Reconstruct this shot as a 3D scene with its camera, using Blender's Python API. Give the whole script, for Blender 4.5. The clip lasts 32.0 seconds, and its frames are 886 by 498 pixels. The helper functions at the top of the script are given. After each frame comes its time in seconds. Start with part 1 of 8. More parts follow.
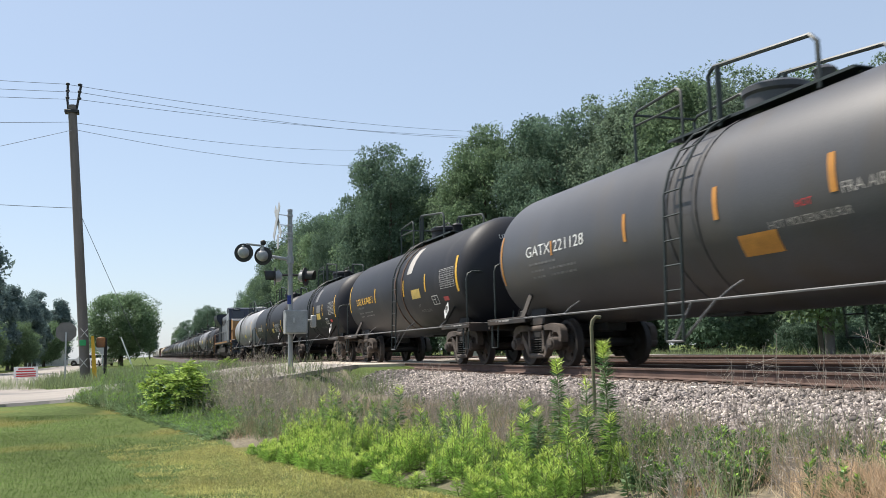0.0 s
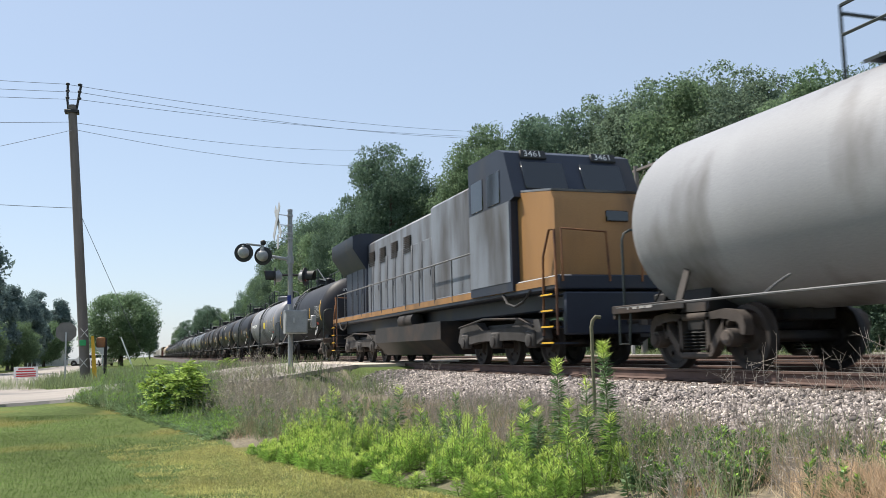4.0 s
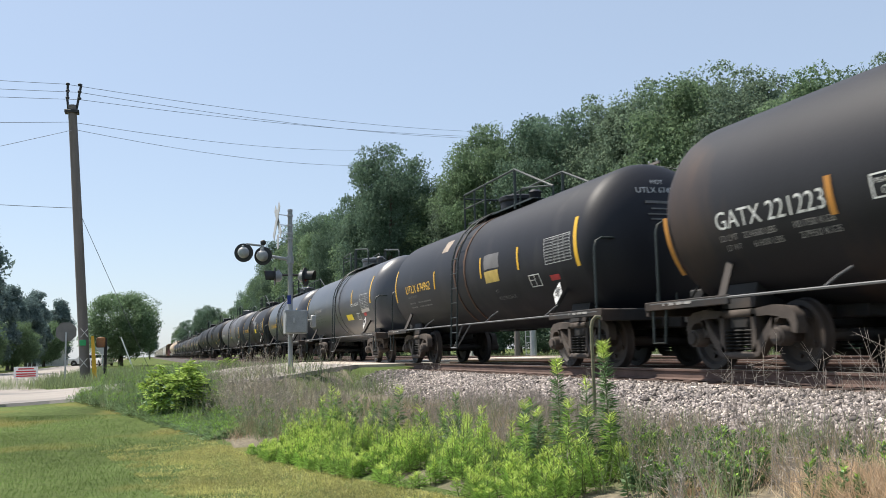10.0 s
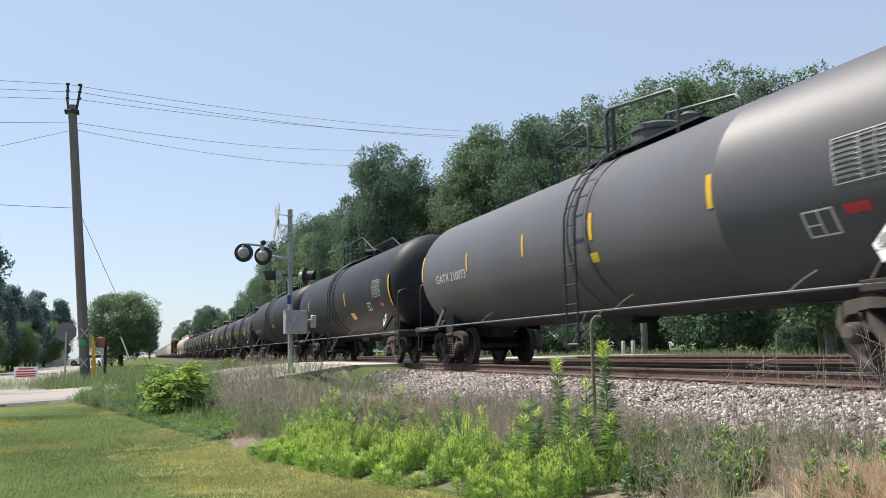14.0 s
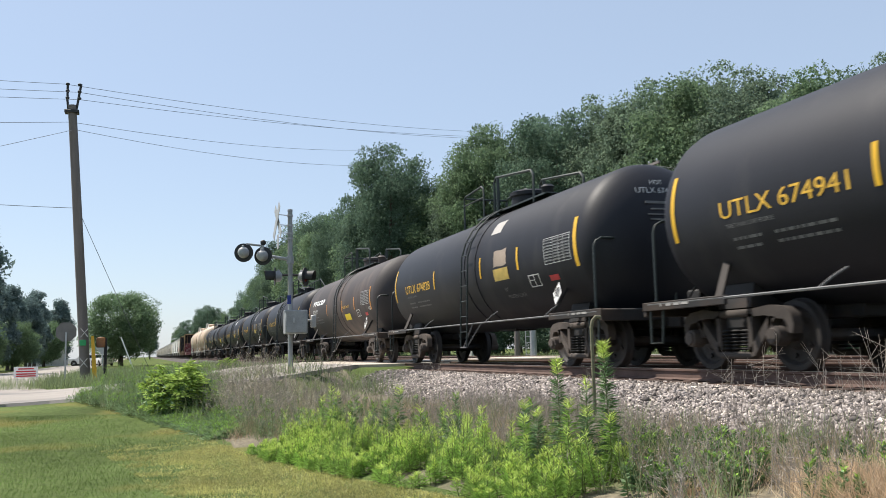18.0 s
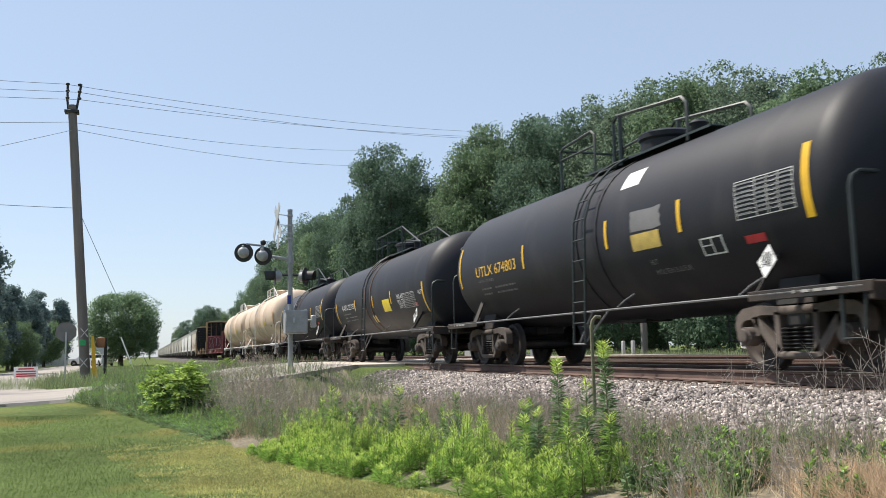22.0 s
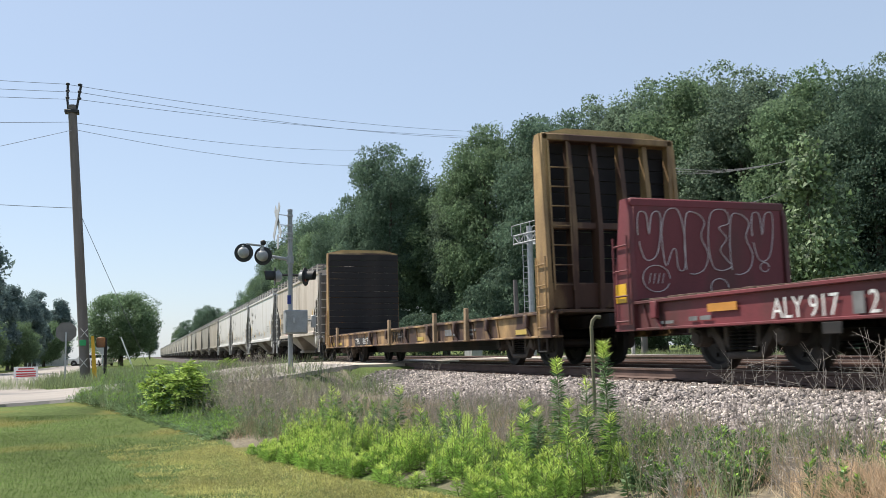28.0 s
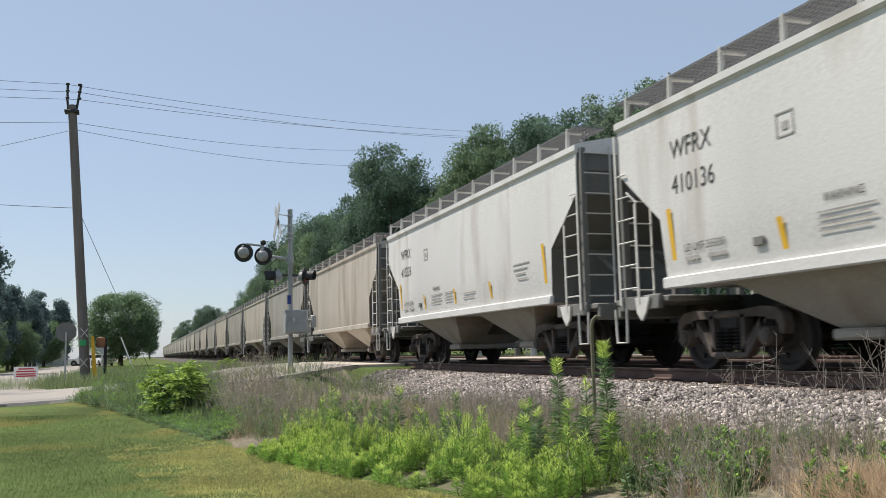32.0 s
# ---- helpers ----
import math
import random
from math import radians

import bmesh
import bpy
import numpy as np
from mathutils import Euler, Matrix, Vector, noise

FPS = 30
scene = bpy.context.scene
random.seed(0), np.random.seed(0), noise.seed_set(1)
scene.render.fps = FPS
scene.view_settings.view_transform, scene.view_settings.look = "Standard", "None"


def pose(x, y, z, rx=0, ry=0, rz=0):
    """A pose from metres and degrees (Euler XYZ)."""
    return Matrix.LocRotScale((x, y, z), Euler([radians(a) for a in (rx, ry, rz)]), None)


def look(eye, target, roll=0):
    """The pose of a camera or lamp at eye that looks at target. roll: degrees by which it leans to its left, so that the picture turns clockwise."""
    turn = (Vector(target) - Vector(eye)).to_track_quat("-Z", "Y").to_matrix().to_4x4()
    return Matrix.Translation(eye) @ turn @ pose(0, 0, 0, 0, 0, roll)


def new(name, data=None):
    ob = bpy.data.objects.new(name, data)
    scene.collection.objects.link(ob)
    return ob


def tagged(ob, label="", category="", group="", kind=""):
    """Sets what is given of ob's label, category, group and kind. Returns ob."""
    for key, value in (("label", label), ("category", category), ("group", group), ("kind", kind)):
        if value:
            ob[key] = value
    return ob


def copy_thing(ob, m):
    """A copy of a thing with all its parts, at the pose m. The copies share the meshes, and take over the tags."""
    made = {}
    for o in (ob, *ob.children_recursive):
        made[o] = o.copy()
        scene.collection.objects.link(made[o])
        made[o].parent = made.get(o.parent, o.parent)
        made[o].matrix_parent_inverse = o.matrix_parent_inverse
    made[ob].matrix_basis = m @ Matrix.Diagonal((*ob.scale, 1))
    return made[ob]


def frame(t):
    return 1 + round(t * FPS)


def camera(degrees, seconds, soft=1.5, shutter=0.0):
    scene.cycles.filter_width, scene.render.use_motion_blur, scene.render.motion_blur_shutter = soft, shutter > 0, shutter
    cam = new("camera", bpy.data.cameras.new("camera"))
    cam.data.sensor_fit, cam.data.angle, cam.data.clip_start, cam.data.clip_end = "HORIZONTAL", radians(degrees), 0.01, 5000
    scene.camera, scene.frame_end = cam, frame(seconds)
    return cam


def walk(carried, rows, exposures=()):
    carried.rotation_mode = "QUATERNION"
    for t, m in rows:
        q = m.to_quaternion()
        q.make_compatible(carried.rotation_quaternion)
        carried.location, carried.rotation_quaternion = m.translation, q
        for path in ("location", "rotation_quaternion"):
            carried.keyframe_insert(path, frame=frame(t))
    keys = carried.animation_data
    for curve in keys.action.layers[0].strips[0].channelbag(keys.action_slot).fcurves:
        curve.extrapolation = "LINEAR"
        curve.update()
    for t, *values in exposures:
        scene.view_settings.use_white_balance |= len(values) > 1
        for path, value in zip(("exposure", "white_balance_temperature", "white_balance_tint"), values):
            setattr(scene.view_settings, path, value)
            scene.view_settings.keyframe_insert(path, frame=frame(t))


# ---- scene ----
# ------------------------------------------------------------------ camera
EYE = Vector((0, 0, 1.55))
RAIL = 1.18            # top of rail above the lawn
TRACK_Y = 8.7          # centre line of the busy track
cam = camera(53.96, 32.0, soft=0.45, shutter=0.12)
CAM_AXES = Matrix(((0.32156811, 0.11654556, 0.93968669, 0), (0.94661824, -0.01594959, -0.32196198, 0),
                   (-0.02253562, 0.99305727, -0.11545303, 0), (0, 0, 0, 1)))
STAND = Matrix.Translation(EYE) @ CAM_AXES
walk(cam, [(0, STAND), (32, STAND)], exposures=[(0, 0.44), (23.6, 0.44), (24.9, 0.24), (26.6, 0.24), (27.6, 0.44), (29.2, 0.44), (30.1, 0.20), (30.8, 0.13), (32, 0.15)])

# ------------------------------------------------------------------ daylight
SUN_WAY = Vector((-0.36, -0.37, 0.855)).normalized()
world = bpy.data.worlds.new("sky")
scene.world = world
world.use_nodes = True
wn = world.node_tree
sky = wn.nodes.new("ShaderNodeTexSky")
sky.sky_type = "NISHITA"
sky.sun_disc = False
sky.sun_elevation = math.asin(SUN_WAY.z)
sky.sun_rotation = math.atan2(SUN_WAY.x, SUN_WAY.y)
sky.air_density, sky.dust_density, sky.ozone_density = 0.95, 0.7, 0.7
# summer haze evens out the clear sky
haze = wn.nodes.new("ShaderNodeMix")
haze.data_type = "RGBA"
haze.inputs["Factor"].default_value = 0.62
haze.inputs["B"].default_value = (2.95, 3.55, 4.45, 1)
wn.links.new(sky.outputs[0], haze.inputs["A"])
wn.nodes["Background"].inputs[1].default_value = 0.134
wn.links.new(haze.outputs["Result"], wn.nodes["Background"].inputs[0])
sun_data = bpy.data.lights.new("sun", "SUN")
sun_data.energy, sun_data.angle, sun_data.color = 5.0, radians(0.53), (1.0, 0.935, 0.84)
sun = new("sun", sun_data)
sun.matrix_world = look(SUN_WAY * 60, (0, 0, 0))


# ------------------------------------------------------------------ materials
def mat(name, col, rough=0.6, metal=0.0, var=0.18, s1=1.3, s2=22.0, bump=0.15, depth=0.01, stain=None, amount=0.4,
        s3=0.9, streak=1.0, island=0.0, random_tint=0.0, spec=0.5, translucent=0.0, fine=0.12):
    """A procedural surface: tint varied at two scales, an optional stain with its own shape, and relief."""
    m = bpy.data.materials.new(name)
    m.use_nodes = True
    nt = m.node_tree
    n, l = nt.nodes, nt.links
    bs = n["Principled BSDF"]
    bs.inputs["Roughness"].default_value, bs.inputs["Metallic"].default_value = rough, metal
    bs.inputs["Specular IOR Level"].default_value = spec
    tc = n.new("ShaderNodeTexCoord")
    mp = n.new("ShaderNodeMapping")
    mp.inputs["Scale"].default_value = (1, 1, streak)
    l.new(tc.outputs["Object"], mp.inputs[0])

    def noise_at(scale, detail=4.0, stretched=True):
        t = n.new("ShaderNodeTexNoise")
        t.inputs["Scale"].default_value, t.inputs["Detail"].default_value = scale, detail
        l.new(mp.outputs[0] if stretched else tc.outputs["Object"], t.inputs["Vector"])
        return t.outputs["Fac"]

    def math_node(op, a, b):
        t = n.new("ShaderNodeMath")
        t.operation = op
        for i, v in enumerate((a, b)):
            if isinstance(v, (int, float)):
                t.inputs[i].default_value = v
            else:
                l.new(v, t.inputs[i])
        return t.outputs[0]

    def spread(fac, width):
        t = n.new("ShaderNodeMapRange")
        t.inputs["From Min"].default_value, t.inputs["From Max"].default_value = 0.28, 0.72
        t.inputs["To Min"].default_value, t.inputs["To Max"].default_value = 1 - width, 1 + width
        l.new(fac, t.inputs["Value"])
        return t.outputs[0]

    big, small = noise_at(s1), noise_at(s2, 3.0, False)
    value = math_node("MULTIPLY", spread(big, var), spread(small, fine))
    if island:
        g = n.new("ShaderNodeNewGeometry")
        t = n.new("ShaderNodeMapRange")
        t.inputs["To Min"].default_value, t.inputs["To Max"].default_value = 1 - island, 1 + island
        l.new(g.outputs["Random Per Island"], t.inputs["Value"])
        value = math_node("MULTIPLY", value, t.outputs[0])
    if random_tint:
        o = n.new("ShaderNodeObjectInfo")
        t = n.new("ShaderNodeMapRange")
        t.inputs["To Min"].default_value, t.inputs["To Max"].default_value = 1 - random_tint, 1 + random_tint
        l.new(o.outputs["Random"], t.inputs["Value"])
        value = math_node("MULTIPLY", value, t.outputs[0])
    mul = n.new("ShaderNodeVectorMath")
    mul.operation = "SCALE"
    mul.inputs[0].default_value = col
    l.new(value, mul.inputs["Scale"])
    colour = mul.outputs[0]
    if stain:
        rmp = n.new("ShaderNodeMapRange")
        rmp.inputs["From Min"].default_value, rmp.inputs["From Max"].default_value = 0.62 - amount * 0.35, 0.80 - amount * 0.30
        l.new(noise_at(s3, 6.0), rmp.inputs["Value"])
        mix = n.new("ShaderNodeMix")
        mix.data_type = "RGBA"
        l.new(rmp.outputs[0], mix.inputs["Factor"])
        l.new(colour, mix.inputs["A"])
        mix.inputs["B"].default_value = (*stain, 1)
        colour = mix.outputs["Result"]
    l.new(colour, bs.inputs["Base Color"])
    if bump:
        b = n.new("ShaderNodeBump")
        b.inputs["Strength"].default_value, b.inputs["Distance"].default_value = bump, depth
        l.new(small, b.inputs["Height"])
        l.new(b.outputs[0], bs.inputs["Normal"])
    if translucent:
        tr = n.new("ShaderNodeBsdfTranslucent")
        l.new(colour, tr.inputs["Color"])
        mx = n.new("ShaderNodeMixShader")
        mx.inputs[0].default_value = translucent
        l.new(bs.outputs[0], mx.inputs[1])
        l.new(tr.outputs[0], mx.inputs[2])
        l.new(mx.outputs[0], n["Material Output"].inputs["Surface"])
    return m


# tank and car paints
BLACK = mat("black_tank_paint", (0.013, 0.0135, 0.019), 0.55, var=0.25, s1=0.7, s2=60, bump=0.05, stain=(0.038, 0.036, 0.038), amount=0.15, streak=0.45, fine=0.2, spec=0.32)
BLACK_RUSTY = mat("black_tank_paint_rust_streaked", (0.014, 0.0135, 0.017), 0.56, var=0.3, s1=0.7, s2=60, bump=0.06, stain=(0.06, 0.038, 0.028), amount=0.18, s3=0.75, streak=0.25, fine=0.25, spec=0.35)
CHARCOAL = mat("charcoal_tank_paint", (0.058, 0.060, 0.070), 0.37, var=0.16, s1=0.5, s2=50, bump=0.05, stain=(0.09, 0.085, 0.08), amount=0.2, streak=0.4, spec=0.75)
DUSTY = mat("dusty_dark_tank_paint", (0.060, 0.060, 0.066), 0.46, var=0.22, s1=0.5, s2=50, bump=0.05, stain=(0.07, 0.062, 0.055), amount=0.3, streak=0.4)
MID_GREY = mat("mid_grey_tank_paint", (0.085, 0.085, 0.096), 0.52, var=0.14, s1=0.5, s2=50, bump=0.05, stain=(0.09, 0.085, 0.08), amount=0.25, streak=0.35)
GREY = mat("grey_tank_paint", (0.27, 0.272, 0.285), 0.5, var=0.12, s1=0.5, s2=50, bump=0.05, stain=(0.10, 0.09, 0.08), amount=0.22, streak=0.35)
BROWN = mat("brown_tank_paint", (0.042, 0.034, 0.034), 0.68, var=0.22, s1=0.6, s2=50, bump=0.05, stain=(0.10, 0.075, 0.065), amount=0.35, streak=0.35)
STONE_GREY = mat("stone_grey_tank_paint", (0.185, 0.187, 0.205), 0.52, var=0.14, s1=0.5, s2=50, bump=0.05, stain=(0.08, 0.075, 0.072), amount=0.25, streak=0.35)
CREAM = mat("cream_tank_paint", (0.57, 0.435, 0.32), 0.5, var=0.08, s1=0.5, s2=40, bump=0.04, stain=(0.30, 0.22, 0.14), amount=0.12, streak=0.25)
HOPPER_WHITE = mat("pale_grey_hopper_paint", (0.635, 0.618, 0.598), 0.55, var=0.08, s1=0.45, s2=30, bump=0.08, depth=0.02, stain=(0.40, 0.36, 0.30), amount=0.14, streak=0.2)
HOPPER_TAN = mat("tan_grey_hopper_paint", (0.53, 0.465, 0.395), 0.55, var=0.10, s1=0.45, s2=30, bump=0.08, depth=0.02, stain=(0.30, 0.24, 0.17), amount=0.25, streak=0.2)
# weathered cars' own paint; also the painted shade of the pale cars' bays
HOPPER_GREY = mat("weathered_hopper_and_bay_shade_paint", (0.31, 0.29, 0.255), 0.6, var=0.16, s1=0.5, s2=30, bump=0.08, depth=0.02, stain=(0.2, 0.17, 0.13), amount=0.3, streak=0.2)
HOPPER_DUSTY = mat("dusty_tan_hopper_paint", (0.41, 0.365, 0.31), 0.6, var=0.14, s1=0.5, s2=30, bump=0.08, depth=0.02, stain=(0.24, 0.20, 0.15), amount=0.28, streak=0.2)
# grey for hopper ends: some grime, the rest is shade put into the colour
END_GREY = mat("weathered_shade_grey_end_paint", (0.17, 0.165, 0.155), 0.65, var=0.2, s1=1.2, s2=30, bump=0.08, stain=(0.09, 0.07, 0.055), amount=0.35, streak=0.3)
FLAT_RED = mat("oxide_red_flat_car_paint", (0.150, 0.027, 0.033), 0.62, var=0.25, s1=1.1, s2=30, bump=0.1, stain=(0.07, 0.028, 0.024), amount=0.35, streak=0.4)
FLAT_YELLOW = mat("weathered_yellow_flat_car_paint", (0.44, 0.28, 0.125), 0.7, var=0.4, s1=1.3, s2=30, bump=0.12, stain=(0.055, 0.028, 0.022), amount=0.82, s3=1.5, streak=0.45)
BULKHEAD_YELLOW = mat("faded_yellow_bulkhead_paint", (0.52, 0.34, 0.145), 0.65, var=0.25, s1=1.2, s2=30, bump=0.12, stain=(0.075, 0.036, 0.022), amount=0.66, s3=0.8, streak=0.35)
PLANK_DARK = mat("dark_bulkhead_lining", (0.014, 0.012, 0.013), 0.8, var=0.3, s1=1.5, s2=40, bump=0.15, stain=(0.035, 0.028, 0.024), amount=0.2)
DECK_WOOD = mat("old_deck_timber", (0.10, 0.065, 0.045), 0.85, var=0.3, s1=2, s2=30, bump=0.3)
STAKE_WOOD = mat("pale_stake_timber", (0.33, 0.23, 0.14), 0.85, var=0.25, s1=3, s2=40, bump=0.3)
RUST_ORANGE = mat("rusty_orange_paint", (0.26, 0.11, 0.04), 0.7, var=0.3, s1=4, s2=50, bump=0.08, stain=(0.08, 0.035, 0.02), amount=0.5)
LOCO_TRUCK = mat("dusty_locomotive_truck_steel", (0.065, 0.060, 0.058), 0.8, var=0.35, s1=2, s2=40, bump=0.2, stain=(0.025, 0.022, 0.02), amount=0.5)
LOCO_BLUE = mat("locomotive_dark_blue_paint", (0.012, 0.018, 0.034), 0.5, var=0.2, s1=0.8, s2=40, bump=0.04, stain=(0.04, 0.035, 0.032), amount=0.3, streak=0.35)
LOCO_GREY = mat("locomotive_grey_paint", (0.18, 0.20, 0.23), 0.55, var=0.2, s1=0.8, s2=40, bump=0.04, stain=(0.05, 0.042, 0.036), amount=0.5, streak=0.25)
LOCO_GOLD = mat("locomotive_gold_paint", (0.32, 0.165, 0.055), 0.6, var=0.25, s1=0.9, s2=40, bump=0.04, stain=(0.15, 0.08, 0.03), amount=0.35, streak=0.3)
STEEL_DARK = mat("grimy_underframe_steel", (0.014, 0.013, 0.013), 0.75, var=0.35, s1=2.5, s2=40, bump=0.15, stain=(0.05, 0.032, 0.022), amount=0.3)
CAST = mat("dusty_cast_truck_steel", (0.085, 0.068, 0.058), 0.85, var=0.35, s1=3, s2=45, bump=0.25, stain=(0.030, 0.025, 0.022), amount=0.5, random_tint=0.45)
WHEEL_STEEL = mat("rolled_wheel_steel", (0.020, 0.017, 0.016), 0.7, var=0.25, s1=3, s2=40, bump=0.1, stain=(0.06, 0.04, 0.028), amount=0.35)
TREAD = mat("bright_tread_steel", (0.35, 0.34, 0.33), 0.3, metal=0.9, var=0.15, s1=5, s2=60, bump=0.05)
RAIL_RUST = mat("rusty_rail_side", (0.115, 0.072, 0.058), 0.85, var=0.25, s1=3, s2=60, bump=0.2)
RAIL_HEAD = mat("polished_rail_head", (0.40, 0.37, 0.34), 0.32, metal=0.85, var=0.15, s1=1, s2=60, bump=0.03)
HANDRAIL_GREY = mat("grey_handrail_paint", (0.135, 0.135, 0.138), 0.6, var=0.2, s1=4, s2=60, bump=0.05)
HANDRAIL_DARK = mat("dark_green_handrail_paint", (0.020, 0.028, 0.026), 0.5, var=0.2, s1=4, s2=60, bump=0.05)
RAIL_WHITE = mat("white_handrail_paint", (0.62, 0.60, 0.56), 0.5, var=0.15, s1=3, s2=60, bump=0.05)
YELLOW = mat("yellow_reflective_sheeting", (0.72, 0.42, 0.02), 0.4, var=0.1, s1=5, s2=60, bump=0.02)
ORANGE = mat("faded_orange_sheeting", (0.50, 0.22, 0.04), 0.5, var=0.15, s1=5, s2=60, bump=0.02)
LEMON = mat("lemon_decal", (0.75, 0.58, 0.03), 0.45, var=0.1, s1=5, s2=60, bump=0.02)
FADED_YELLOW = mat("faded_yellow_decal", (0.50, 0.36, 0.09), 0.5, var=0.2, s1=5, s2=60, bump=0.02)
INK_WHITE = mat("white_stencil_paint", (0.66, 0.66, 0.64), 0.55, var=0.2, s1=6, s2=60, bump=0.02)
INK_GREY = mat("worn_grey_stencil_paint", (0.16, 0.16, 0.16), 0.6, var=0.3, s1=6, s2=60, bump=0.02)
INK_YELLOW = mat("yellow_stencil_paint", (0.74, 0.44, 0.05), 0.5, var=0.2, s1=6, s2=60, bump=0.02)
INK_PANEL = mat("chalky_white_stencil_paint", (0.48, 0.48, 0.47), 0.6, var=0.25, s1=6, s2=60, bump=0.02)
INK_FADED = mat("faded_grey_stencil_paint", (0.34, 0.32, 0.30), 0.6, var=0.25, s1=6, s2=60, bump=0.02)
INK_DARK = mat("dark_stencil_paint", (0.05, 0.045, 0.042), 0.6, var=0.25, s1=6, s2=60, bump=0.02)
INK_RED = mat("red_decal", (0.50, 0.035, 0.04), 0.5, var=0.15, s1=6, s2=60, bump=0.02)
PATCH_GREY = mat("primer_grey_paint_patch", (0.15, 0.145, 0.145), 0.55, var=0.2, s1=2, s2=50, bump=0.03)
PATCH_PALE = mat("pale_paint_patch", (0.42, 0.39, 0.36), 0.5, var=0.15, s1=2, s2=50, bump=0.03)
PATCH_TAN = mat("tan_primer_patch", (0.34, 0.27, 0.21), 0.6, var=0.2, s1=2, s2=50, bump=0.03)
RUST_BAND = mat("rust_stained_band", (0.085, 0.045, 0.028), 0.75, var=0.35, s1=1.6, s2=50, bump=0.08, streak=0.4)
PINK = mat("pink_spray_paint", (0.55, 0.12, 0.17), 0.6, var=0.2, s1=3, s2=50, bump=0.02)
SPRAY_WHITE = mat("white_spray_paint", (0.62, 0.55, 0.54), 0.6, var=0.2, s1=3, s2=50, bump=0.02)
GLASS = mat("dark_cab_glass", (0.012, 0.016, 0.02), 0.06, var=0.05, bump=0, spec=0.8)
# place
LAWN = mat("mown_lawn_soil", (0.085, 0.115, 0.038), 0.95, var=0.35, s1=0.35, s2=9, bump=0.6, depth=0.03, stain=(0.17, 0.155, 0.05), amount=0.26, s3=0.42, fine=0.3, spec=0.05)
ASPHALT = mat("pale_worn_asphalt", (0.32, 0.285, 0.25), 0.9, var=0.12, s1=0.4, s2=45, bump=0.25, stain=(0.16, 0.15, 0.145), amount=0.3, s3=0.25)
CONCRETE = mat("crossing_concrete", (0.55, 0.48, 0.40), 0.85, var=0.15, s1=0.8, s2=40, bump=0.2, stain=(0.36, 0.30, 0.25), amount=0.3, random_tint=0.08)
STONE_PALE = mat("pale_tan_ballast_stone", (0.50, 0.44, 0.39), 0.95, var=0.2, s1=1.2, s2=60, bump=0, island=0.5, spec=0.1)
BALLAST_BED = mat("ballast_fines", (0.085, 0.074, 0.068), 0.95, var=0.3, s1=2, s2=28, bump=0.9, depth=0.05, fine=0.35)
STONE = mat("crushed_ballast_stone", (0.25, 0.222, 0.208), 0.95, var=0.25, s1=1.2, s2=60, bump=0, island=0.7, spec=0.1)
TIE_WOOD = mat("creosoted_tie_timber", (0.10, 0.066, 0.052), 0.9, var=0.3, s1=3, s2=40, bump=0.4, random_tint=0.35)
POLE_WOOD = mat("weathered_pole_timber", (0.155, 0.138, 0.128), 0.9, var=0.25, s1=3, s2=30, bump=0.35, streak=0.12)
GALV = mat("galvanised_steel", (0.40, 0.41, 0.42), 0.5, metal=0.35, var=0.15, s1=4, s2=60, bump=0.05)
ALU_GREY = mat("grey_signal_paint", (0.30, 0.31, 0.315), 0.5, var=0.15, s1=3, s2=60, bump=0.05, stain=(0.2, 0.19, 0.17), amount=0.25)
SIGNAL_BLACK = mat("matt_black_signal_paint", (0.02, 0.02, 0.021), 0.6, var=0.2, s1=4, s2=60, bump=0.05)
WIRE = mat("dark_cable", (0.10, 0.105, 0.115), 0.6, var=0.1, bump=0)
SIGN_WHITE = mat("white_sign_face", (0.78, 0.77, 0.75), 0.5, var=0.06, s1=3, s2=60, bump=0.02)
SIGN_BACK = mat("sign_back_aluminium", (0.42, 0.42, 0.41), 0.5, metal=0.3, var=0.1, s1=3, s2=60, bump=0.03)
# darker copy of the sign-back grey, with the back's shade in its colour
STOP_BACK = mat("shade_dark_sign_back", (0.16, 0.155, 0.15), 0.7, var=0.15, s1=3, s2=60, bump=0.03)
CAR_WHITE = mat("white_car_paint", (0.78, 0.78, 0.77), 0.25, var=0.03, s1=3, s2=60, bump=0)
TYRE = mat("black_tyre_rubber", (0.018, 0.018, 0.018), 0.85, var=0.15, s1=6, s2=60, bump=0.1)
CHROME = mat("silver_wheel_rim", (0.5, 0.5, 0.5), 0.3, metal=0.8, var=0.1, bump=0)
ROOF_BROWN = mat("brown_roof_shingles", (0.10, 0.085, 0.08), 0.9, var=0.2, s1=1, s2=12, bump=0.3)
SIDING = mat("pale_house_siding", (0.50, 0.49, 0.46), 0.8, var=0.1, s1=1, s2=12, bump=0.15)
# plants
BARK = mat("rough_bark", (0.085, 0.068, 0.052), 0.95, var=0.3, s1=2, s2=18, bump=0.6, streak=0.3)
LEAF_A = mat("deep_green_leaves", (0.118, 0.178, 0.122), 0.75, var=0.25, s1=0.25, s2=3, bump=0, island=0.34, translucent=0.5, spec=0.12, random_tint=0.15)
LEAF_B = mat("mid_green_leaves", (0.165, 0.240, 0.135), 0.75, var=0.25, s1=0.25, s2=3, bump=0, island=0.34, translucent=0.5, spec=0.12, random_tint=0.15)
LEAF_C = mat("grey_green_leaves", (0.160, 0.218, 0.150), 0.75, var=0.25, s1=0.25, s2=3, bump=0, island=0.5, translucent=0.5, spec=0.12, random_tint=0.15)
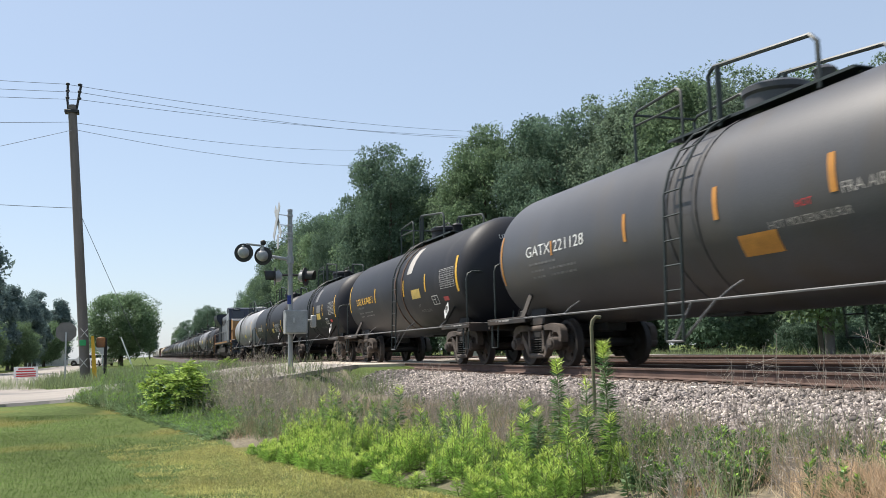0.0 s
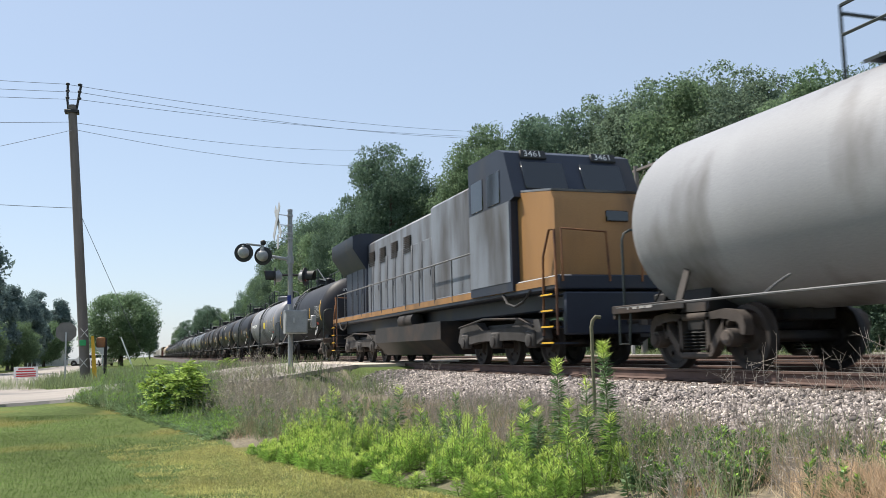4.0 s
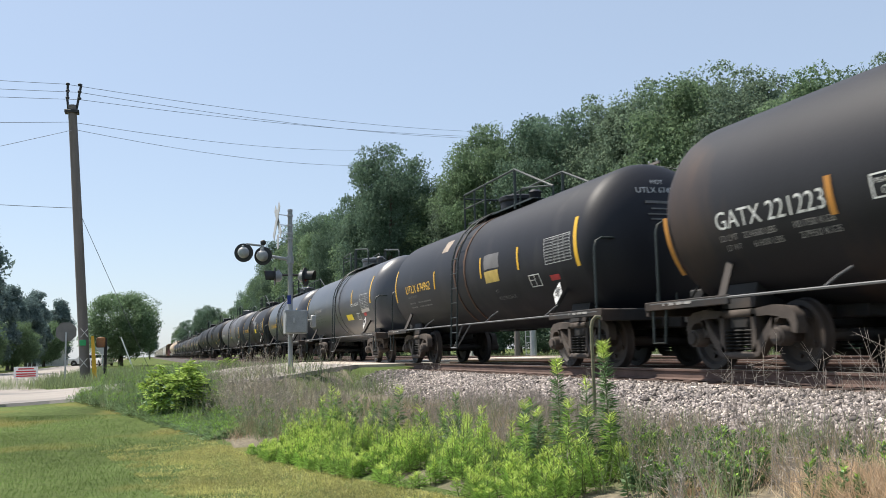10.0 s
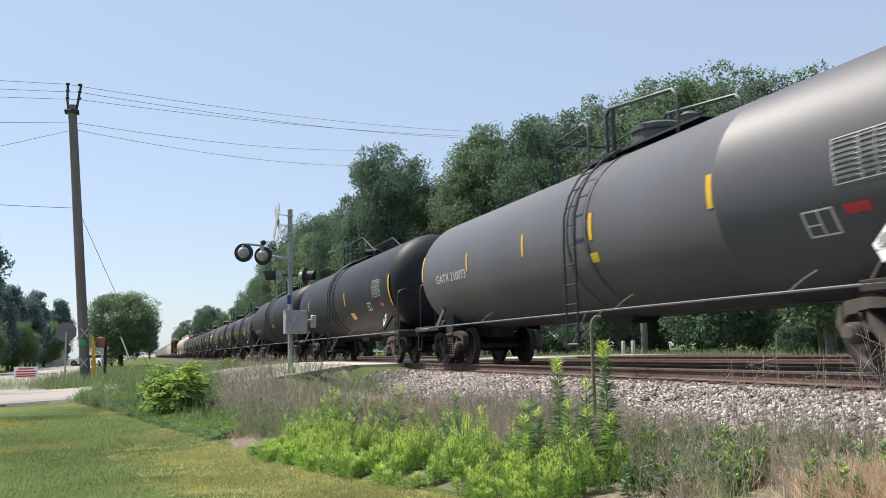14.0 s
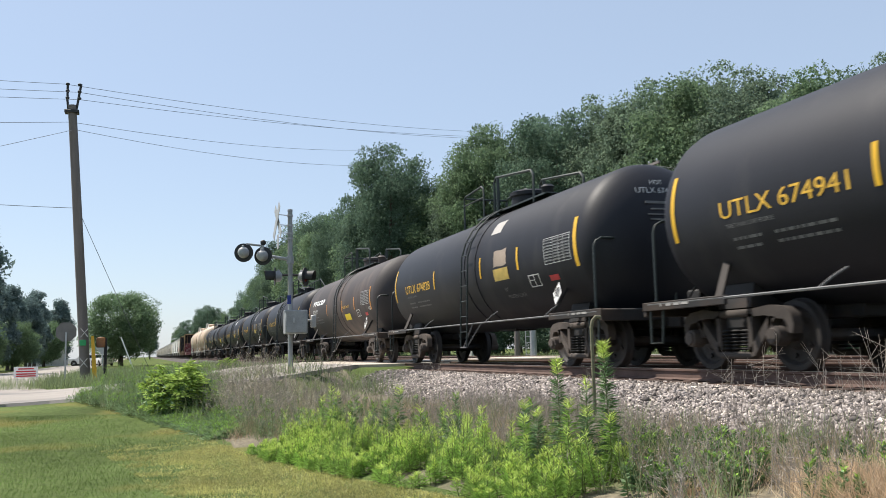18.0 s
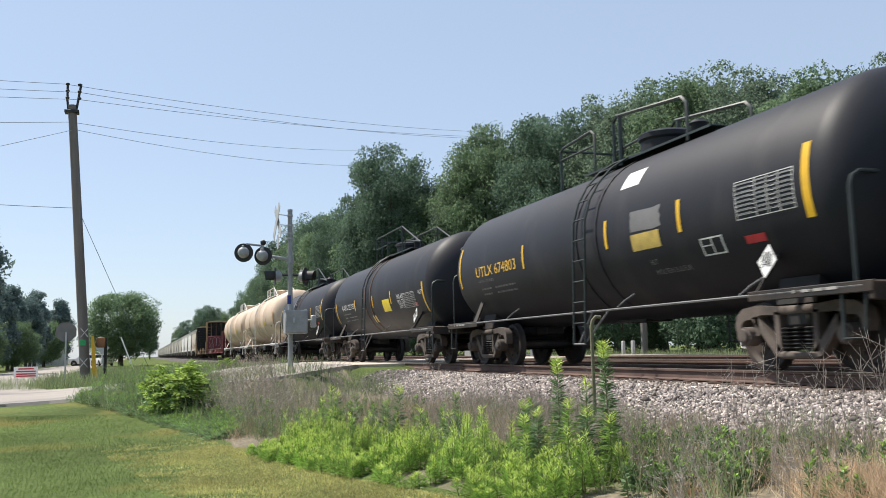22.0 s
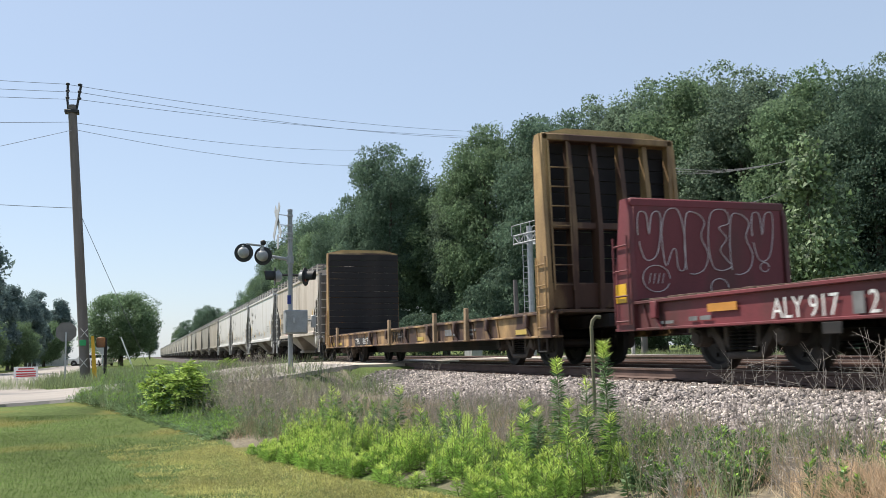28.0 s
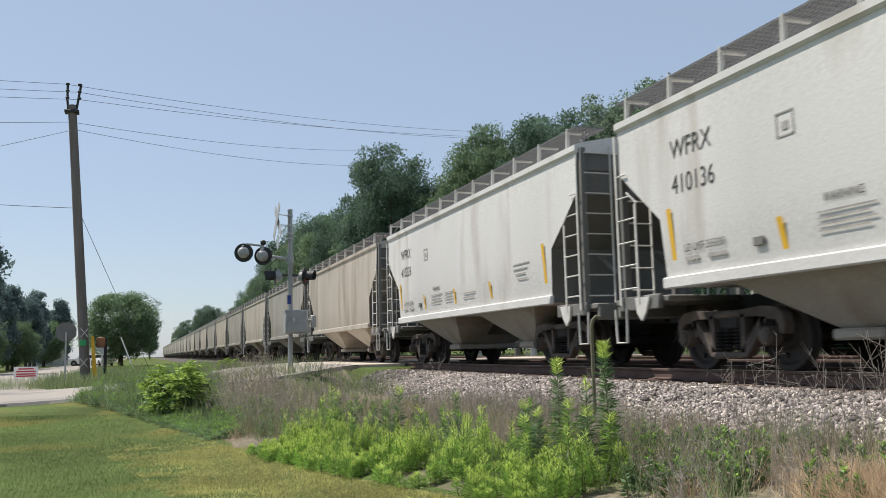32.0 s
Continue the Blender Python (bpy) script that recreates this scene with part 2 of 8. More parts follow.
LEAF_PINE = mat("blue_green_needles", (0.165, 0.225, 0.215), 0.8, var=0.25, s1=0.4, s2=3, bump=0, island=0.4, translucent=0.3, spec=0.1)
WEED = mat("bright_weed_leaves", (0.255, 0.405, 0.088), 0.6, var=0.25, s1=0.9, s2=6, bump=0, island=0.45, translucent=0.35, spec=0.2)
WEED_TIP = mat("lime_weed_tips", (0.53, 0.66, 0.15), 0.6, var=0.2, s1=0.9, s2=6, bump=0, island=0.35, translucent=0.35)
WEED_DARK = mat("dark_weed_leaves", (0.125, 0.215, 0.082), 0.6, var=0.25, s1=0.9, s2=6, bump=0, island=0.45, translucent=0.3)
WEED_RANK = mat("rank_weed_leaves", (0.20, 0.28, 0.14), 0.65, var=0.25, s1=0.9, s2=6, bump=0, island=0.45, translucent=0.3, spec=0.2)
GRASS = mat("lawn_grass_blades", (0.145, 0.215, 0.062), 0.6, var=0.35, s1=0.35, s2=5, bump=0, island=0.4, translucent=0.3, stain=(0.25, 0.225, 0.07), amount=0.30, s3=0.42, spec=0.1)
STRAW_LAWN = mat("straw_lawn_blades", (0.49, 0.465, 0.18), 0.8, var=0.3, s1=0.6, s2=5, bump=0, island=0.45, translucent=0.25)
TALL_GRASS = mat("tall_grass_blades", (0.25, 0.30, 0.145), 0.6, var=0.3, s1=0.5, s2=5, bump=0, island=0.45, translucent=0.3)
DRY_GRASS = mat("dry_straw_grass", (0.42, 0.325, 0.215), 0.8, var=0.3, s1=0.8, s2=6, bump=0, island=0.4, translucent=0.2)
THATCH = mat("dry_verge_soil", (0.15, 0.125, 0.085), 0.95, var=0.35, s1=0.8, s2=14, bump=0.8, depth=0.04, stain=(0.11, 0.13, 0.045), amount=0.4, s3=0.6, fine=0.35)
TWIG = mat("dead_grey_twigs", (0.33, 0.295, 0.245), 0.9, var=0.3, s1=1, s2=20, bump=0, island=0.4)
PALE_STEM = mat("pale_straw_dead_stems", (0.50, 0.44, 0.32), 0.9, var=0.25, s1=1, s2=20, bump=0, island=0.35)
STEM = mat("green_stem", (0.14, 0.17, 0.055), 0.7, var=0.2, s1=3, s2=20, bump=0)
TAN_TUFT = mat("orange_tan_dead_grass", (0.68, 0.53, 0.37), 0.85, var=0.25, s1=1.5, s2=8, bump=0, island=0.3, translucent=0.2)
DEAD_STEM = mat("mauve_grey_dead_stems", (0.34, 0.295, 0.255), 0.9, var=0.25, s1=1, s2=20, bump=0, island=0.35)
GREEN_PIPE = mat("mossy_pipe_paint", (0.15, 0.14, 0.085), 0.75, var=0.3, s1=5, s2=40, bump=0.1)


# ------------------------------------------------------------------ mesh tools
class Shape:
    """Collects vertices and faces of one mesh."""

    def __init__(self):
        self.v, self.f = [], []

    def add(self, verts, faces):
        k = len(self.v)
        self.v += [tuple(p) for p in verts]
        self.f += [tuple(i + k for i in q) for q in faces]
        return self

    def box(self, c, s, b=0.0):
        """A box of centre c and size s, its edges chamfered by b."""
        cx, cy, cz = c
        hx, hy, hz = s[0] / 2, s[1] / 2, s[2] / 2
        if b <= 0:
            vs = [(cx + i * hx, cy + j * hy, cz + k * hz) for i in (-1, 1) for j in (-1, 1) for k in (-1, 1)]
            return self.add(vs, [(0, 1, 3, 2), (4, 6, 7, 5), (0, 4, 5, 1), (2, 3, 7, 6), (0, 2, 6, 4), (1, 5, 7, 3)])
        b = min(b, hx * 0.9, hy * 0.9, hz * 0.9)
        vs, ids = [], {}
        for i in (-1, 1):
            for j in (-1, 1):
                for k in (-1, 1):
                    for a in range(3):
                        ids[i, j, k, a] = len(vs)
                        d = [b, b, b]
                        d[a] = 0
                        vs.append((cx + i * (hx - d[0]), cy + j * (hy - d[1]), cz + k * (hz - d[2])))
        fs = []
        for s_ in (-1, 1):
            fs.append([ids[s_, j, k, 0] for j, k in ((-1, -1), (1, -1), (1, 1), (-1, 1))])
            fs.append([ids[i, s_, k, 1] for i, k in ((-1, -1), (-1, 1), (1, 1), (1, -1))])
            fs.append([ids[i, j, s_, 2] for i, j in ((-1, -1), (1, -1), (1, 1), (-1, 1))])
        for p in (-1, 1):
            for q in (-1, 1):
                fs.append([ids[p, q, -1, 0], ids[p, q, 1, 0], ids[p, q, 1, 1], ids[p, q, -1, 1]])
                fs.append([ids[p, -1, q, 0], ids[p, 1, q, 0], ids[p, 1, q, 2], ids[p, -1, q, 2]])
                fs.append([ids[-1, p, q, 1], ids[1, p, q, 1], ids[1, p, q, 2], ids[-1, p, q, 2]])
        fs += [[ids[i, j, k, a] for a in range(3)] for i in (-1, 1) for j in (-1, 1) for k in (-1, 1)]
        return self.add(vs, fs)

    def rod(self, pts, r, n=8, caps=True):
        """A round bar along the points; r is one radius or one for each point."""
        pts = [Vector(p) for p in pts]
        rs = r if isinstance(r, (list, tuple)) else [r] * len(pts)
        vs, fs = [], []
        side = None
        for i, p in enumerate(pts):
            d = (pts[min(i + 1, len(pts) - 1)] - pts[max(i - 1, 0)]).normalized()
            if side is None:
                side = d.orthogonal().normalized()
            side = (side - d * side.dot(d)).normalized()
            up = d.cross(side)
            for k in range(n):
                a = 2 * math.pi * k / n
                vs.append(p + (side * math.cos(a) + up * math.sin(a)) * rs[i])
        for i in range(len(pts) - 1):
            for k in range(n):
                fs.append((i * n + k, i * n + (k + 1) % n, (i + 1) * n + (k + 1) % n, (i + 1) * n + k))
        if caps:
            fs.append(tuple(reversed(range(n))))
            fs.append(tuple(range((len(pts) - 1) * n, len(pts) * n)))
        return self.add(vs, fs)

    def lathe(self, profile, c=(0, 0, 0), axis="x", n=32):
        """Turns (along, radius) pairs round an axis."""
        vs, fs = [], []
        for u, r in profile:
            for k in range(n):
                a = 2 * math.pi * k / n
                p = {"x": (u, r * math.cos(a), r * math.sin(a)), "y": (r * math.sin(a), u, r * math.cos(a)),
                     "z": (r * math.cos(a), r * math.sin(a), u)}[axis]
                vs.append((c[0] + p[0], c[1] + p[1], c[2] + p[2]))
        for i in range(len(profile) - 1):
            for k in range(n):
                fs.append((i * n + k, i * n + (k + 1) % n, (i + 1) * n + (k + 1) % n, (i + 1) * n + k))
        fs.append(tuple(reversed(range(n))))
        fs.append(tuple(range((len(profile) - 1) * n, len(profile) * n)))
        return self.add(vs, fs)

    def prism(self, poly, a, b, plane="xz"):
        """A flat polygon pushed from a to b across its plane."""
        def put(p, w):
            return {"xz": (p[0], w, p[1]), "yz": (w, p[0], p[1]), "xy": (p[0], p[1], w)}[plane]
        m = len(poly)
        vs = [put(p, a) for p in poly] + [put(p, b) for p in poly]
        fs = [tuple(range(m)), tuple(reversed(range(m, 2 * m)))]
        fs += [(i, i + m, (i + 1) % m + m, (i + 1) % m) for i in range(m)]
        return self.add(vs, fs)

    def bar(self, p, q, w, h, up=(0, 0, 1)):
        """A flat bar from p to q."""
        p, q = Vector(p), Vector(q)
        d = (q - p).normalized()
        s = d.cross(Vector(up)).normalized() * w / 2
        u = s.cross(d).normalized() * h / 2
        vs = [e + i * s + j * u for e in (p, q) for i, j in ((-1, -1), (1, -1), (1, 1), (-1, 1))]
        return self.add(vs, [(3, 2, 1, 0), (4, 5, 6, 7), (0, 1, 5, 4), (1, 2, 6, 5), (2, 3, 7, 6), (3, 0, 4, 7)])

    def mesh(self, name, material, smooth=True, angle=38):
        me = bpy.data.meshes.new(name)
        me.from_pydata(self.v, [], self.f)
        bm = bmesh.new()
        bm.from_mesh(me)
        bmesh.ops.recalc_face_normals(bm, faces=bm.faces)
        bm.to_mesh(me)
        bm.free()
        if smooth:
            me.shade_smooth()
            me.set_sharp_from_angle(angle=radians(angle))
        me.materials.append(material)
        return me


MESHES = {}


def keep(key, build, material, smooth=True, angle=38):
    """The mesh under this key, built once and shared afterwards."""
    if key not in MESHES:
        s = Shape()
        build(s)
        MESHES[key] = s.mesh(key if isinstance(key, str) else str(key[0]), material, smooth, angle)
    return MESHES[key]


def part(name, me, parent, label="", at=None):
    ob = new(name, me)
    if parent is not None:
        ob.parent = parent
    if at is not None:
        ob.matrix_basis = at if isinstance(at, Matrix) else Matrix.Translation(at)
    if label:
        ob["label"] = label
    return ob


def shape_part(name, s, material, parent, label="", smooth=True):
    return part(name, s.mesh(name, material, smooth), parent, label)


def soup(name, verts, faces, material):
    """A mesh from arrays: faces of one size."""
    me = bpy.data.meshes.new(name)
    verts, faces = np.asarray(verts, np.float32), np.asarray(faces, np.int32)
    k = faces.shape[1]
    me.vertices.add(len(verts))
    me.vertices.foreach_set("co", verts.ravel())
    me.loops.add(faces.size)
    me.loops.foreach_set("vertex_index", faces.ravel())
    me.polygons.add(len(faces))
    me.polygons.foreach_set("loop_start", np.arange(len(faces), dtype=np.int32) * k)
    me.polygons.foreach_set("loop_total", np.full(len(faces), k, np.int32))
    me.update(calc_edges=True)
    me.validate()
    me.materials.append(material)
    return me


RNG = np.random.default_rng(7)


def unit(a):
    return a / np.maximum(np.linalg.norm(a, axis=1, keepdims=True), 1e-9)


def leaf_arrays(pos, way, length, width, droop=0.15, face=None):
    """Kite-shaped leaves at pos pointing along way."""
    n = len(pos)
    way = unit(way)
    side = unit(np.cross(way, RNG.normal(size=(n, 3)) + np.array([0, 0, 0.6]) if face is None else face))
    nor = np.cross(side, way)
    L, W = np.asarray(length).reshape(-1, 1), np.asarray(width).reshape(-1, 1)
    mid = pos + way * L * 0.45 + nor * L * droop
    v = np.stack([pos, mid + side * W / 2, pos + way * L, mid - side * W / 2], 1).reshape(-1, 3)
    return v, np.arange(4 * n).reshape(-1, 4)


def tri_leaves(pos, way, length, width, face):
    """Pointed leaf sprays at pos along way, facing face."""
    n = len(pos)
    way = unit(way)
    side = unit(np.cross(way, face))
    L, W = np.asarray(length).reshape(-1, 1), np.asarray(width).reshape(-1, 1)
    v = np.stack([pos + side * W / 2, pos + way * L, pos - side * W / 2 + way * L * 0.12], 1).reshape(-1, 3)
    return v, np.arange(3 * n).reshape(-1, 3)


def blade_arrays(pos, way, length, width):
    """Grass blades: bent triangles pairs as quads."""
    n = len(pos)
    L, W = np.asarray(length).reshape(-1, 1), np.asarray(width).reshape(-1, 1)
    way = unit(way)
    side = unit(np.cross(way, RNG.normal(size=(n, 3))))
    tip = pos + way * L + np.array([0, 0, -0.12]) * L
    v = np.stack([pos - side * W / 2, pos + side * W / 2, tip + side * W * 0.12, tip - side * W * 0.12], 1).reshape(-1, 3)
    return v, np.arange(4 * n).reshape(-1, 4)


def twig_arrays(a, b, r0, r1):
    """Thin three-sided sticks from a to b."""
    n = len(a)
    d = unit(b - a)
    s = unit(np.cross(d, RNG.normal(size=(n, 3))))
    u = np.cross(d, s)
    ring = [math.cos(t) * s + math.sin(t) * u for t in (0, 2.094, 4.189)]
    r0, r1 = np.asarray(r0).reshape(-1, 1), np.asarray(r1).reshape(-1, 1)
    v = np.stack([a + k * r0 for k in ring] + [b + k * r1 for k in ring], 1).reshape(-1, 3)
    base = np.arange(n).reshape(-1, 1) * 6
    f = np.concatenate([base + np.array(q) for q in ((0, 1, 4, 3), (1, 2, 5, 4), (2, 0, 3, 5))], 0)
    return v, f


def joined(*pairs):
    vs, fs, k = [], [], 0
    for v, f in pairs:
        vs.append(v)
        fs.append(f + k)
        k += len(v)
    return np.concatenate(vs), np.concatenate(fs)


# ------------------------------------------------------------------ lettering
LETTERS = {}


def letters(text, height):
    """Flat triangles of a line of text, its lower left corner at the origin."""
    if text not in LETTERS:
        cu = bpy.data.curves.new("line", "FONT")
        cu.body, cu.size, cu.resolution_u = text, 1.0, 3
        ob = bpy.data.objects.new("line", cu)
        me = bpy.data.meshes.new_from_object(ob)
        vs = [tuple(v.co)[:2] for v in me.vertices]
        fs = [tuple(p.vertices) for p in me.polygons]
        x0 = min(v[0] for v in vs)
        top = max(v[1] for v in vs)
        LETTERS[text] = ([((x - x0) / top, y / top) for x, y in vs], fs)
        bpy.data.objects.remove(ob)
        bpy.data.curves.remove(cu)
        bpy.data.meshes.remove(me)
    vs, fs = LETTERS[text]
    return [(x * height, y * height) for x, y in vs], fs


def two_tone(name, parts, materials):
    """One mesh from several (verts, faces) pairs, each with its own material."""
    v, f = joined(*parts)
    me = soup(name, v, f, materials[0])
    for m in materials[1:]:
        me.materials.append(m)
    idx = np.concatenate([np.full(len(p[1]), i, np.int32) for i, p in enumerate(parts)])
    me.polygons.foreach_set("material_index", idx)
    return me


# ------------------------------------------------------------------ ground
def ramp(a, b, v):
    t = min(max((v - a) / (b - a), 0.0), 1.0)
    return t * t * (3 - 2 * t)


ROAD_X = (-37.5, -26.8)


def road_z(y):
    """Height of the road that crosses the tracks."""
    if y < 21:
        return 0.36 + 0.80 * ramp(-4.0, 6.4, y)
    return 1.16 - 0.25 * ramp(21, 32, y)


def road_side(y):
    """The road's edge nearer the lawn: it flares towards the side road and narrows beyond the tracks."""
    return -32.2 if y > 19 else -26.8 + 1.65 * min(max(6.3 - y, 0), 2.9) - 0.85 * min(max(3.4 - y, 0), 5.6)


def ground_z(x, y):
    base = 0.36 * ramp(-12, -27, x)
    z = base + (0.58 - base) * ramp(1.0, 5.2, y)
    z += 0.30 * ramp(6.0, 7.6, y)
    z += 0.06 * ramp(20, 26, y)
    z += 0.035 * noise.noise((x * 0.35, y * 0.35, 0)) * (1 if abs(y) < 40 else 0)
    edge = road_side(y) if y < 19 else ROAD_X[1]
    w = ramp(edge + 2.2, edge + 0.1, x) * ramp(-39.5, -37.5, x)
    if w > 0:
        z = z * (1 - w) + (road_z(y) - 0.09) * w
    if -12.2 < y < -5.2 and x < -26:
        z = min(z, 0.33)
    return z


def lawn_edge(x):
    """Where the mown lawn gives way to weeds."""
    return np.interp(x, [-60, -17.6, -15.5, 0, 12], [-12.43, 0.63, 1.105, 4.05, 6.33])


def make_verge():
    """Dry soil and thatch between the lawn and the ballast."""
    xs = spaced([(-26.4, -3, 0.5), (-3, 10, 2)])
    vs, k = [], 9
    for x in xs:
        a = float(lawn_edge(x)) + 0.12 + 0.18 * noise.noise((x * 1.3, 0, 4))
        for i in range(k + 1):
            y = a + (5.5 - a) * i / k
            vs.append((x, y, ground_z(x, y) + (0.012 if i else -0.01)))
    m = k + 1
    me = soup("verge", vs, [(i * m + j, (i + 1) * m + j, (i + 1) * m + j + 1, i * m + j + 1) for i in range(len(xs) - 1) for j in range(k)], THATCH)
    me.shade_smooth()
    tagged(new("verge", me), "dry brown verge between lawn and ballast", "verge", kind="structure")


def spaced(stops):
    out = []
    for (a, b, step) in stops:
        k = max(1, round(abs(b - a) / step))
        out += [a + (b - a) * i / k for i in range(k)]
    return out + [stops[-1][1]]


def make_ground():
    xs = spaced([(-3000, -600, 400), (-600, -120, 40), (-120, -45, 6), (-45, -3, 0.7), (-3, 12, 2), (12, 100, 20), (100, 2000, 400)])
    ys = spaced([(-2500, -200, 400), (-200, -30, 30), (-30, -13, 4), (-13, 8, 0.6), (8, 30, 1.5), (30, 150, 20), (150, 2500, 400)])
    vs = [(x, y, ground_z(x, y)) for x in xs for y in ys]
    m = len(ys)
    fs = [(i * m + j, (i + 1) * m + j, (i + 1) * m + j + 1, i * m + j + 1) for i in range(len(xs) - 1) for j in range(m - 1)]
    me = soup("ground", vs, fs, LAWN)
    me.shade_smooth()
    tagged(new("ground", me), "mown green lawn with straw-coloured dry patches", "ground", kind="structure")


def make_roads():
    s = Shape()
    ys = spaced([(-70, -6, 4), (-6, 8, 0.7), (8, 20, 4), (20, 34, 2), (34, 130, 8)])
    cut = [y for y in ys if y < 6.3] + [6.3]
    for run in (cut, [20.0] + [y for y in ys if y > 20]):
        for a, b in zip(run, run[1:]):
            x0, x1, x2 = ROAD_X[0], road_side(a), road_side(b)
            s.add([(x0, a, road_z(a)), (x1, a, road_z(a)), (x2, b, road_z(b)), (x0, b, road_z(b)),
                   (x0, a, road_z(a) - 0.5), (x1 + 0.3, a, road_z(a) - 0.5), (x2 + 0.3, b, road_z(b) - 0.5), (x0, b, road_z(b) - 0.5)],
                  [(0, 1, 2, 3), (1, 5, 6, 2), (4, 0, 3, 7)])
    tagged(new("crossing_road", s.mesh("crossing_road", ASPHALT, False)), "pale worn asphalt road rising to the railway crossing", "road", kind="structure")
    s = Shape()
    for a, b in ((-37.4, -45), (-45, -60), (-60, -90), (-90, -140), (-140, -240), (-240, -420), (-420, -900)):
        wa, wb = (2.2 if a > -40 else 0.0), 0.0
        za, zb = (0.362, 0.43) if a > -40 else (0.43, 0.43)
        ya, yb = -4.9 - wa * -0.6 - max(0, -a - 60) * 0.012, -5.4 - max(0, -b - 60) * 0.012
        s.add([(a, ya - 6.2 - wa, za), (a, ya, za), (b, yb, zb), (b, yb - 6.0, zb)], [(0, 1, 2, 3)])
    s.box((-32, -8.1, 0.295), (10.6, 9.0, 0.11))
    tagged(new("side_road", s.mesh("side_road", ASPHALT, False)), "pale grey asphalt side road running off beside the railway", "road", kind="structure")


TRACKS = (TRACK_Y, 12.45, 17.6)


def make_tracks():
    prof = [(4.9, 0.50), (5.6, 0.70), (6.75, RAIL - 0.21), (14.4, RAIL - 0.21), (15.2, RAIL - 0.30), (16.0, RAIL - 0.21), (19.2, RAIL - 0.21), (20.4, 0.80)]
    s = Shape()
    xs = spaced([(-900, -60, 60), (-60, 10, 2), (10, 60, 10), (60, 640, 58)])
    vs = [(x, y + 0.05 * noise.noise((x * 0.7, y, 3)), z + 0.02 * noise.noise((x, y, 1))) for x in xs for y, z in prof]
    k = len(prof)
    s.add(vs, [(i * k + j, (i + 1) * k + j, (i + 1) * k + j + 1, i * k + j + 1) for i in range(len(xs) - 1) for j in range(k - 1)])
    tagged(new("ballast_bed", s.mesh("ballast_bed", BALLAST_BED)), "grey crushed-stone ballast bed under the tracks", "ballast", kind="structure")
    rail_prof = [(-0.07, -0.172), (0.07, -0.172), (0.07, -0.160), (0.012, -0.140), (0.010, -0.045), (0.036, -0.036), (0.036, -0.006), (0.030, -0.003),
                 (-0.030, -0.003), (-0.036, -0.006), (-0.036, -0.036), (-0.010, -0.045), (-0.012, -0.140), (-0.07, -0.160)]
    for t, yc in enumerate(TRACKS):
        track = tagged(new("railway_track"), "rusty steel rails spiked to dark timber ties" if t else "main-line steel rails on dark timber ties", "track", "tracks", "structure")
        track.matrix_basis = Matrix.Translation((0, yc, RAIL))
        for sgn in (-1, 1):
            r = Shape().prism([(p[0] + sgn * 0.7525, p[1]) for p in rail_prof], -900, 640, "yz")
            rail = part("rail", r.mesh("rail", RAIL_RUST), track)
            h = Shape().box((-130, sgn * 0.7525, -0.0015), (1540, 0.056, 0.003))
            part("running_surface", h.mesh("running_surface", RAIL_HEAD, False), rail, "polished running surface")
        tie = keep("tie", lambda q: q.box((0, 0, -0.262), (0.23, 2.6, 0.17), 0.012), TIE_WOOD)
        plate = keep("tie_plate", lambda q: q.box((0, 0, -0.170), (0.19, 0.34, 0.018), 0.004), RAIL_RUST)
        n_near = 96 if t < 2 else 40
        for i in range(n_near):
            x = -4.5 - 0.53 * i - (6 if t == 2 else 0)
            if t < 2 and ROAD_X[0] - 0.2 < x < ROAD_X[1] + 0.2:
                continue
            tj = part("tie", tie, track, at=pose(x + RNG.uniform(-0.02, 0.02), RNG.uniform(-0.06, 0.06), RNG.uniform(-0.006, 0.006), 0, 0, RNG.uniform(-1, 1)))
            if t < 2 and i < 45:
                for sgn in (-1, 1):
                    part("tie_plate", plate, tj, at=(0, sgn * 0.7525, 0))
        rest = Shape()
        for i in range(260):
            rest.box((-4.5 - 0.53 * n_near - 0.53 * i - 6, 0, -0.262), (0.23, 2.6, 0.17))
        far = shape_part("far_ties", rest, TIE_WOOD, track, smooth=False)
        far["kind"] = "stuff"
    # concrete panels of the level crossing
    crossing = tagged(new("level_crossing"), "sun-bleached concrete crossing panels between the rails", "crossing", kind="structure")
    crossing.matrix_basis = Matrix.Translation((0, 0, RAIL))
    lanes = [(6.25, 7.86), (8.03, 9.37), (9.54, 11.61), (11.78, 13.12), (13.29, 15.0), (15.02, 16.76), (16.93, 18.27), (18.44, 20.05)]
    for a, b in lanes:
        me = keep(("crossing_panel", round(b - a, 2)), lambda q, w=b - a: q.box((0, 0, -0.11), (2.62, w - 0.02, 0.2), 0.02), CONCRETE)
        for i in range(4 if a < 9.4 else 2):
            part("panel", me, crossing, at=(ROAD_X[0] + 1.34 + 2.66 * i, (a + b) / 2, -0.004 * ((i * 7 + int(a)) % 3)))


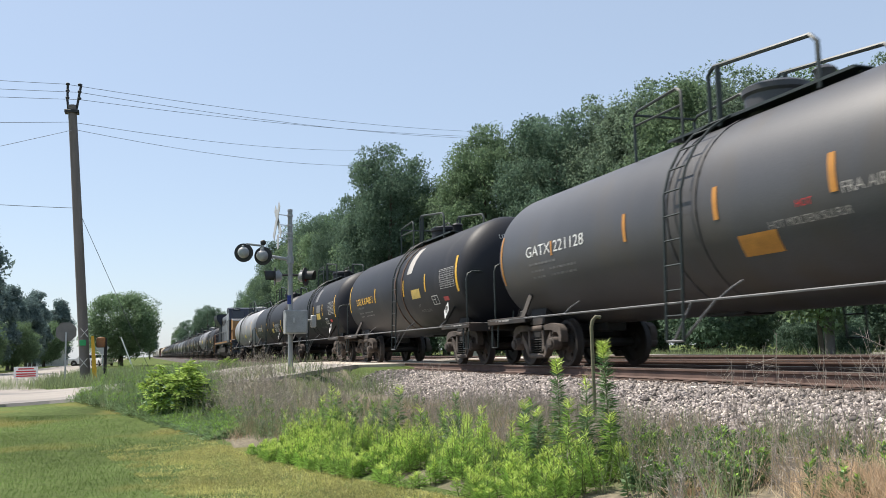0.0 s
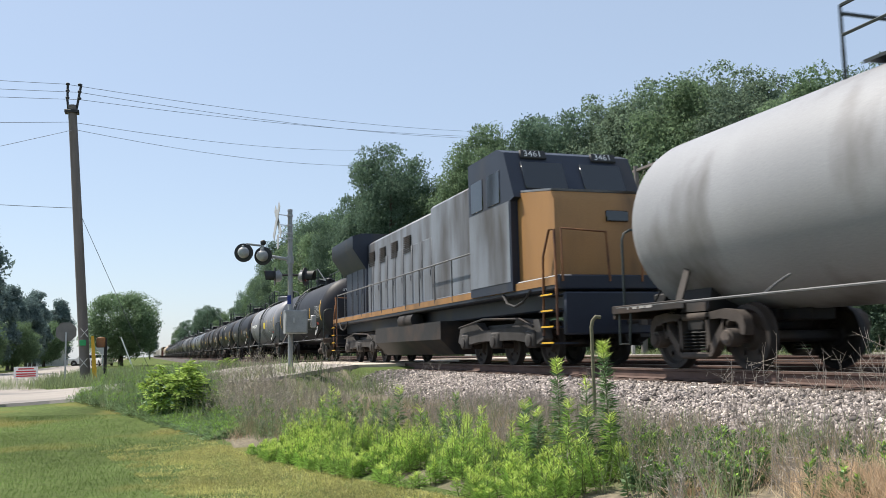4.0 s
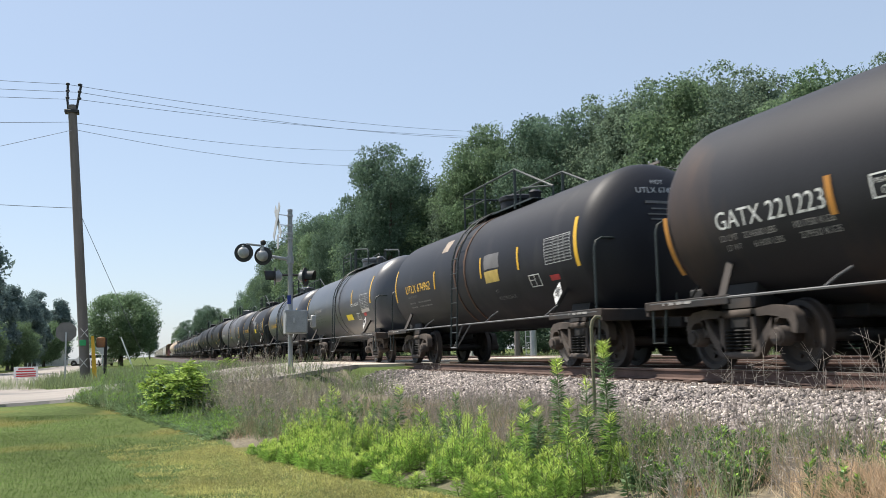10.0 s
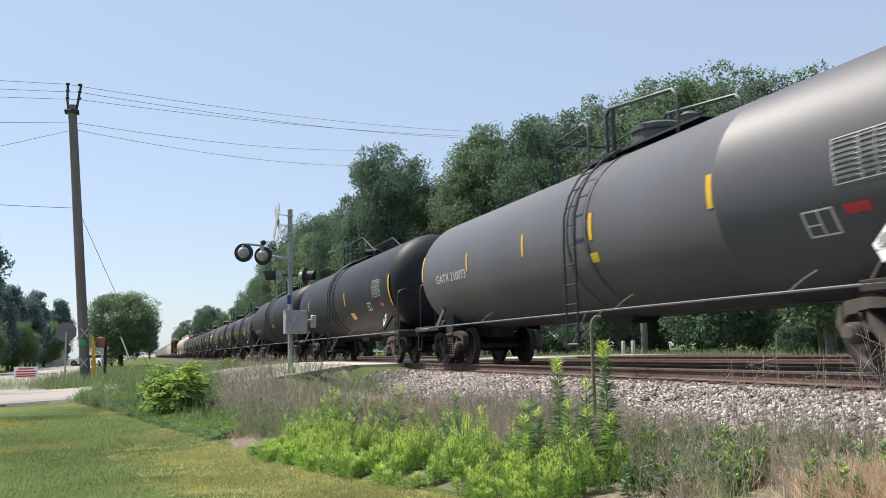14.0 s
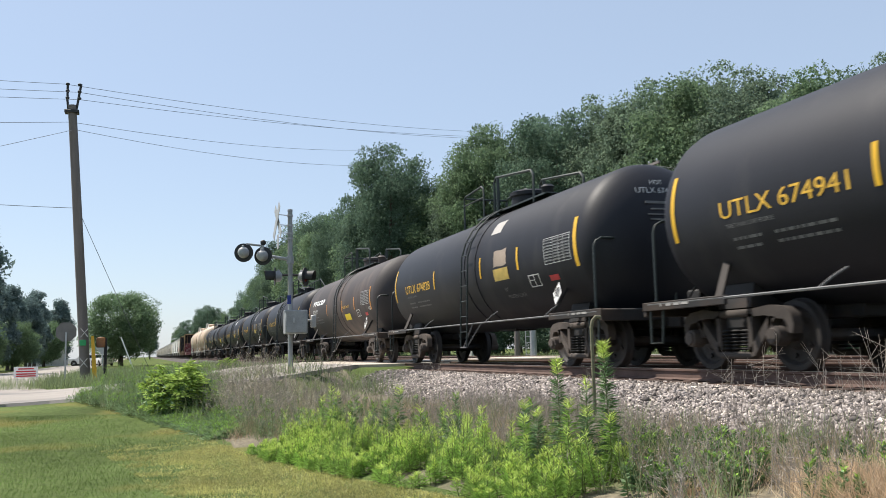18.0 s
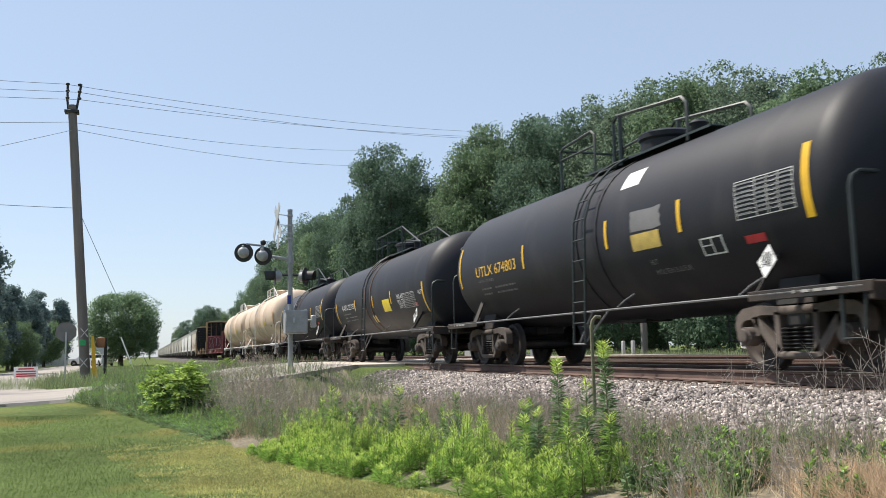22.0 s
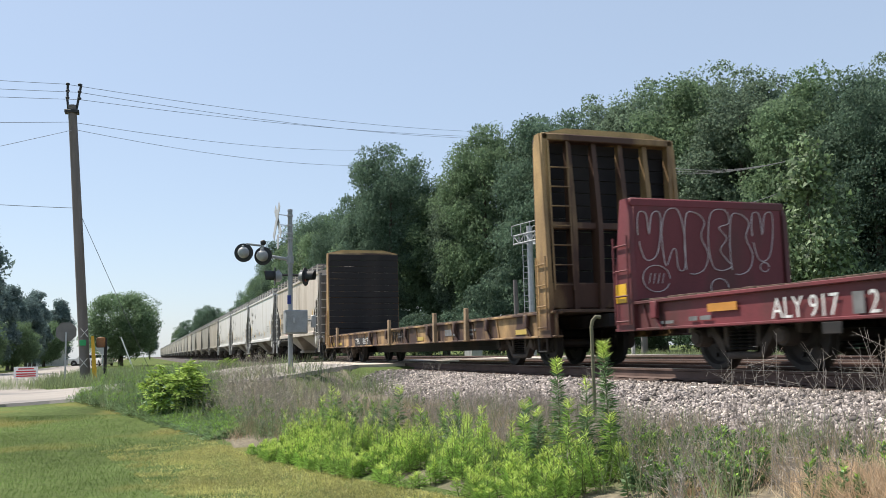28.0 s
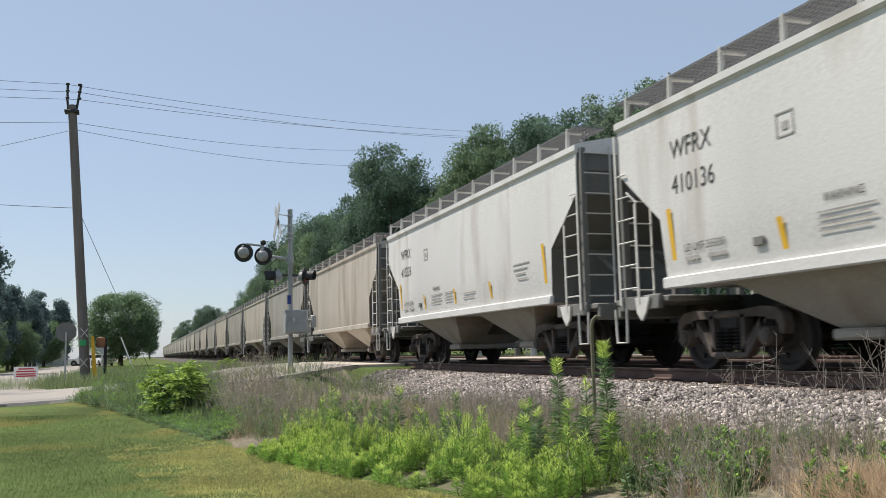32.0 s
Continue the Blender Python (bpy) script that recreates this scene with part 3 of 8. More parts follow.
def make_stones():
    """Loose ballast, dense on the near shoulder."""
    kinds = 1 + 0.12 * RNG.normal(size=(6, 3))
    corner = np.array([(i, j, k) for i in (-1, 1) for j in (-1, 1) for k in (-1, 1)], float)
    quads = np.array([(0, 1, 3, 2), (4, 6, 7, 5), (0, 4, 5, 1), (2, 3, 7, 6), (0, 2, 6, 4), (1, 5, 7, 3)])

    def heap(n, x0, x1, y0, y1, size):
        x = x0 + (x1 - x0) * RNG.random(n) ** 1.5
        y = RNG.uniform(y0, y1, n)
        z = np.interp(y, [4.9, 5.6, 6.75, 14.4, 15.2, 16.0], [0.50, 0.70, RAIL - 0.21, RAIL - 0.21, RAIL - 0.30, RAIL - 0.21])
        r = size * RNG.uniform(0.55, 1.5, n)
        v = corner[None] * RNG.uniform(0.15, 1.0, (n, 8, 3)) * r[:, None, None] * RNG.uniform(0.45, 1.25, (n, 1, 3)) * kinds[np.arange(n) % 6][:, None]
        q = unit(RNG.normal(size=(n, 4)))
        w, a, b, c = q.T
        rot = np.stack([1 - 2 * (b * b + c * c), 2 * (a * b - c * w), 2 * (a * c + b * w), 2 * (a * b + c * w), 1 - 2 * (a * a + c * c), 2 * (b * c - a * w),
                        2 * (a * c - b * w), 2 * (b * c + a * w), 1 - 2 * (a * a + b * b)], 1).reshape(n, 3, 3)
        v = np.einsum("nij,nkj->nki", rot, v) + np.stack([x, y, z + r * 0.25], 1)[:, None]
        f = quads[None] + (np.arange(n) * 8)[:, None, None]
        return v.reshape(-1, 3), f.reshape(-1, 4)
    v, f = joined(heap(46000, -4.2, -20, 4.9, 7.5, 0.0185), heap(5000, -6, -26, 4.8, 7.5, 0.030), heap(2500, -5, -28, 9.7, 11.4, 0.045))
    w, g = heap(13000, -4.2, -22, 4.9, 7.5, 0.0195)
    tagged(new("ballast_stones", two_tone("ballast_stones", [(v, f), (w, g)], [STONE, STONE_PALE])), "loose grey and tan crushed ballast stones", "gravel", kind="stuff")


make_ground()
make_verge()
make_roads()
make_tracks()
make_stones()


# ------------------------------------------------------------------ rolling stock, common parts
CAR_LIST = []          # (thing, middle of the car along the train)
WHEELS = {}            # wheelsets by their place in the truck, for the rolling
WHEEL_R = 0.457


def wheelset_mesh(s):
    for sgn in (-1, 1):
        prof = [(0.00, 0.10), (0.00, 0.15), (0.055, 0.19), (0.050, 0.34), (0.0, 0.385), (0.0, 0.455), (0.095, 0.470), (0.105, 0.485), (0.135, 0.485), (0.135, 0.40), (0.085, 0.36), (0.095, 0.19), (0.15, 0.15), (0.15, 0.10)]
        prof = [(-(p[0] - 0.82), p[1] * WHEEL_R / 0.457) for p in prof]
        s.lathe([(p[0] * -sgn, p[1]) for p in prof], axis="y", n=22)
        for k in range(5):
            a = 2 * math.pi * k / 5
            s.box((0.26 * math.cos(a), sgn * -0.79 * -1, 0.26 * math.sin(a)), (0.05, 0.03, 0.05))
    s.rod([(0, -1.05, 0), (0, 1.05, 0)], 0.085, 12)


def bearing_mesh(s):
    s.lathe([(-1.02, 0.11), (-1.02, 0.125), (-1.15, 0.125), (-1.17, 0.095), (-1.20, 0.09)], axis="y", n=14)


def side_frame_mesh(s):
    """One cast side frame with its windows, round the middle of a truck; y is 0."""
    w = 0.15
    for d in (-1, 1):
        s.prism([(d * 0.30, 0.82), (d * 0.72, 0.86), (d * 1.00, 0.83), (d * 1.13, 0.74), (d * 1.17, 0.60), (d * 1.14, 0.48), (d * 1.06, 0.50), (d * 1.04, 0.62), (d * 0.98, 0.67), (d * 0.74, 0.69), (d * 0.66, 0.73), (d * 0.30, 0.72)], -w / 2, w / 2)
        s.prism([(d * 0.84, 0.70), (d * 0.72, 0.72), (d * 0.30, 0.30), (d * 0.22, 0.17), (d * 0.40, 0.20)], -w / 2, w / 2)
        s.prism([(d * 0.30, 0.76), (d * 0.39, 0.76), (d * 0.37, 0.26), (d * 0.28, 0.24)], -w / 2, w / 2)
        s.prism([(d * 0.70, 0.72), (d * 0.78, 0.70), (d * 0.75, 0.46), (d * 0.68, 0.47)], -w / 2, w / 2)
        s.lathe([(-0.16, 0.085), (-0.16, 0.125), (0.02, 0.13)], (d * 0.889, 0, WHEEL_R), "y", 14)
    s.box((0, 0, 0.775), (0.7, w, 0.11), 0.03)
    s.box((0, 0, 0.21), (0.66, w * 1.3, 0.10), 0.03)


def spring_mesh(s):
    for k in range(3):
        x = -0.2 + 0.2 * k
        for i in range(6):
            s.lathe([(0.28 + i * 0.048, 0.055), (0.30 + i * 0.048, 0.088), (0.32 + i * 0.048, 0.055)], (x, -0.02, 0), "z", 8)


def bolster_mesh(s):
    s.box((0, 0, 0.66), (0.42, 2.1, 0.22), 0.04)
    s.lathe([(0.76, 0.3), (0.84, 0.3)], axis="z", n=18)
    for d in (-1, 1):
        s.box((d * 0.42, 0, 0.40), (0.12, 1.7, 0.12), 0.02)
        for e in (-1, 1):
            s.box((d * 0.41, e * 0.75, 0.42), (0.10, 0.14, 0.34), 0.03)


def add_truck(car, x, simple=False):
    truck = part("truck", keep("truck_bolster", bolster_mesh, STEEL_DARK), car, "grimy cast-steel two-axle truck", (x, 0, 0))
    for sgn in (-1, 1):
        part("side_frame", keep("side_frame", side_frame_mesh, CAST, angle=50), truck, "dusty brown cast side frame", pose(0, sgn * 1.0, 0, 0, 0, 0 if sgn < 0 else 180))
        if not simple:
            part("spring_set", keep("spring_set", spring_mesh, STEEL_DARK), truck, at=pose(0, sgn * 1.0, 0))["kind"] = "stuff"
    for d in (-1, 1):
        ws = part("wheelset", keep("wheelset", wheelset_mesh, WHEEL_STEEL, angle=30), truck, at=(d * 0.889, 0, WHEEL_R))
        WHEELS.setdefault(d * 0.889, []).append(ws)
    if not simple:
        for d in (-1, 1):
            for turn in (0, 180):
                part("bearing_cap", keep("bearing_cap", bearing_mesh, CAST), truck, at=pose(d * 0.889, 0, WHEEL_R, 0, 0, turn))
    return truck


def coupler_mesh(s):
    s.box((-0.55, 0, 0.87), (0.9, 0.14, 0.17), 0.02)
    s.prism([(-0.16, -0.14), (0.02, -0.19), (0.12, -0.12), (0.10, -0.02), (-0.02, 0.0), (0.10, 0.07), (0.13, 0.16), (0.0, 0.2), (-0.16, 0.12)], 0.74, 1.0, "xy")


def hose_mesh(s):
    s.rod([(-0.35, 0.35, 0.72), (-0.1, 0.36, 0.52), (0.08, 0.30, 0.42), (0.2, 0.16, 0.52), (0.24, 0.1, 0.62)], 0.025, 6)


def new_car(label, category, at, group="freight train"):
    car = tagged(new(category.replace(" ", "_")), label, category, group)
    car.matrix_basis = Matrix.Translation((at, TRACK_Y, RAIL))
    CAR_LIST.append((car, at))
    return car


def tank_patch(s, x0, x1, a0, a1, r, zc, n=6, slant=0.0):
    """A decal curved to the tank's near side, from angle a0 to a1 (degrees above its middle)."""
    vs = []
    for i in range(n + 1):
        a = radians(a0 + (a1 - a0) * i / n)
        for x in (x0, x1):
            vs.append((x + slant * i / n, -r * math.cos(a), zc + r * math.sin(a)))
    return s.add(vs, [(2 * i, 2 * i + 1, 2 * i + 3, 2 * i + 2) for i in range(n)])


def tank_text(text, x, a, height, r, zc, material, name, parent, label, width=None):
    vs, fs = letters(text, height)
    if width:
        k = width / max(u for u, v in vs)
        vs = [(u * k, v) for u, v in vs]
    s = Shape()
    s.add([(x + u, -(r + 0.006) * math.cos(radians(a) + v / r), zc + (r + 0.006) * math.sin(radians(a) + v / r)) for u, v in vs], fs)
    return shape_part(name, s, material, parent, label, smooth=False)


def tank_bars(rows, r, zc, material, name, parent, label, n=3):
    """Unreadable small print as plain bars: (x0, x1, angle, height in degrees)."""
    s = Shape()
    if name == "small_print":
        words = []
        for x0, x1, a, h in rows:
            while x0 < x1 - 0.05:
                w = float(RNG.uniform(0.05, 0.16))
                words.append((x0, min(x0 + w, x1), a, h * 0.62))
                x0 += w + 0.035
        rows = words
    for x0, x1, a, h in rows:
        tank_patch(s, x0, x1, a, a + h, r + 0.007, zc, n)
    ob = shape_part(name, s, material, parent, label, smooth=False)
    if name in ("small_print", "data_panel"):
        ob["kind"] = "stuff"
    return ob


def head_profile(half, r, depth=0.62, n=9):
    out = []
    for i in range(n + 1):
        t = math.pi / 2 * i / n
        out.append((half - depth + depth * math.sin(t), r * math.cos(t) if i < n else 0.02))
    return out


def tank_mesh(s, half, r, zc, seams, depth):
    right = head_profile(half, r, depth)
    prof = [(-u, q) for u, q in reversed(right)]
    for x in seams:
        prof += [(x - 0.03, r), (x - 0.02, r + 0.006), (x + 0.02, r + 0.006), (x + 0.03, r)]
    prof += right
    s.lathe(prof, (0, 0, zc), "x", 64)


def ladder_mesh(s, r, zc, w):
    """Side ladder: from the step below the sill, up and round the tank to its top."""
    path = [(-max(1.62, r + 0.10), 0.42), (-max(1.60, r + 0.12), 1.0), (-(r + 0.13), zc - 0.25)]
    path += [(-(r + 0.13) * math.cos(radians(a)), zc + (r + 0.13) * math.sin(radians(a))) for a in (-5, 10, 24, 38, 52, 66, 78)]
    for d in (-1, 1):
        s.rod([(d * w / 2, y, z) for y, z in path], 0.022, 6)
    run = [0.0]
    for p, q in zip(path, path[1:]):
        run.append(run[-1] + math.dist(p, q))
    k = int(run[-1] / 0.34)
    for i in range(k + 1):
        t = run[-1] * i / k
        j = max(q for q in range(len(run) - 1) if run[q] <= t + 1e-6)
        u = (t - run[j]) / (run[j + 1] - run[j])
        y, z = [path[j][c] + (path[j + 1][c] - path[j][c]) * u for c in (0, 1)]
        s.rod([(-w / 2, y, z), (w / 2, y, z)], 0.014, 5)


def band_mesh(s, r, zc, w):
    """Two raised straps round the tank beside the ladder."""
    for d in (-1, 1):
        vs, n = [], 26
        for i in range(n + 1):
            a = radians(-60 + 300 * i / n)
            for x in (d * w - 0.05, d * w + 0.05):
                for q in (r, r + 0.02):
                    vs.append((x, -q * math.cos(a), zc + q * math.sin(a)))
        fs = []
        for i in range(n):
            b = 4 * i
            fs += [(b + 1, b + 3, b + 7, b + 5), (b, b + 1, b + 5, b + 4), (b + 2, b + 6, b + 7, b + 3)]
        s.add(vs, fs)


def top_walk_mesh(s, zt):
    """Grating platform on the tank's top."""
    for x in (-1.9, -1.0, 0.0, 1.0, 1.8):
        for d in (-1, 1):
            s.box((x, d * 0.42, zt - 0.10), (0.05, 0.05, 0.20))
    for d in (-1, 1):
        s.box((-0.1, d * 0.46, zt - 0.01), (4.0, 0.30, 0.025), 0.006)
        s.box((-0.1, d * 0.62, zt - 0.02), (4.0, 0.03, 0.04))


def top_rail_mesh(s, zt, hoops):
    """Safety railing round the platform: one long trapezium, or two separate bent hoops."""
    r = 0.026
    for d in (-1, 1):
        y = d * 0.62
        if hoops:
            s.rod([(-2.40, y, zt - 0.14), (-2.40, y, zt + 0.66), (-2.30, y, zt + 0.74), (-1.10, y, zt + 0.80), (-0.98, y, zt + 0.72), (-0.98, y, zt - 0.10)], r, 6)
            s.rod([(-2.40, y, zt + 0.50), (-0.98, y, zt + 0.50)], r * 0.8, 6)
            s.rod([(-0.25, y, zt - 0.10), (-0.25, y, zt + 0.74), (-0.12, y, zt + 0.84), (1.90, y, zt + 0.62), (2.02, y, zt + 0.50), (2.02, y, zt - 0.12)], r * 1.25, 6)
            s.rod([(-0.02, y, zt - 0.10), (-0.02, y, zt + 0.82)], r * 1.7, 6)
        else:
            s.rod([(-1.70, y, zt - 0.14), (-1.70, y, zt + 0.80), (1.68, y, zt + 0.82), (3.66, y, zt + 0.06), (3.66, y, zt - 0.16)], r, 6)
            for x in (-0.95, -0.20, 1.68):
                s.rod([(x, y, zt - 0.12), (x, y, zt + 0.81)], r * (1.4 if x == 1.68 else 1.1), 6)
            s.rod([(-1.70, y, zt + 0.42), (-0.20, y, zt + 0.42)], r * 0.8, 6)
            s.rod([(1.95, y, zt - 0.10), (1.98, y, zt + 0.26), (2.1, y, zt + 0.30), (3.60, y, zt + 0.08)], r * 0.8, 6)
    x = -2.40 if hoops else -1.70
    s.rod([(x, -0.62, zt + 0.70), (x, 0.62, zt + 0.70)], r, 6)


def housing_mesh(s, zt):
    s.lathe([(zt - 0.08, 0.46), (zt + 0.24, 0.46), (zt + 0.28, 0.50), (zt + 0.36, 0.50), (zt + 0.40, 0.44), (zt + 0.45, 0.1)], (-0.2, 0, 0), "z", 20)
    s.lathe([(zt - 0.05, 0.14), (zt + 0.30, 0.14), (zt + 0.34, 0.17), (zt + 0.40, 0.1)], (0.75, 0, 0), "z", 12)
    s.lathe([(zt - 0.05, 0.10), (zt + 0.22, 0.10), (zt + 0.28, 0.05)], (-1.15, 0.1, 0), "z", 12)


def end_platform_mesh(s, r):
    """Walkway over the end of the frame; x grows towards the coupler."""
    s.box((-0.26, 0, 0.98), (1.40, 2.86, 0.06), 0.012)
    s.box((0.41, 0, 0.90), (0.09, 2.92, 0.20), 0.012)
    for d in (-1, 1):
        s.box((-0.56, d * 1.45, 0.95), (2.02, 0.05, 0.13), 0.01)
        s.bar((-1.42, d * 1.45, 0.98), (-1.28, d * 1.16, 1.52), 0.10, 0.04)
        s.bar((-0.45, d * 1.0, 0.95), (-0.75, d * 0.55, 0.62), 0.08, 0.05)
    s.box((-0.8, 0, 0.86), (2.6, 0.62, 0.36), 0.03)


def end_hoop_mesh(s):
    """Bent grab rail across the end of the car."""
    r = 0.022
    for d in (-1, 1):
        s.rod([(0.16, d * 1.40, 0.98), (0.16, d * 1.40, 2.08), (0.16, d * 1.36, 2.19), (0.16, d * 1.25, 2.25), (0.16, d * 0.2, 2.25)], r, 6)
        s.rod([(0.16, d * 0.2, 2.25), (0.16, d * 0.2, 1.0)], r * 0.9, 6)
    s.rod([(0.16, -0.2, 2.25), (0.16, 0.2, 2.25)], r, 6)


def step_mesh(s, d):
    """A stirrup step below the end platform."""
    if d:
        s.rod([(-0.05, d * 1.42, 0.92), (-0.02, d * 1.44, 0.40), (0.28, d * 1.44, 0.40), (0.30, d * 1.42, 0.92)], 0.02, 6)


def valve_mesh(s):
    s.box((0, 0, 1.12), (0.34, 0.26, 0.2), 0.03)
    s.lathe([(1.2, 0.11), (1.42, 0.11), (1.46, 0.05)], (0.05, 0.1, 0), "z", 10)
    s.rod([(-0.2, 0.25, 1.05), (-0.2, 0.25, 1.5), (0.15, 0.28, 1.52)], 0.03, 6)
    s.rod([(0.0, -0.2, 1.1), (0.3, -0.28, 1.25), (0.34, -0.3, 1.5)], 0.02, 6)


def sill_mesh(s, half):
    """Stub sills at both ends, the bottom outlet skid and a brake rod between them."""
    for d in (-1, 1):
        s.box((d * (half - 1.95), 0, 0.83), (3.5, 0.42, 0.32), 0.02)
    s.prism([(-0.9, 1.16), (0.9, 1.16), (0.45, 0.80), (-0.45, 0.80)], -0.28, 0.28)
    s.rod([(-half + 3, 0.45, 1.02), (half - 3, 0.45, 1.02)], 0.03, 6)


def saddle_mesh(s, r, zc):
    poly = [(-1.05, 0.85), (1.05, 0.85)] + [((r + 0.01) * math.cos(radians(a)), zc + (r + 0.01) * math.sin(radians(a))) for a in range(-48, -133, -12)]
    s.prism(poly, -0.35, 0.35, "yz")


def side_rail_mesh(s, half, d, r):
    if d:
        pts = [(-half + 0.75, d * 1.46, 0.98), (half - 0.75, d * 1.46, 0.96)]
        s.rod(pts, r, 6)


def side_brace_mesh(s, r, zc):
    s.rod([(0, -1.46, 0.97), (0.13, -1.36, 1.10), (0.24, -1.24, 1.20)], 0.015, 6)


def cage_mesh(s):
    """Stirrup cage at the ladder's foot."""
    for d in (-1, 1):
        s.rod([(d * 0.28 + 0.5, -1.46, 0.97), (d * 0.1 + 0.05, -1.60, 0.42)], 0.018, 6)
    s.rod([(-0.2, -1.62, 0.42), (0.22, -1.62, 0.42)], 0.018, 6)


def tank_car(label, at, length=14.85, r=1.44, zc=2.26, tank=6.75, paint=None, mark="", mark_ink=None, stripes=(), stripe_ink=None, decals=(), patches=(),
             rusty=False, ladder_x=-0.55, detail=2, rails=None, side=None, placard=True, panel=True, words=(), seams=(), weights=(), box=True):
    """One tank car. detail: 2 passes close by, 1 stays farther off."""
    paint = paint or BLACK
    rails, side = rails or HANDRAIL_DARK, side or STEEL_DARK
    half = length / 2
    th, depth = tank, r * 0.5
    car = new_car(label, "tank car", at)
    key = (round(th, 2), r, zc, paint.name, tuple(seams))
    part("tank", keep(("tank",) + key, lambda s: tank_mesh(s, th, r, zc, seams, depth), paint, angle=60), car)
    g = round(half, 2)
    part("centre_sill", keep(("centre_sill", g), lambda s: sill_mesh(s, half), STEEL_DARK), car)
    tx = half - 2.25
    for d in (-1, 1):
        m = pose(0, 0, 0, 0, 0, 0 if d > 0 else 180)
        end = Matrix.Translation((d * (half - 1.05), 0, 0)) @ m
        part("end_platform", keep(("end_platform", side.name), lambda s: end_platform_mesh(s, r), side), car, at=end)
        part("end_grab_rail", keep(("end_grab_rail", rails.name), end_hoop_mesh, rails), car, at=end)
        add_truck(car, d * tx, detail < 2)
        part("coupler", keep("coupler", coupler_mesh, STEEL_DARK), car, at=Matrix.Translation((d * (half - 0.06), 0, 0)) @ m)
        part("saddle", keep(("saddle", r, zc, paint is CREAM), lambda s: saddle_mesh(s, r, zc), CREAM if paint is CREAM else STEEL_DARK), car, at=(d * tx, 0, 0))
        if detail > 1:
            for e in (-1, 1):
                part("step", keep(("step", rails.name, e), lambda s, e=e: step_mesh(s, e), rails), car, at=end)
            part("brake_hose", keep("brake_hose", hose_mesh, TYRE), car, at=Matrix.Translation((d * (half - 0.3), 0, 0)) @ m)
    for e in (-1, 1):
        part("side_handrail", keep(("side_handrail", g, rails.name, e, paint is CREAM), lambda s, e=e: side_rail_mesh(s, half, e, 0.03 if paint is CREAM else 0.019), RAIL_WHITE if paint is CREAM else HANDRAIL_GREY), car)
    part("platform", keep(("platform", r, zc, rails.name), lambda s: top_walk_mesh(s, zc + r), rails), car, at=(ladder_x + 0.7, 0, 0))
    hoops = ladder_x > 0.25 and paint is not CREAM
    part("railing", keep(("railing", r, zc, rails.name, hoops), lambda s: top_rail_mesh(s, zc + r - (0.28 if paint is CREAM else 0), hoops), rails), car, at=(ladder_x, 0, 0))
    part("valve_housing", keep(("valve_housing", r, zc, paint.name), lambda s: housing_mesh(s, zc + r), paint), car, at=(ladder_x + 0.7, 0, 0))
    lad = part("ladder", keep(("ladder", r, zc, rails.name), lambda s: ladder_mesh(s, r, zc, 0.42), rails if paint is not CREAM else RAIL_WHITE), car, at=(ladder_x, 0, 0))
    if detail > 1:
        part("ladder", lad.data, car, at=pose(ladder_x, 0, 0, 0, 0, 180))
        part("stirrup_cage", keep(("stirrup_cage", rails.name), cage_mesh, HANDRAIL_GREY), car, at=(ladder_x, 0, 0))
        for x in (-half * 0.42, half * 0.20, half * 0.62):
            part("side_brace", keep(("side_brace", r, zc), lambda s: side_brace_mesh(s, r, zc), HANDRAIL_GREY), car, at=(x, 0, 0))
        for d in (-1, 1):
            def edge_marks(q):
                for k, w in enumerate((0.05, 0.18, 0.22, 0.26)):
                    q.box((-0.34 + 0.2 * k, 0, 0), (w * 0.7, 0.004, 0.035))
            stencil = part("edge_stencil", keep("edge_stencil", edge_marks, INK_FADED, False), car, "pale print along the platform's edge", (d * (half - 1.45), -1.478, 0.96))
            stencil["kind"] = "stuff"
        part("brake_valve", keep("brake_valve", valve_mesh, STEEL_DARK), car, at=(-half + 1.0, -0.7, -0.02))
    part("strap", keep(("strap", r, zc, rusty, paint.name), lambda s: band_mesh(s, r, zc, 0.36), RUST_BAND if rusty else paint), car,
         "rust-streaked strap" if rusty else "", (ladder_x, 0, 0))
    ink = stripe_ink or YELLOW
    for x, a0, a1, w in stripes:
        part("reflector", keep(("reflector", a0, a1, w, r, zc, ink.name), lambda s: tank_patch(s, -w / 2, w / 2, a0, a1, r + 0.008, zc, 8), ink), car, at=(x, 0, 0))
    for mtl, x0, x1, a0, a1 in patches:
        part("paint_patch", Shape_patch(x0, x1, a0, a1, r, zc, mtl), car)
    for mtl, x0, x1, a0, a1 in decals:
        dec = part("decal", Shape_patch(x0, x1, a0, a1, r + 0.004, zc, mtl), car, "coloured warning decal")
        k = INK_DARK if mtl is not INK_RED else INK_GREY
        tank_bars([(x0 + (x1 - x0) * 0.12, x1 - (x1 - x0) * 0.12, a0 + (a1 - a0) * q, (a1 - a0) * 0.16) for q in (0.22, 0.56)], r, zc, k, "print", dec, "")
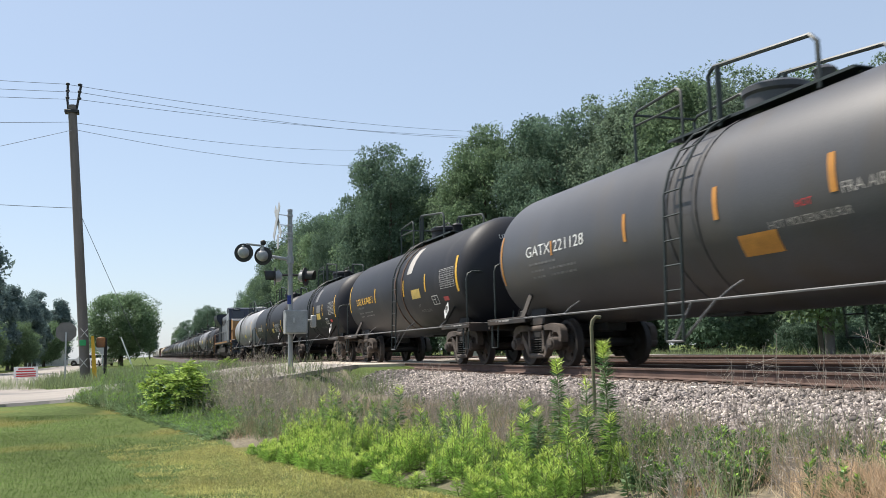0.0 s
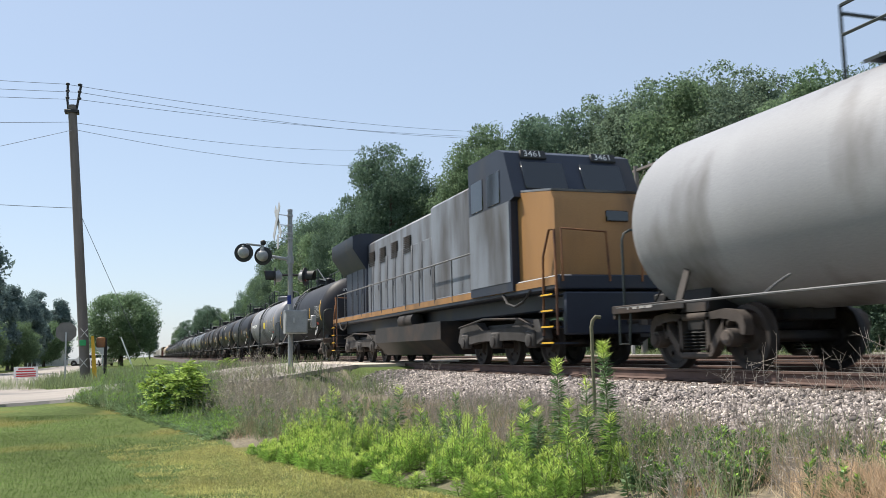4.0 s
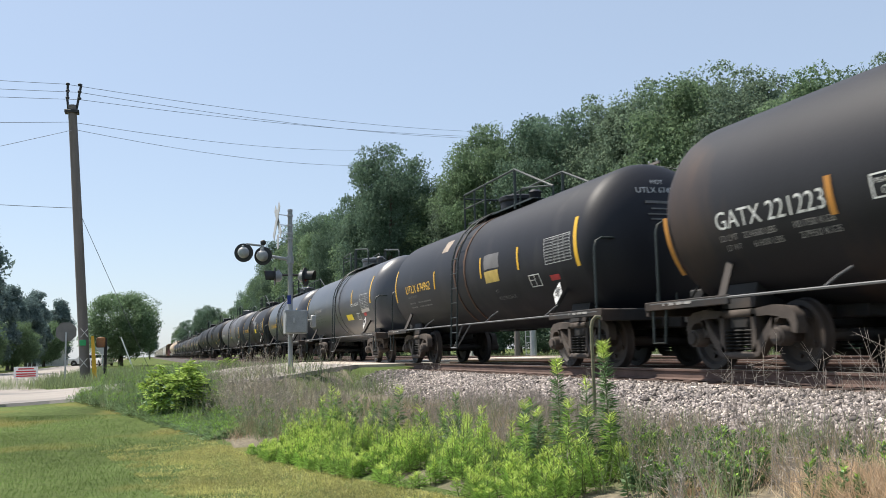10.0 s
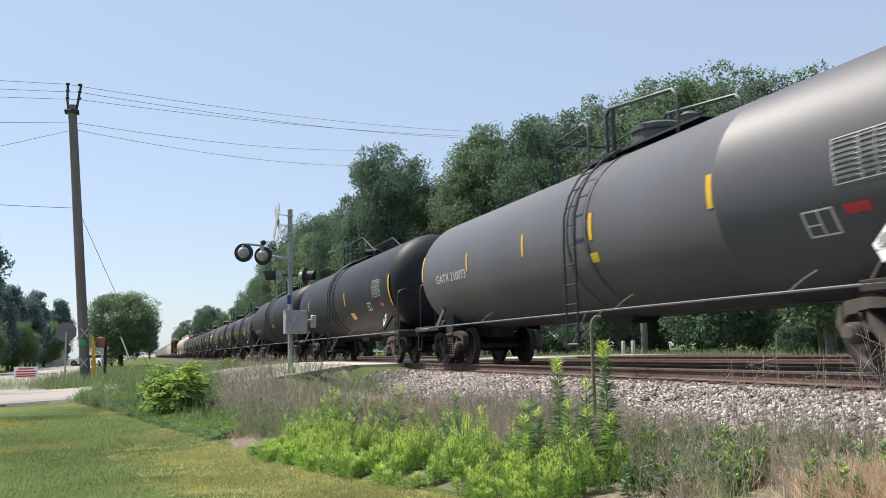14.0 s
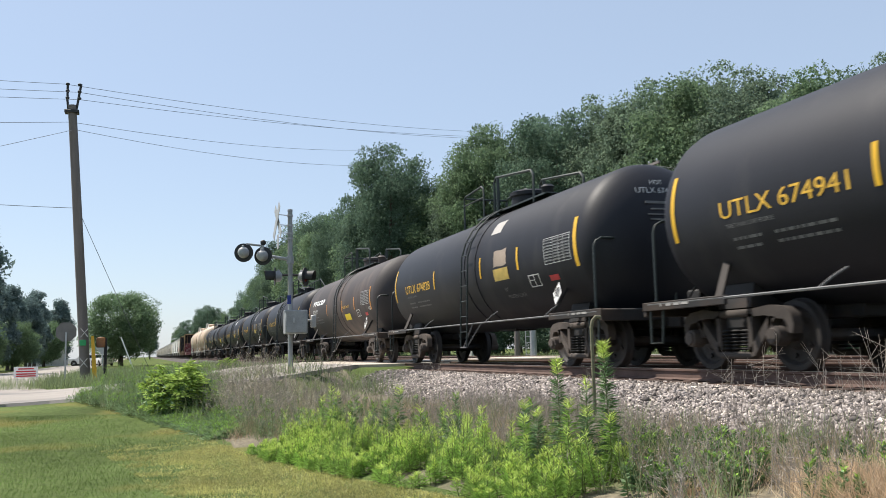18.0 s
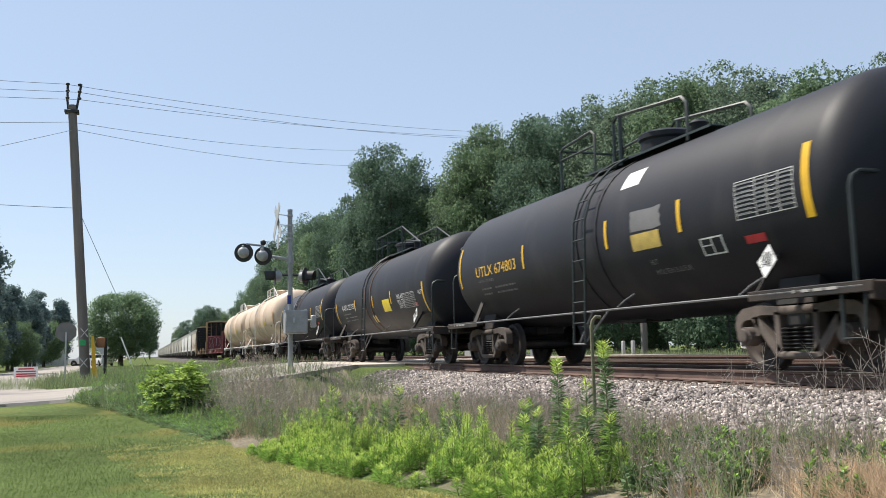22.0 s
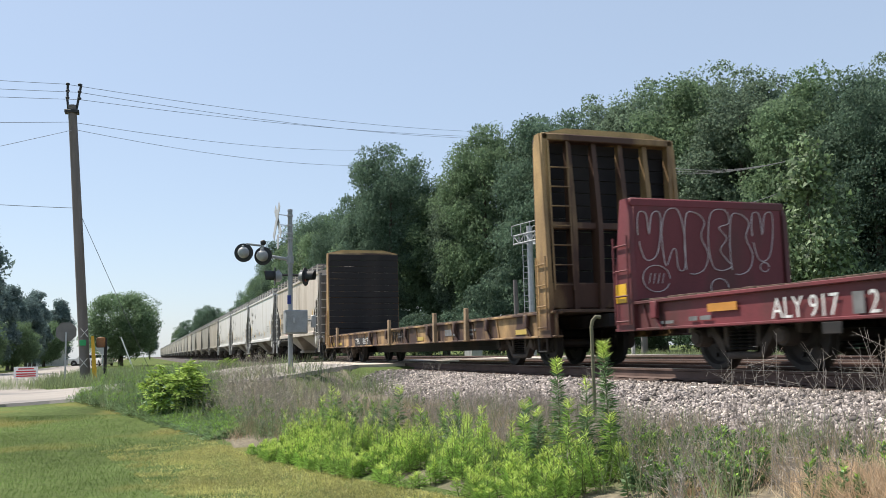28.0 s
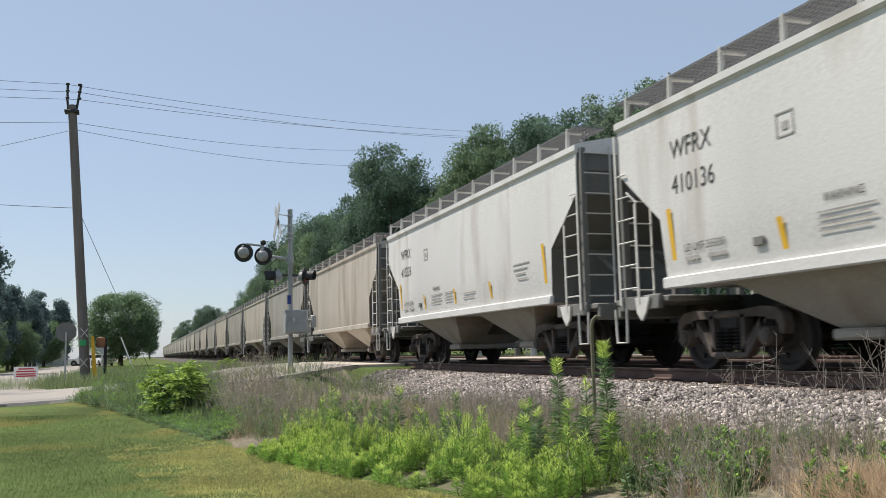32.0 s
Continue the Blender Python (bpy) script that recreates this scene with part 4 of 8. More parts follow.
    if detail > 1:
        if mark:
            mx, ma, mh, mw = -4.85, -9.5, 0.226, 2.28
            if isinstance(mark, tuple):
                mark, mx, ma, mh, mw = mark
            tank_text(mark, mx, ma, mh, r, zc, mark_ink or INK_YELLOW, "reporting_mark", car, "stencilled reporting mark", mw)
            slogan = mark.startswith("UTLX") and paint is not CREAM
            if slogan:
                tank_text("THE TANK CAR PEOPLE", mx + 0.08, ma - 5.5, 0.055, r, zc, INK_GREY, "lettering", car, "worn stencilled slogan", 0.92)
            for k, row in enumerate(weights):
                for u, text, w in row:
                    tank_text(text, mx + u, ma - 6.5 - 5.6 * k, 0.085, r, zc, INK_FADED, "weight_stencil", car, "stencilled weights", w)
            rows = [(mx + 0.1, mx + 1.3, ma - 7, 2.6)] if not slogan else []
            for k in (12.5, 17.5):
                rows += [(mx + 0.15, mx + 0.70, ma - k, 2.6), (mx + 0.95, mx + 2.05, ma - k, 2.6)]
            if not weights:
                tank_bars(rows, r, zc, INK_GREY, "small_print", car, "worn small print")
        if panel:
            x0, x1, top, low = panel if isinstance(panel, tuple) else (th - 2.13, th - 1.03, 8.0, -12.0)
            pm = INK_GREY if paint in (CREAM, GREY) else INK_PANEL
            rows = [(x0, x1, low + (top - low) * q, 0.45) for q in (0, 0.11, 0.22, 0.33, 0.44, 0.55, 0.66, 0.78, 0.89, 0.975)]
            pnl = tank_bars(rows, r, zc, pm, "data_panel", car, "white-lined test data panel")
            tank_bars([(x0 + 0.1 * (x1 - x0) * q, x0 + 0.1 * (x1 - x0) * q + 0.014, low, top - low) for q in (0, 3.6, 5.6, 7.5, 9.9)], r + 0.002, zc, pm, "panel_grid", pnl, "")["kind"] = "stuff"
            tank_bars([(x0 + (x1 - x0) * (0.03 + 0.33 * q), x0 + (x1 - x0) * (0.30 + 0.33 * q), low + (top - low) * (0.12 + 0.11 * k), 0.9) for k in range(8) for q in (0, 1, 2)], r + 0.002, zc, INK_GREY, "panel_print", pnl, "")["kind"] = "stuff"
            if box:
                x0, a1, a0 = box if isinstance(box, tuple) else (x1 - 2.0, low - 6, low - 15.5)
                frame_rows = [(x0, x0 + 0.50, a1, 0.9), (x0, x0 + 0.50, a0, 0.9), (x0, x0 + 0.03, a0, a1 - a0), (x0 + 0.47, x0 + 0.5, a0, a1 - a0 + 0.9), (x0 + 0.24, x0 + 0.265, a0, a1 - a0), (x0, x0 + 0.25, a0 + 5.5, 0.7)]
                tank_bars(frame_rows, r, zc, INK_WHITE if paint is not CREAM else INK_DARK, "inspection_box", car, "outlined inspection stencil")
        if placard:
            px, py, pz = half - 2.23, -1.46, 1.37
            pl = part("placard", keep("placard", lambda s: s.prism([(0, -0.215), (0.17, 0), (0, 0.215), (-0.17, 0)], -0.006, 0.006), SIGN_WHITE, False), car, "white diamond hazard placard", pose(px, py, pz, -12))
            def flames(s):
                for k in range(5):
                    u = -0.08 + 0.04 * k
                    s.box((u, -0.010, 0.045 + 0.02 * (k % 2)), (0.018, 0.004, 0.14 - 0.03 * abs(k - 2)))
            part("placard_print", keep("placard_print", flames, INK_DARK, False), pl)
            flat_text("2448", -0.105, -0.075, 0.085, -0.012, INK_DARK, "placard_number", pl, "black hazard number")
            tank_bars([(th - 2.08, th - 1.70, -25, 4.5)], r, zc, INK_RED, "red_label", car, "small red label")
        for text, x, a, h, mtl, *w in words:
            tank_text(text, x, a, h, r, zc, mtl, "lettering", car, "stencilled lettering", *w)
        # lettering on the end that faces forward
        s = Shape()
        def on_head(y, z):
            return (th - depth + depth * math.sqrt(max(0.02, 1 - (z * z + y * y) / r ** 2)) + 0.008, y, zc + z)
        if mark:
            vs, fs = letters(mark, 0.105)
            mid = max(u for u, v in vs) / 2
            t = Shape().add([on_head((u - mid) - 0.1, v + 0.80) for u, v in vs], fs)
            ink_end = INK_PANEL if paint is not CREAM else INK_DARK
            shape_part("end_mark", t, ink_end, car, "stencilled mark on the tank head", smooth=False)
            vs, fs = letters("HOT", 0.085)
            mid = max(u for u, v in vs) / 2
            shape_part("end_warning", Shape().add([on_head((u - mid) - 0.1, v + 0.97) for u, v in vs], fs), ink_end, car, "stencilled word on the tank head", smooth=False)
        for z, w in ((0.62, 0.55), (0.50, 0.35), (0.40, 0.5), (0.31, 0.42)):
            yy = 0.15
            s.box((th - depth + depth * math.sqrt(max(0.02, 1 - ((z) ** 2 + yy ** 2) / r ** 2)) + 0.012, -yy, zc + z), (0.01, w, 0.045 if z > 0.55 else 0.025))
        shape_part("end_print", s, INK_GREY, car, "worn print on the tank head", smooth=False)
    return car


def Shape_patch(x0, x1, a0, a1, r, zc, mtl):
    n, vs = 14, []
    ragged = mtl in (PATCH_GREY, PATCH_PALE, PATCH_TAN)
    for i in range(n + 1):
        a = radians(a0 + (a1 - a0) * i / n)
        w = 0.035 if ragged else 0.0
        l, h = w * noise.noise((x0 * 3, i * 0.35, 1)), w * noise.noise((x1 * 3, i * 0.35, 6))
        for k in range(5):
            b = a + (w * 0.5 * noise.noise((k * 0.6, x0 * 2, 3 + a0)) if i in (0, n) else 0)
            vs.append((x0 + l + (x1 + h - x0 - l) * k / 4, -(r + 0.004) * math.cos(b), zc + (r + 0.004) * math.sin(b)))
    return Shape().add(vs, [(5 * i + k, 5 * i + k + 1, 5 * i + k + 6, 5 * i + k + 5) for i in range(n) for k in range(4)]).mesh("patch", mtl)


# ------------------------------------------------------------------ covered hoppers
HX = 6.32


HOPPER_ROWS = ((1.20, 5.12, 1.50), (1.34, 5.12, 1.54), (2.20, 5.20, 1.565), (3.05, HX - 0.05, 1.565), (3.80, HX, 1.55))   # height, half length, half width


def hopper_body_mesh(s):
    """Side sheets bulge a little between sill and roof; the ends slope in below."""
    rows = HOPPER_ROWS
    cols = 12
    for d in (-1, 1):
        vs = []
        for z, hx, y in rows:
            vs += [(-hx + 2 * hx * i / cols, d * y, z) for i in range(cols + 1)]
        n = cols + 1
        s.add(vs, [(r * n + i, r * n + i + 1, (r + 1) * n + i + 1, (r + 1) * n + i) for r in range(len(rows) - 1) for i in range(cols)])
    s.add([(-5.12, -1.5, 1.2), (5.12, -1.5, 1.2), (5.12, 1.5, 1.2), (-5.12, 1.5, 1.2)], [(0, 1, 2, 3)])


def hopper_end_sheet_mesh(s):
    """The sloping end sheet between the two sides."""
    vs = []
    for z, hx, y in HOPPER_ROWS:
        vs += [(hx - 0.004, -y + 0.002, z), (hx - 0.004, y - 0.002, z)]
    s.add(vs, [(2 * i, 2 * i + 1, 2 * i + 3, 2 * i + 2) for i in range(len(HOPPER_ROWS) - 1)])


def hopper_roof_mesh(s):
    arc = [(-1.56, 3.78), (-1.60, 3.82), (-1.60, 3.92), (-1.50, 3.96), (-0.9, 4.08), (0, 4.14), (0.9, 4.08), (1.50, 3.96), (1.60, 3.92), (1.60, 3.82), (1.56, 3.78)]
    s.prism(arc, -HX - 0.02, HX + 0.02, "yz")
    s.box((0, 0, 4.17), (11.6, 0.6, 0.10), 0.03)


def hopper_sill_mesh(s):
    s.box((0, -1.56, 1.255), (10.3, 0.10, 0.17), 0.02)


def hopper_centre_sill_mesh(s):
    s.box((0, 0, 0.92), (13.4, 0.40, 0.34), 0.02)


def hopper_bay_mesh(s):
    top, bot = [(-1.6, -1.38), (1.6, -1.38), (1.6, 1.38), (-1.6, 1.38)], [(-0.32, -0.75), (0.32, -0.75), (0.32, 0.75), (-0.32, 0.75)]
    s.add([(x, y, 1.2) for x, y in top] + [(x, y, 0.52) for x, y in bot], [(0, 1, 5, 4), (1, 2, 6, 5), (2, 3, 7, 6), (3, 0, 4, 7), (4, 5, 6, 7)])
    s.box((0, 0, 0.45), (0.8, 1.7, 0.14), 0.03)


def hopper_end_mesh(s):
    """Corner posts and end sill platform; x grows outwards."""
    for d in (-1, 1):
        s.box((HX + 0.03, d * 1.47, 2.42), (0.09, 0.11, 2.9), 0.01)
        s.box((HX - 0.02, d * 0.62, 2.4), (0.10, 0.10, 2.8), 0.01)
        s.box((HX - 0.42, d * 1.52, 1.02), (1.1, 0.09, 0.22), 0.015)
        s.bar((HX + 0.02, d * 1.5, 3.7), (HX - 0.12, d * 1.30, 4.22), 0.06, 0.05)
        s.bar((HX + 0.0, d * 0.62, 1.5), (5.3, d * 0.62, 2.1), 0.08, 0.08)
    s.box((HX - 0.35, 0, 1.06), (1.5, 2.95, 0.09), 0.015)
    s.box((HX + 0.36, 0, 0.95), (0.10, 2.9, 0.26), 0.015)
    s.box((HX - 0.05, 0, 3.55), (0.10, 2.9, 0.16), 0.01)


def hopper_ladder_mesh(s, d):
    """Side and end ladder at one corner."""
    if d:
        for x in (HX + 0.03, HX - 0.50):
            s.bar((x, d * 1.60, 1.0), (x, d * 1.60, 3.72 if x > HX else 2.55), 0.045, 0.02, (0, 1, 0))
        for k in range(6):
            z = 1.25 + 0.36 * k
            s.rod([(HX + 0.03, d * 1.60, z), (HX - 0.50 + 0.13 * max(0, k - 3), d * 1.60, z)], 0.014, 5)
        for k in range(8):
            z = 1.25 + 0.36 * k
            s.rod([(HX + 0.09, d * 1.46, z), (HX + 0.09, d * 0.95, z)], 0.014, 5)
        s.bar((HX + 0.09, d * 0.95, 1.1), (HX + 0.09, d * 0.95, 3.9), 0.04, 0.02, (0, 1, 0))
        s.rod([(HX - 0.1, d * 1.58, 0.95), (HX - 0.08, d * 1.58, 0.42), (HX + 0.22, d * 1.58, 0.42), (HX + 0.25, d * 1.58, 0.95)], 0.02, 6)
        s.rod([(HX - 0.55, d * 1.60, 2.55), (HX - 0.30, d * 1.62, 2.75)], 0.014, 5)


def running_board_mesh(s):
    """Grated roof walks along both edges."""
    for d in (-1, 1):
        y0 = d * 0.98
        for k in range(9):
            s.box((0, y0 + d * 0.07 * k, 4.25), (12.7, 0.014, 0.03))
        for i in range(106):
            s.box((-6.3 + 0.12 * i, y0 + d * 0.28, 4.255), (0.02, 0.58, 0.02))


def stanchion_mesh(s):
    for d in (-1,):
        s.bar((0, d * 1.56, 3.90), (0, d * 1.54, 4.28), 0.065, 0.03, (1, 0, 0))
        s.box((0, d * 1.36, 4.21), (0.06, 0.42, 0.03))


def bracket_mesh(s):
    for d in (-1, 1):
        s.prism([(HX - 0.78, 1.10), (HX - 0.38, 1.10), (HX - 0.42, 0.86), (HX - 0.55, 0.74), (HX - 0.66, 0.86)], d * 1.565, d * 1.60)


def hatch_mesh(s):
    s.lathe([(4.16, 0.30), (4.24, 0.30), (4.28, 0.26), (4.30, 0.05)], (0, 0, 0), "z", 14)


def flat_text(text, x, z, h, y, material, name, parent, label=""):
    vs, fs = letters(text, h)
    s = Shape().add([(x + 0.86 * u, y, z + v) for u, v in vs], fs)
    return shape_part(name, s, material, parent, label, smooth=False)


def flat_bars(rows, y, material, name, parent, label=""):
    s = Shape()
    for x0, x1, z, h in rows:
        s.box(((x0 + x1) / 2, y, z + h / 2), (x1 - x0, 0.004, h))
    return shape_part(name, s, material, parent, label, smooth=False)


def hopper(label, at, paint, marks=None, detail=2, spray=False, bays=2, ink=None):
    car = new_car(label, "hopper car", at)
    pn = paint.name
    part("body", keep(("hopper_body", pn), hopper_body_mesh, paint, angle=30), car)
    part("roof", keep(("hopper_roof", pn), hopper_roof_mesh, paint, angle=30), car)
    for turn in (0, 180):
        part("side_sill", keep(("hopper_sill", pn), hopper_sill_mesh, paint), car, at=pose(0, 0, 0, 0, 0, turn))
    part("centre_sill", keep("hopper_centre_sill", hopper_centre_sill_mesh, STEEL_DARK), car)
    # pale cars get grey bays: the underside's shade is put into the colour
    for x in ((-2.35, 2.35) if bays == 2 else (-3.3, 0, 3.3)):
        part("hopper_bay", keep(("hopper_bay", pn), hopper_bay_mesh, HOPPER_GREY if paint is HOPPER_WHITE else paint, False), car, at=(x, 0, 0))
    for d in (-1, 1):
        m = pose(0, 0, 0, 0, 0, 0 if d > 0 else 180)
        # ends are coloured darker than the sides to carry their shade, besides grime
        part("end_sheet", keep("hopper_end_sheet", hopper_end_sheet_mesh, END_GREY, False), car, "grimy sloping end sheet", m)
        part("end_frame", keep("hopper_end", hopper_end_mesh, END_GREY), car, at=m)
        for e in (-1, 1):
            part("ladder", keep(("hopper_ladder", pn, e), lambda s, e=e: hopper_ladder_mesh(s, e), RAIL_WHITE if paint is not HOPPER_GREY else HOPPER_GREY), car, at=m)
        part("coupler", keep("coupler", coupler_mesh, STEEL_DARK), car, at=Matrix.Translation((d * 7.08, 0, 0)) @ m)
        add_truck(car, d * 4.45, detail < 2)
        if detail > 1:
            part("bracket", keep(("hopper_bracket", pn), bracket_mesh, RAIL_WHITE), car, at=m)
            part("brake_hose", keep("brake_hose", hose_mesh, TYRE), car, at=Matrix.Translation((d * 6.8, 0, 0)) @ m)
    part("running_board", keep("running_board", running_board_mesh, HANDRAIL_GREY, False), car, "grey steel roof grating")
    for i in range(11 if detail > 1 else 9):
        k = 11 if detail > 1 else 9
        for turn in (0, 180):
            part("stanchion", keep(("stanchion", pn), stanchion_mesh, RAIL_WHITE), car, at=pose(-6.0 + 12.0 * i / (k - 1), 0, 0, 0, 0, turn))
    if detail > 1:
        for i in range(5):
            part("roof_hatch", keep(("roof_hatch", pn), hatch_mesh, paint), car, at=(-4.6 + 2.3 * i, 0, 0))
        yk = -1.578
        ink = ink or INK_DARK
        for x, z0, h, w in ((-4.95, 1.42, 0.90, 0.11), (-2.66, 1.42, 0.44, 0.10), (-0.24, 1.42, 0.44, 0.10), (2.10, 1.42, 0.42, 0.10), (4.85, 1.42, 0.92, 0.12)):
            me = keep(("hopper_reflector", h, w), lambda s, h=h, w=w: s.add([(0, 0.052, 0), (w, 0.052, 0), (w * 0.55, 0.0, h), (-w * 0.45, 0.0, h)], [(0, 1, 2, 3)]), YELLOW, False)
            part("reflector", me, car, at=(x, yk - 0.012, z0))
        if marks:
            mz = 2.26 if spray else 3.02
            flat_text(marks[0], -4.85, mz, 0.27, -1.571, ink, "reporting_mark", car, "stencilled reporting mark")
            flat_text(marks[1], -4.85, mz - 0.51, 0.27, -1.571, ink, "reporting_number", car, "stencilled car number")
            flat_text("LD LMT 233200", -4.62, 1.66, 0.11, -1.570, ink, "weight_print", car, "load limit stencil")
            flat_bars([(-4.62, -4.3, 1.53, 0.06), (-4.1, -3.7, 1.53, 0.06)], -1.567, INK_FADED, "small_print", car)
            flat_text("WARNING", -1.95, 1.92, 0.10, -1.570, ink, "warning_print", car, "warning stencil")
            flat_bars([(-2.05, -1.2 - 0.1 * (k % 2), 1.80 - 0.07 * k, 0.022) for k in range(4)] + [(-0.95, -0.35 - 0.1 * (k % 2), 1.80 - 0.07 * k, 0.022) for k in range(4)] + [(0.4, 1.2, 1.68, 0.028), (0.4, 1.1, 1.58, 0.028), (3.4, 4.2, 2.05, 0.028), (3.4, 4.1, 1.95, 0.028), (3.5, 4.0, 1.85, 0.028), (3.6, 4.1, 1.75, 0.028)], -1.570, INK_FADED, "small_print", car)
            bx, bz = (-3.42, 2.0) if spray else (-2.62, 2.80)
            flat_bars([(bx, bx + 0.02, bz, 0.3), (bx + 0.28, bx + 0.3, bz, 0.3), (bx, bx + 0.3, bz, 0.02), (bx, bx + 0.3, bz + 0.28, 0.02), (bx + 0.1, bx + 0.2, bz + 0.08, 0.1)], -1.572, INK_FADED, "stencil_box", car, "outlined stencil box")
            part("card_holder", keep("card_holder", lambda s: s.box((-3.05, -1.575, 1.62), (0.2, 0.03, 0.12), 0.01), END_GREY), car)
        if spray:
            letter = (((0, 0), (0, 1), (.6, .85), (.1, .55), (.7, .3), (0, 0)), ((0, 0), (.35, 1), (.7, 0), (.55, .4), (.15, .4)), ((0, 0), (0, 1), (.6, .8), (.05, .5), (.7, 0)),
                      ((.35, 0), (.35, .95), (0, .95), (.8, .98)), ((.4, 0), (0.05, .3), (0.05, .75), (.4, 1), (.72, .75), (.72, .3), (.4, 0)))
            for name, mtl, w, dy, label in (("spray_lettering", PINK, 0.225, 0.0, "pink spray-painted outline letters"), ("spray_fill", SPRAY_WHITE, 0.125, 0.006, "pale pink spray fill")):
                s, x = Shape(), -2.72
                for k, strokes in enumerate(letter):
                    pts = [Vector((x + px * 0.80, -1.575 - dy - 0.0006 * k, 1.46 + 0.72 * pz * (1 + 0.08 * (k % 2)))) for px, pz in strokes]
                    for i, (p, q) in enumerate(zip(pts, pts[1:])):
                        over = (q - p).normalized() * w * 0.42
                        lift = Vector((0, -0.0003 * i, 0))
                        s.bar(p - over + lift, q + over + lift, w, 0.002, (0, 1, 0))
                    x += 0.93
                shape_part(name, s, mtl, car, label, smooth=False)
            flat_bars([(1.92, 2.05, 1.55, 0.50)], -1.571, YELLOW, "spray_dab", car, "yellow spray paint")
            flat_bars([(2.40, 2.88, 1.66, 0.34)], -1.571, INK_DARK, "dark_panel", car, "dark stencil panel")
    return car


# ------------------------------------------------------------------ bulkhead flat cars
def stake_pocket_mesh(s):
    s.box((0, -1.52, 0.90), (0.16, 0.07, 0.26), 0.012)
    s.bar((0, -1.50, 0.80), (0.14, -1.48, 0.60), 0.05, 0.03)


def flat_car(label, at, length, paint, zdeck, zlow, bulk_h, marks, high):
    car = new_car(label, "flat car", at)
    half = length / 2
    s = Shape()
    for d in (-1, 1):
        s.box((0, d * 1.42, (zdeck + zlow) / 2), (length, 0.05, zdeck - zlow), 0.008)
        s.box((0, d * 1.40, zdeck - 0.03), (length, 0.22, 0.05), 0.008)
        s.box((0, d * 1.40, zlow + 0.02), (length, 0.20, 0.04), 0.008)
        for i in range(int(length / 1.5)):
            if 2.0 < 0.8 + 1.5 * i < 6.0:
                continue
            s.bar((-half + 0.8 + 1.5 * i, d * 1.45, zdeck - 0.05), (-half + 0.95 + 1.5 * i, d * 1.45, zlow + 0.05), 0.03, 0.05, (0, 1, 0))
    shape_part("side_sill", s, paint, car)
    shape_part("centre_sill", Shape().prism([(-half, 0.75), (half, 0.75), (half, 1.0), (half * 0.55, 1.0), (-half, 1.0)], -0.32, 0.32).box((0, 0, 0.62), (length * 0.55, 0.7, 0.34), 0.02), STEEL_DARK, car)
    k = int(length / 0.25)
    plank = keep("deck_plank", lambda q: q.box((0, 0, 0), (0.235, 2.7, 0.06), 0.006), DECK_WOOD)
    for i in range(k):
        part("deck_plank", plank, car, at=pose(-half + 0.15 + i * (length - 0.3) / (k - 1), 0, zdeck + RNG.uniform(-0.008, 0.010), 0, 0, RNG.uniform(-0.5, 0.5)))
    pk = keep(("stake_pocket", paint.name, zdeck), lambda q: stake_pocket_mesh(q), paint)
    n = int(length / 2.0)
    for i in range(n):
        if 2.2 < 1.2 + i * (length - 2.4) / (n - 1) < 5.6:
            continue
        for turn in (0, 180):
            part("stake_pocket", pk, car, at=pose(-half + 1.2 + i * (length - 2.4) / (n - 1), 0, zdeck - 1.06, 0, 0, turn))
    for d in (-1, 1):
        m = pose(0, 0, 0, 0, 0, 0 if d > 0 else 180)
        add_truck(car, d * (half - 2.6))
        part("coupler", keep("coupler", coupler_mesh, STEEL_DARK), car, at=Matrix.Translation((d * (half + 0.72), 0, 0)) @ m)
        # bulkhead: side plates, ribs outside, planking inside
        xo = half - 0.50
        b = Shape()
        for e in (-1, 1):
            foot = 0.42
            b.prism([(xo + foot, zlow), (xo - 0.12, zlow), (xo - 0.10, bulk_h - 0.25), (xo - 0.02, bulk_h), (xo + 0.16, bulk_h), (xo + 0.20, bulk_h - 0.2), (xo + foot, zdeck + 0.25)], e * 1.44, e * 1.52)
            b.box((xo + 0.12, e * 1.42, (zdeck + bulk_h) / 2), (0.20, 0.14, bulk_h - zdeck), 0.01)
        for y in (-0.86, -0.3, 0.3, 0.86):
            if high:
                b.prism([(xo + 0.26, zdeck), (xo + 0.30, bulk_h * 0.6), (xo + 0.12, bulk_h - 0.1), (xo, bulk_h - 0.1), (xo, zdeck)], y - 0.05, y + 0.05)
            else:
                b.box((xo + 0.12, y, (zdeck + bulk_h) / 2), (0.18, 0.10, bulk_h - zdeck - 0.1), 0.01)
        b.box((xo + 0.07, 0, bulk_h - 0.06), (0.30, 2.95, 0.14), 0.02)
        b.box((xo + 0.12, 0, zdeck + (bulk_h - zdeck) * 0.48), (0.14, 2.9, 0.14), 0.02)
        b.box((xo + 0.10, 0, zdeck + 0.3), (0.16, 2.9, 0.5), 0.02)
        bpaint = BULKHEAD_YELLOW if high else paint
        bh = part("bulkhead", b.mesh("bulkhead", bpaint), car, "", m)
        rows = math.ceil((bulk_h - zdeck - 0.12) / 0.26) if high else 0
        if not high:
            part("lining_plate", keep(("lining_plate", bulk_h), lambda q: q.box((0, 0, 0), (0.06, 2.84, bulk_h - zdeck - 0.02), 0.008), paint), bh, at=(xo - 0.04, 0, (bulk_h + zdeck) / 2))
        for i in range(rows):
            pl = keep(("lining_plank", paint.name), lambda q: q.box((0, 0, 0), (0.07, 2.98, 0.25), 0.008), PLANK_DARK if high else paint)
            part("lining_plank", pl, bh, at=(xo - 0.165, 0, zdeck + 0.16 + 0.26 * i))
        lad = Shape()
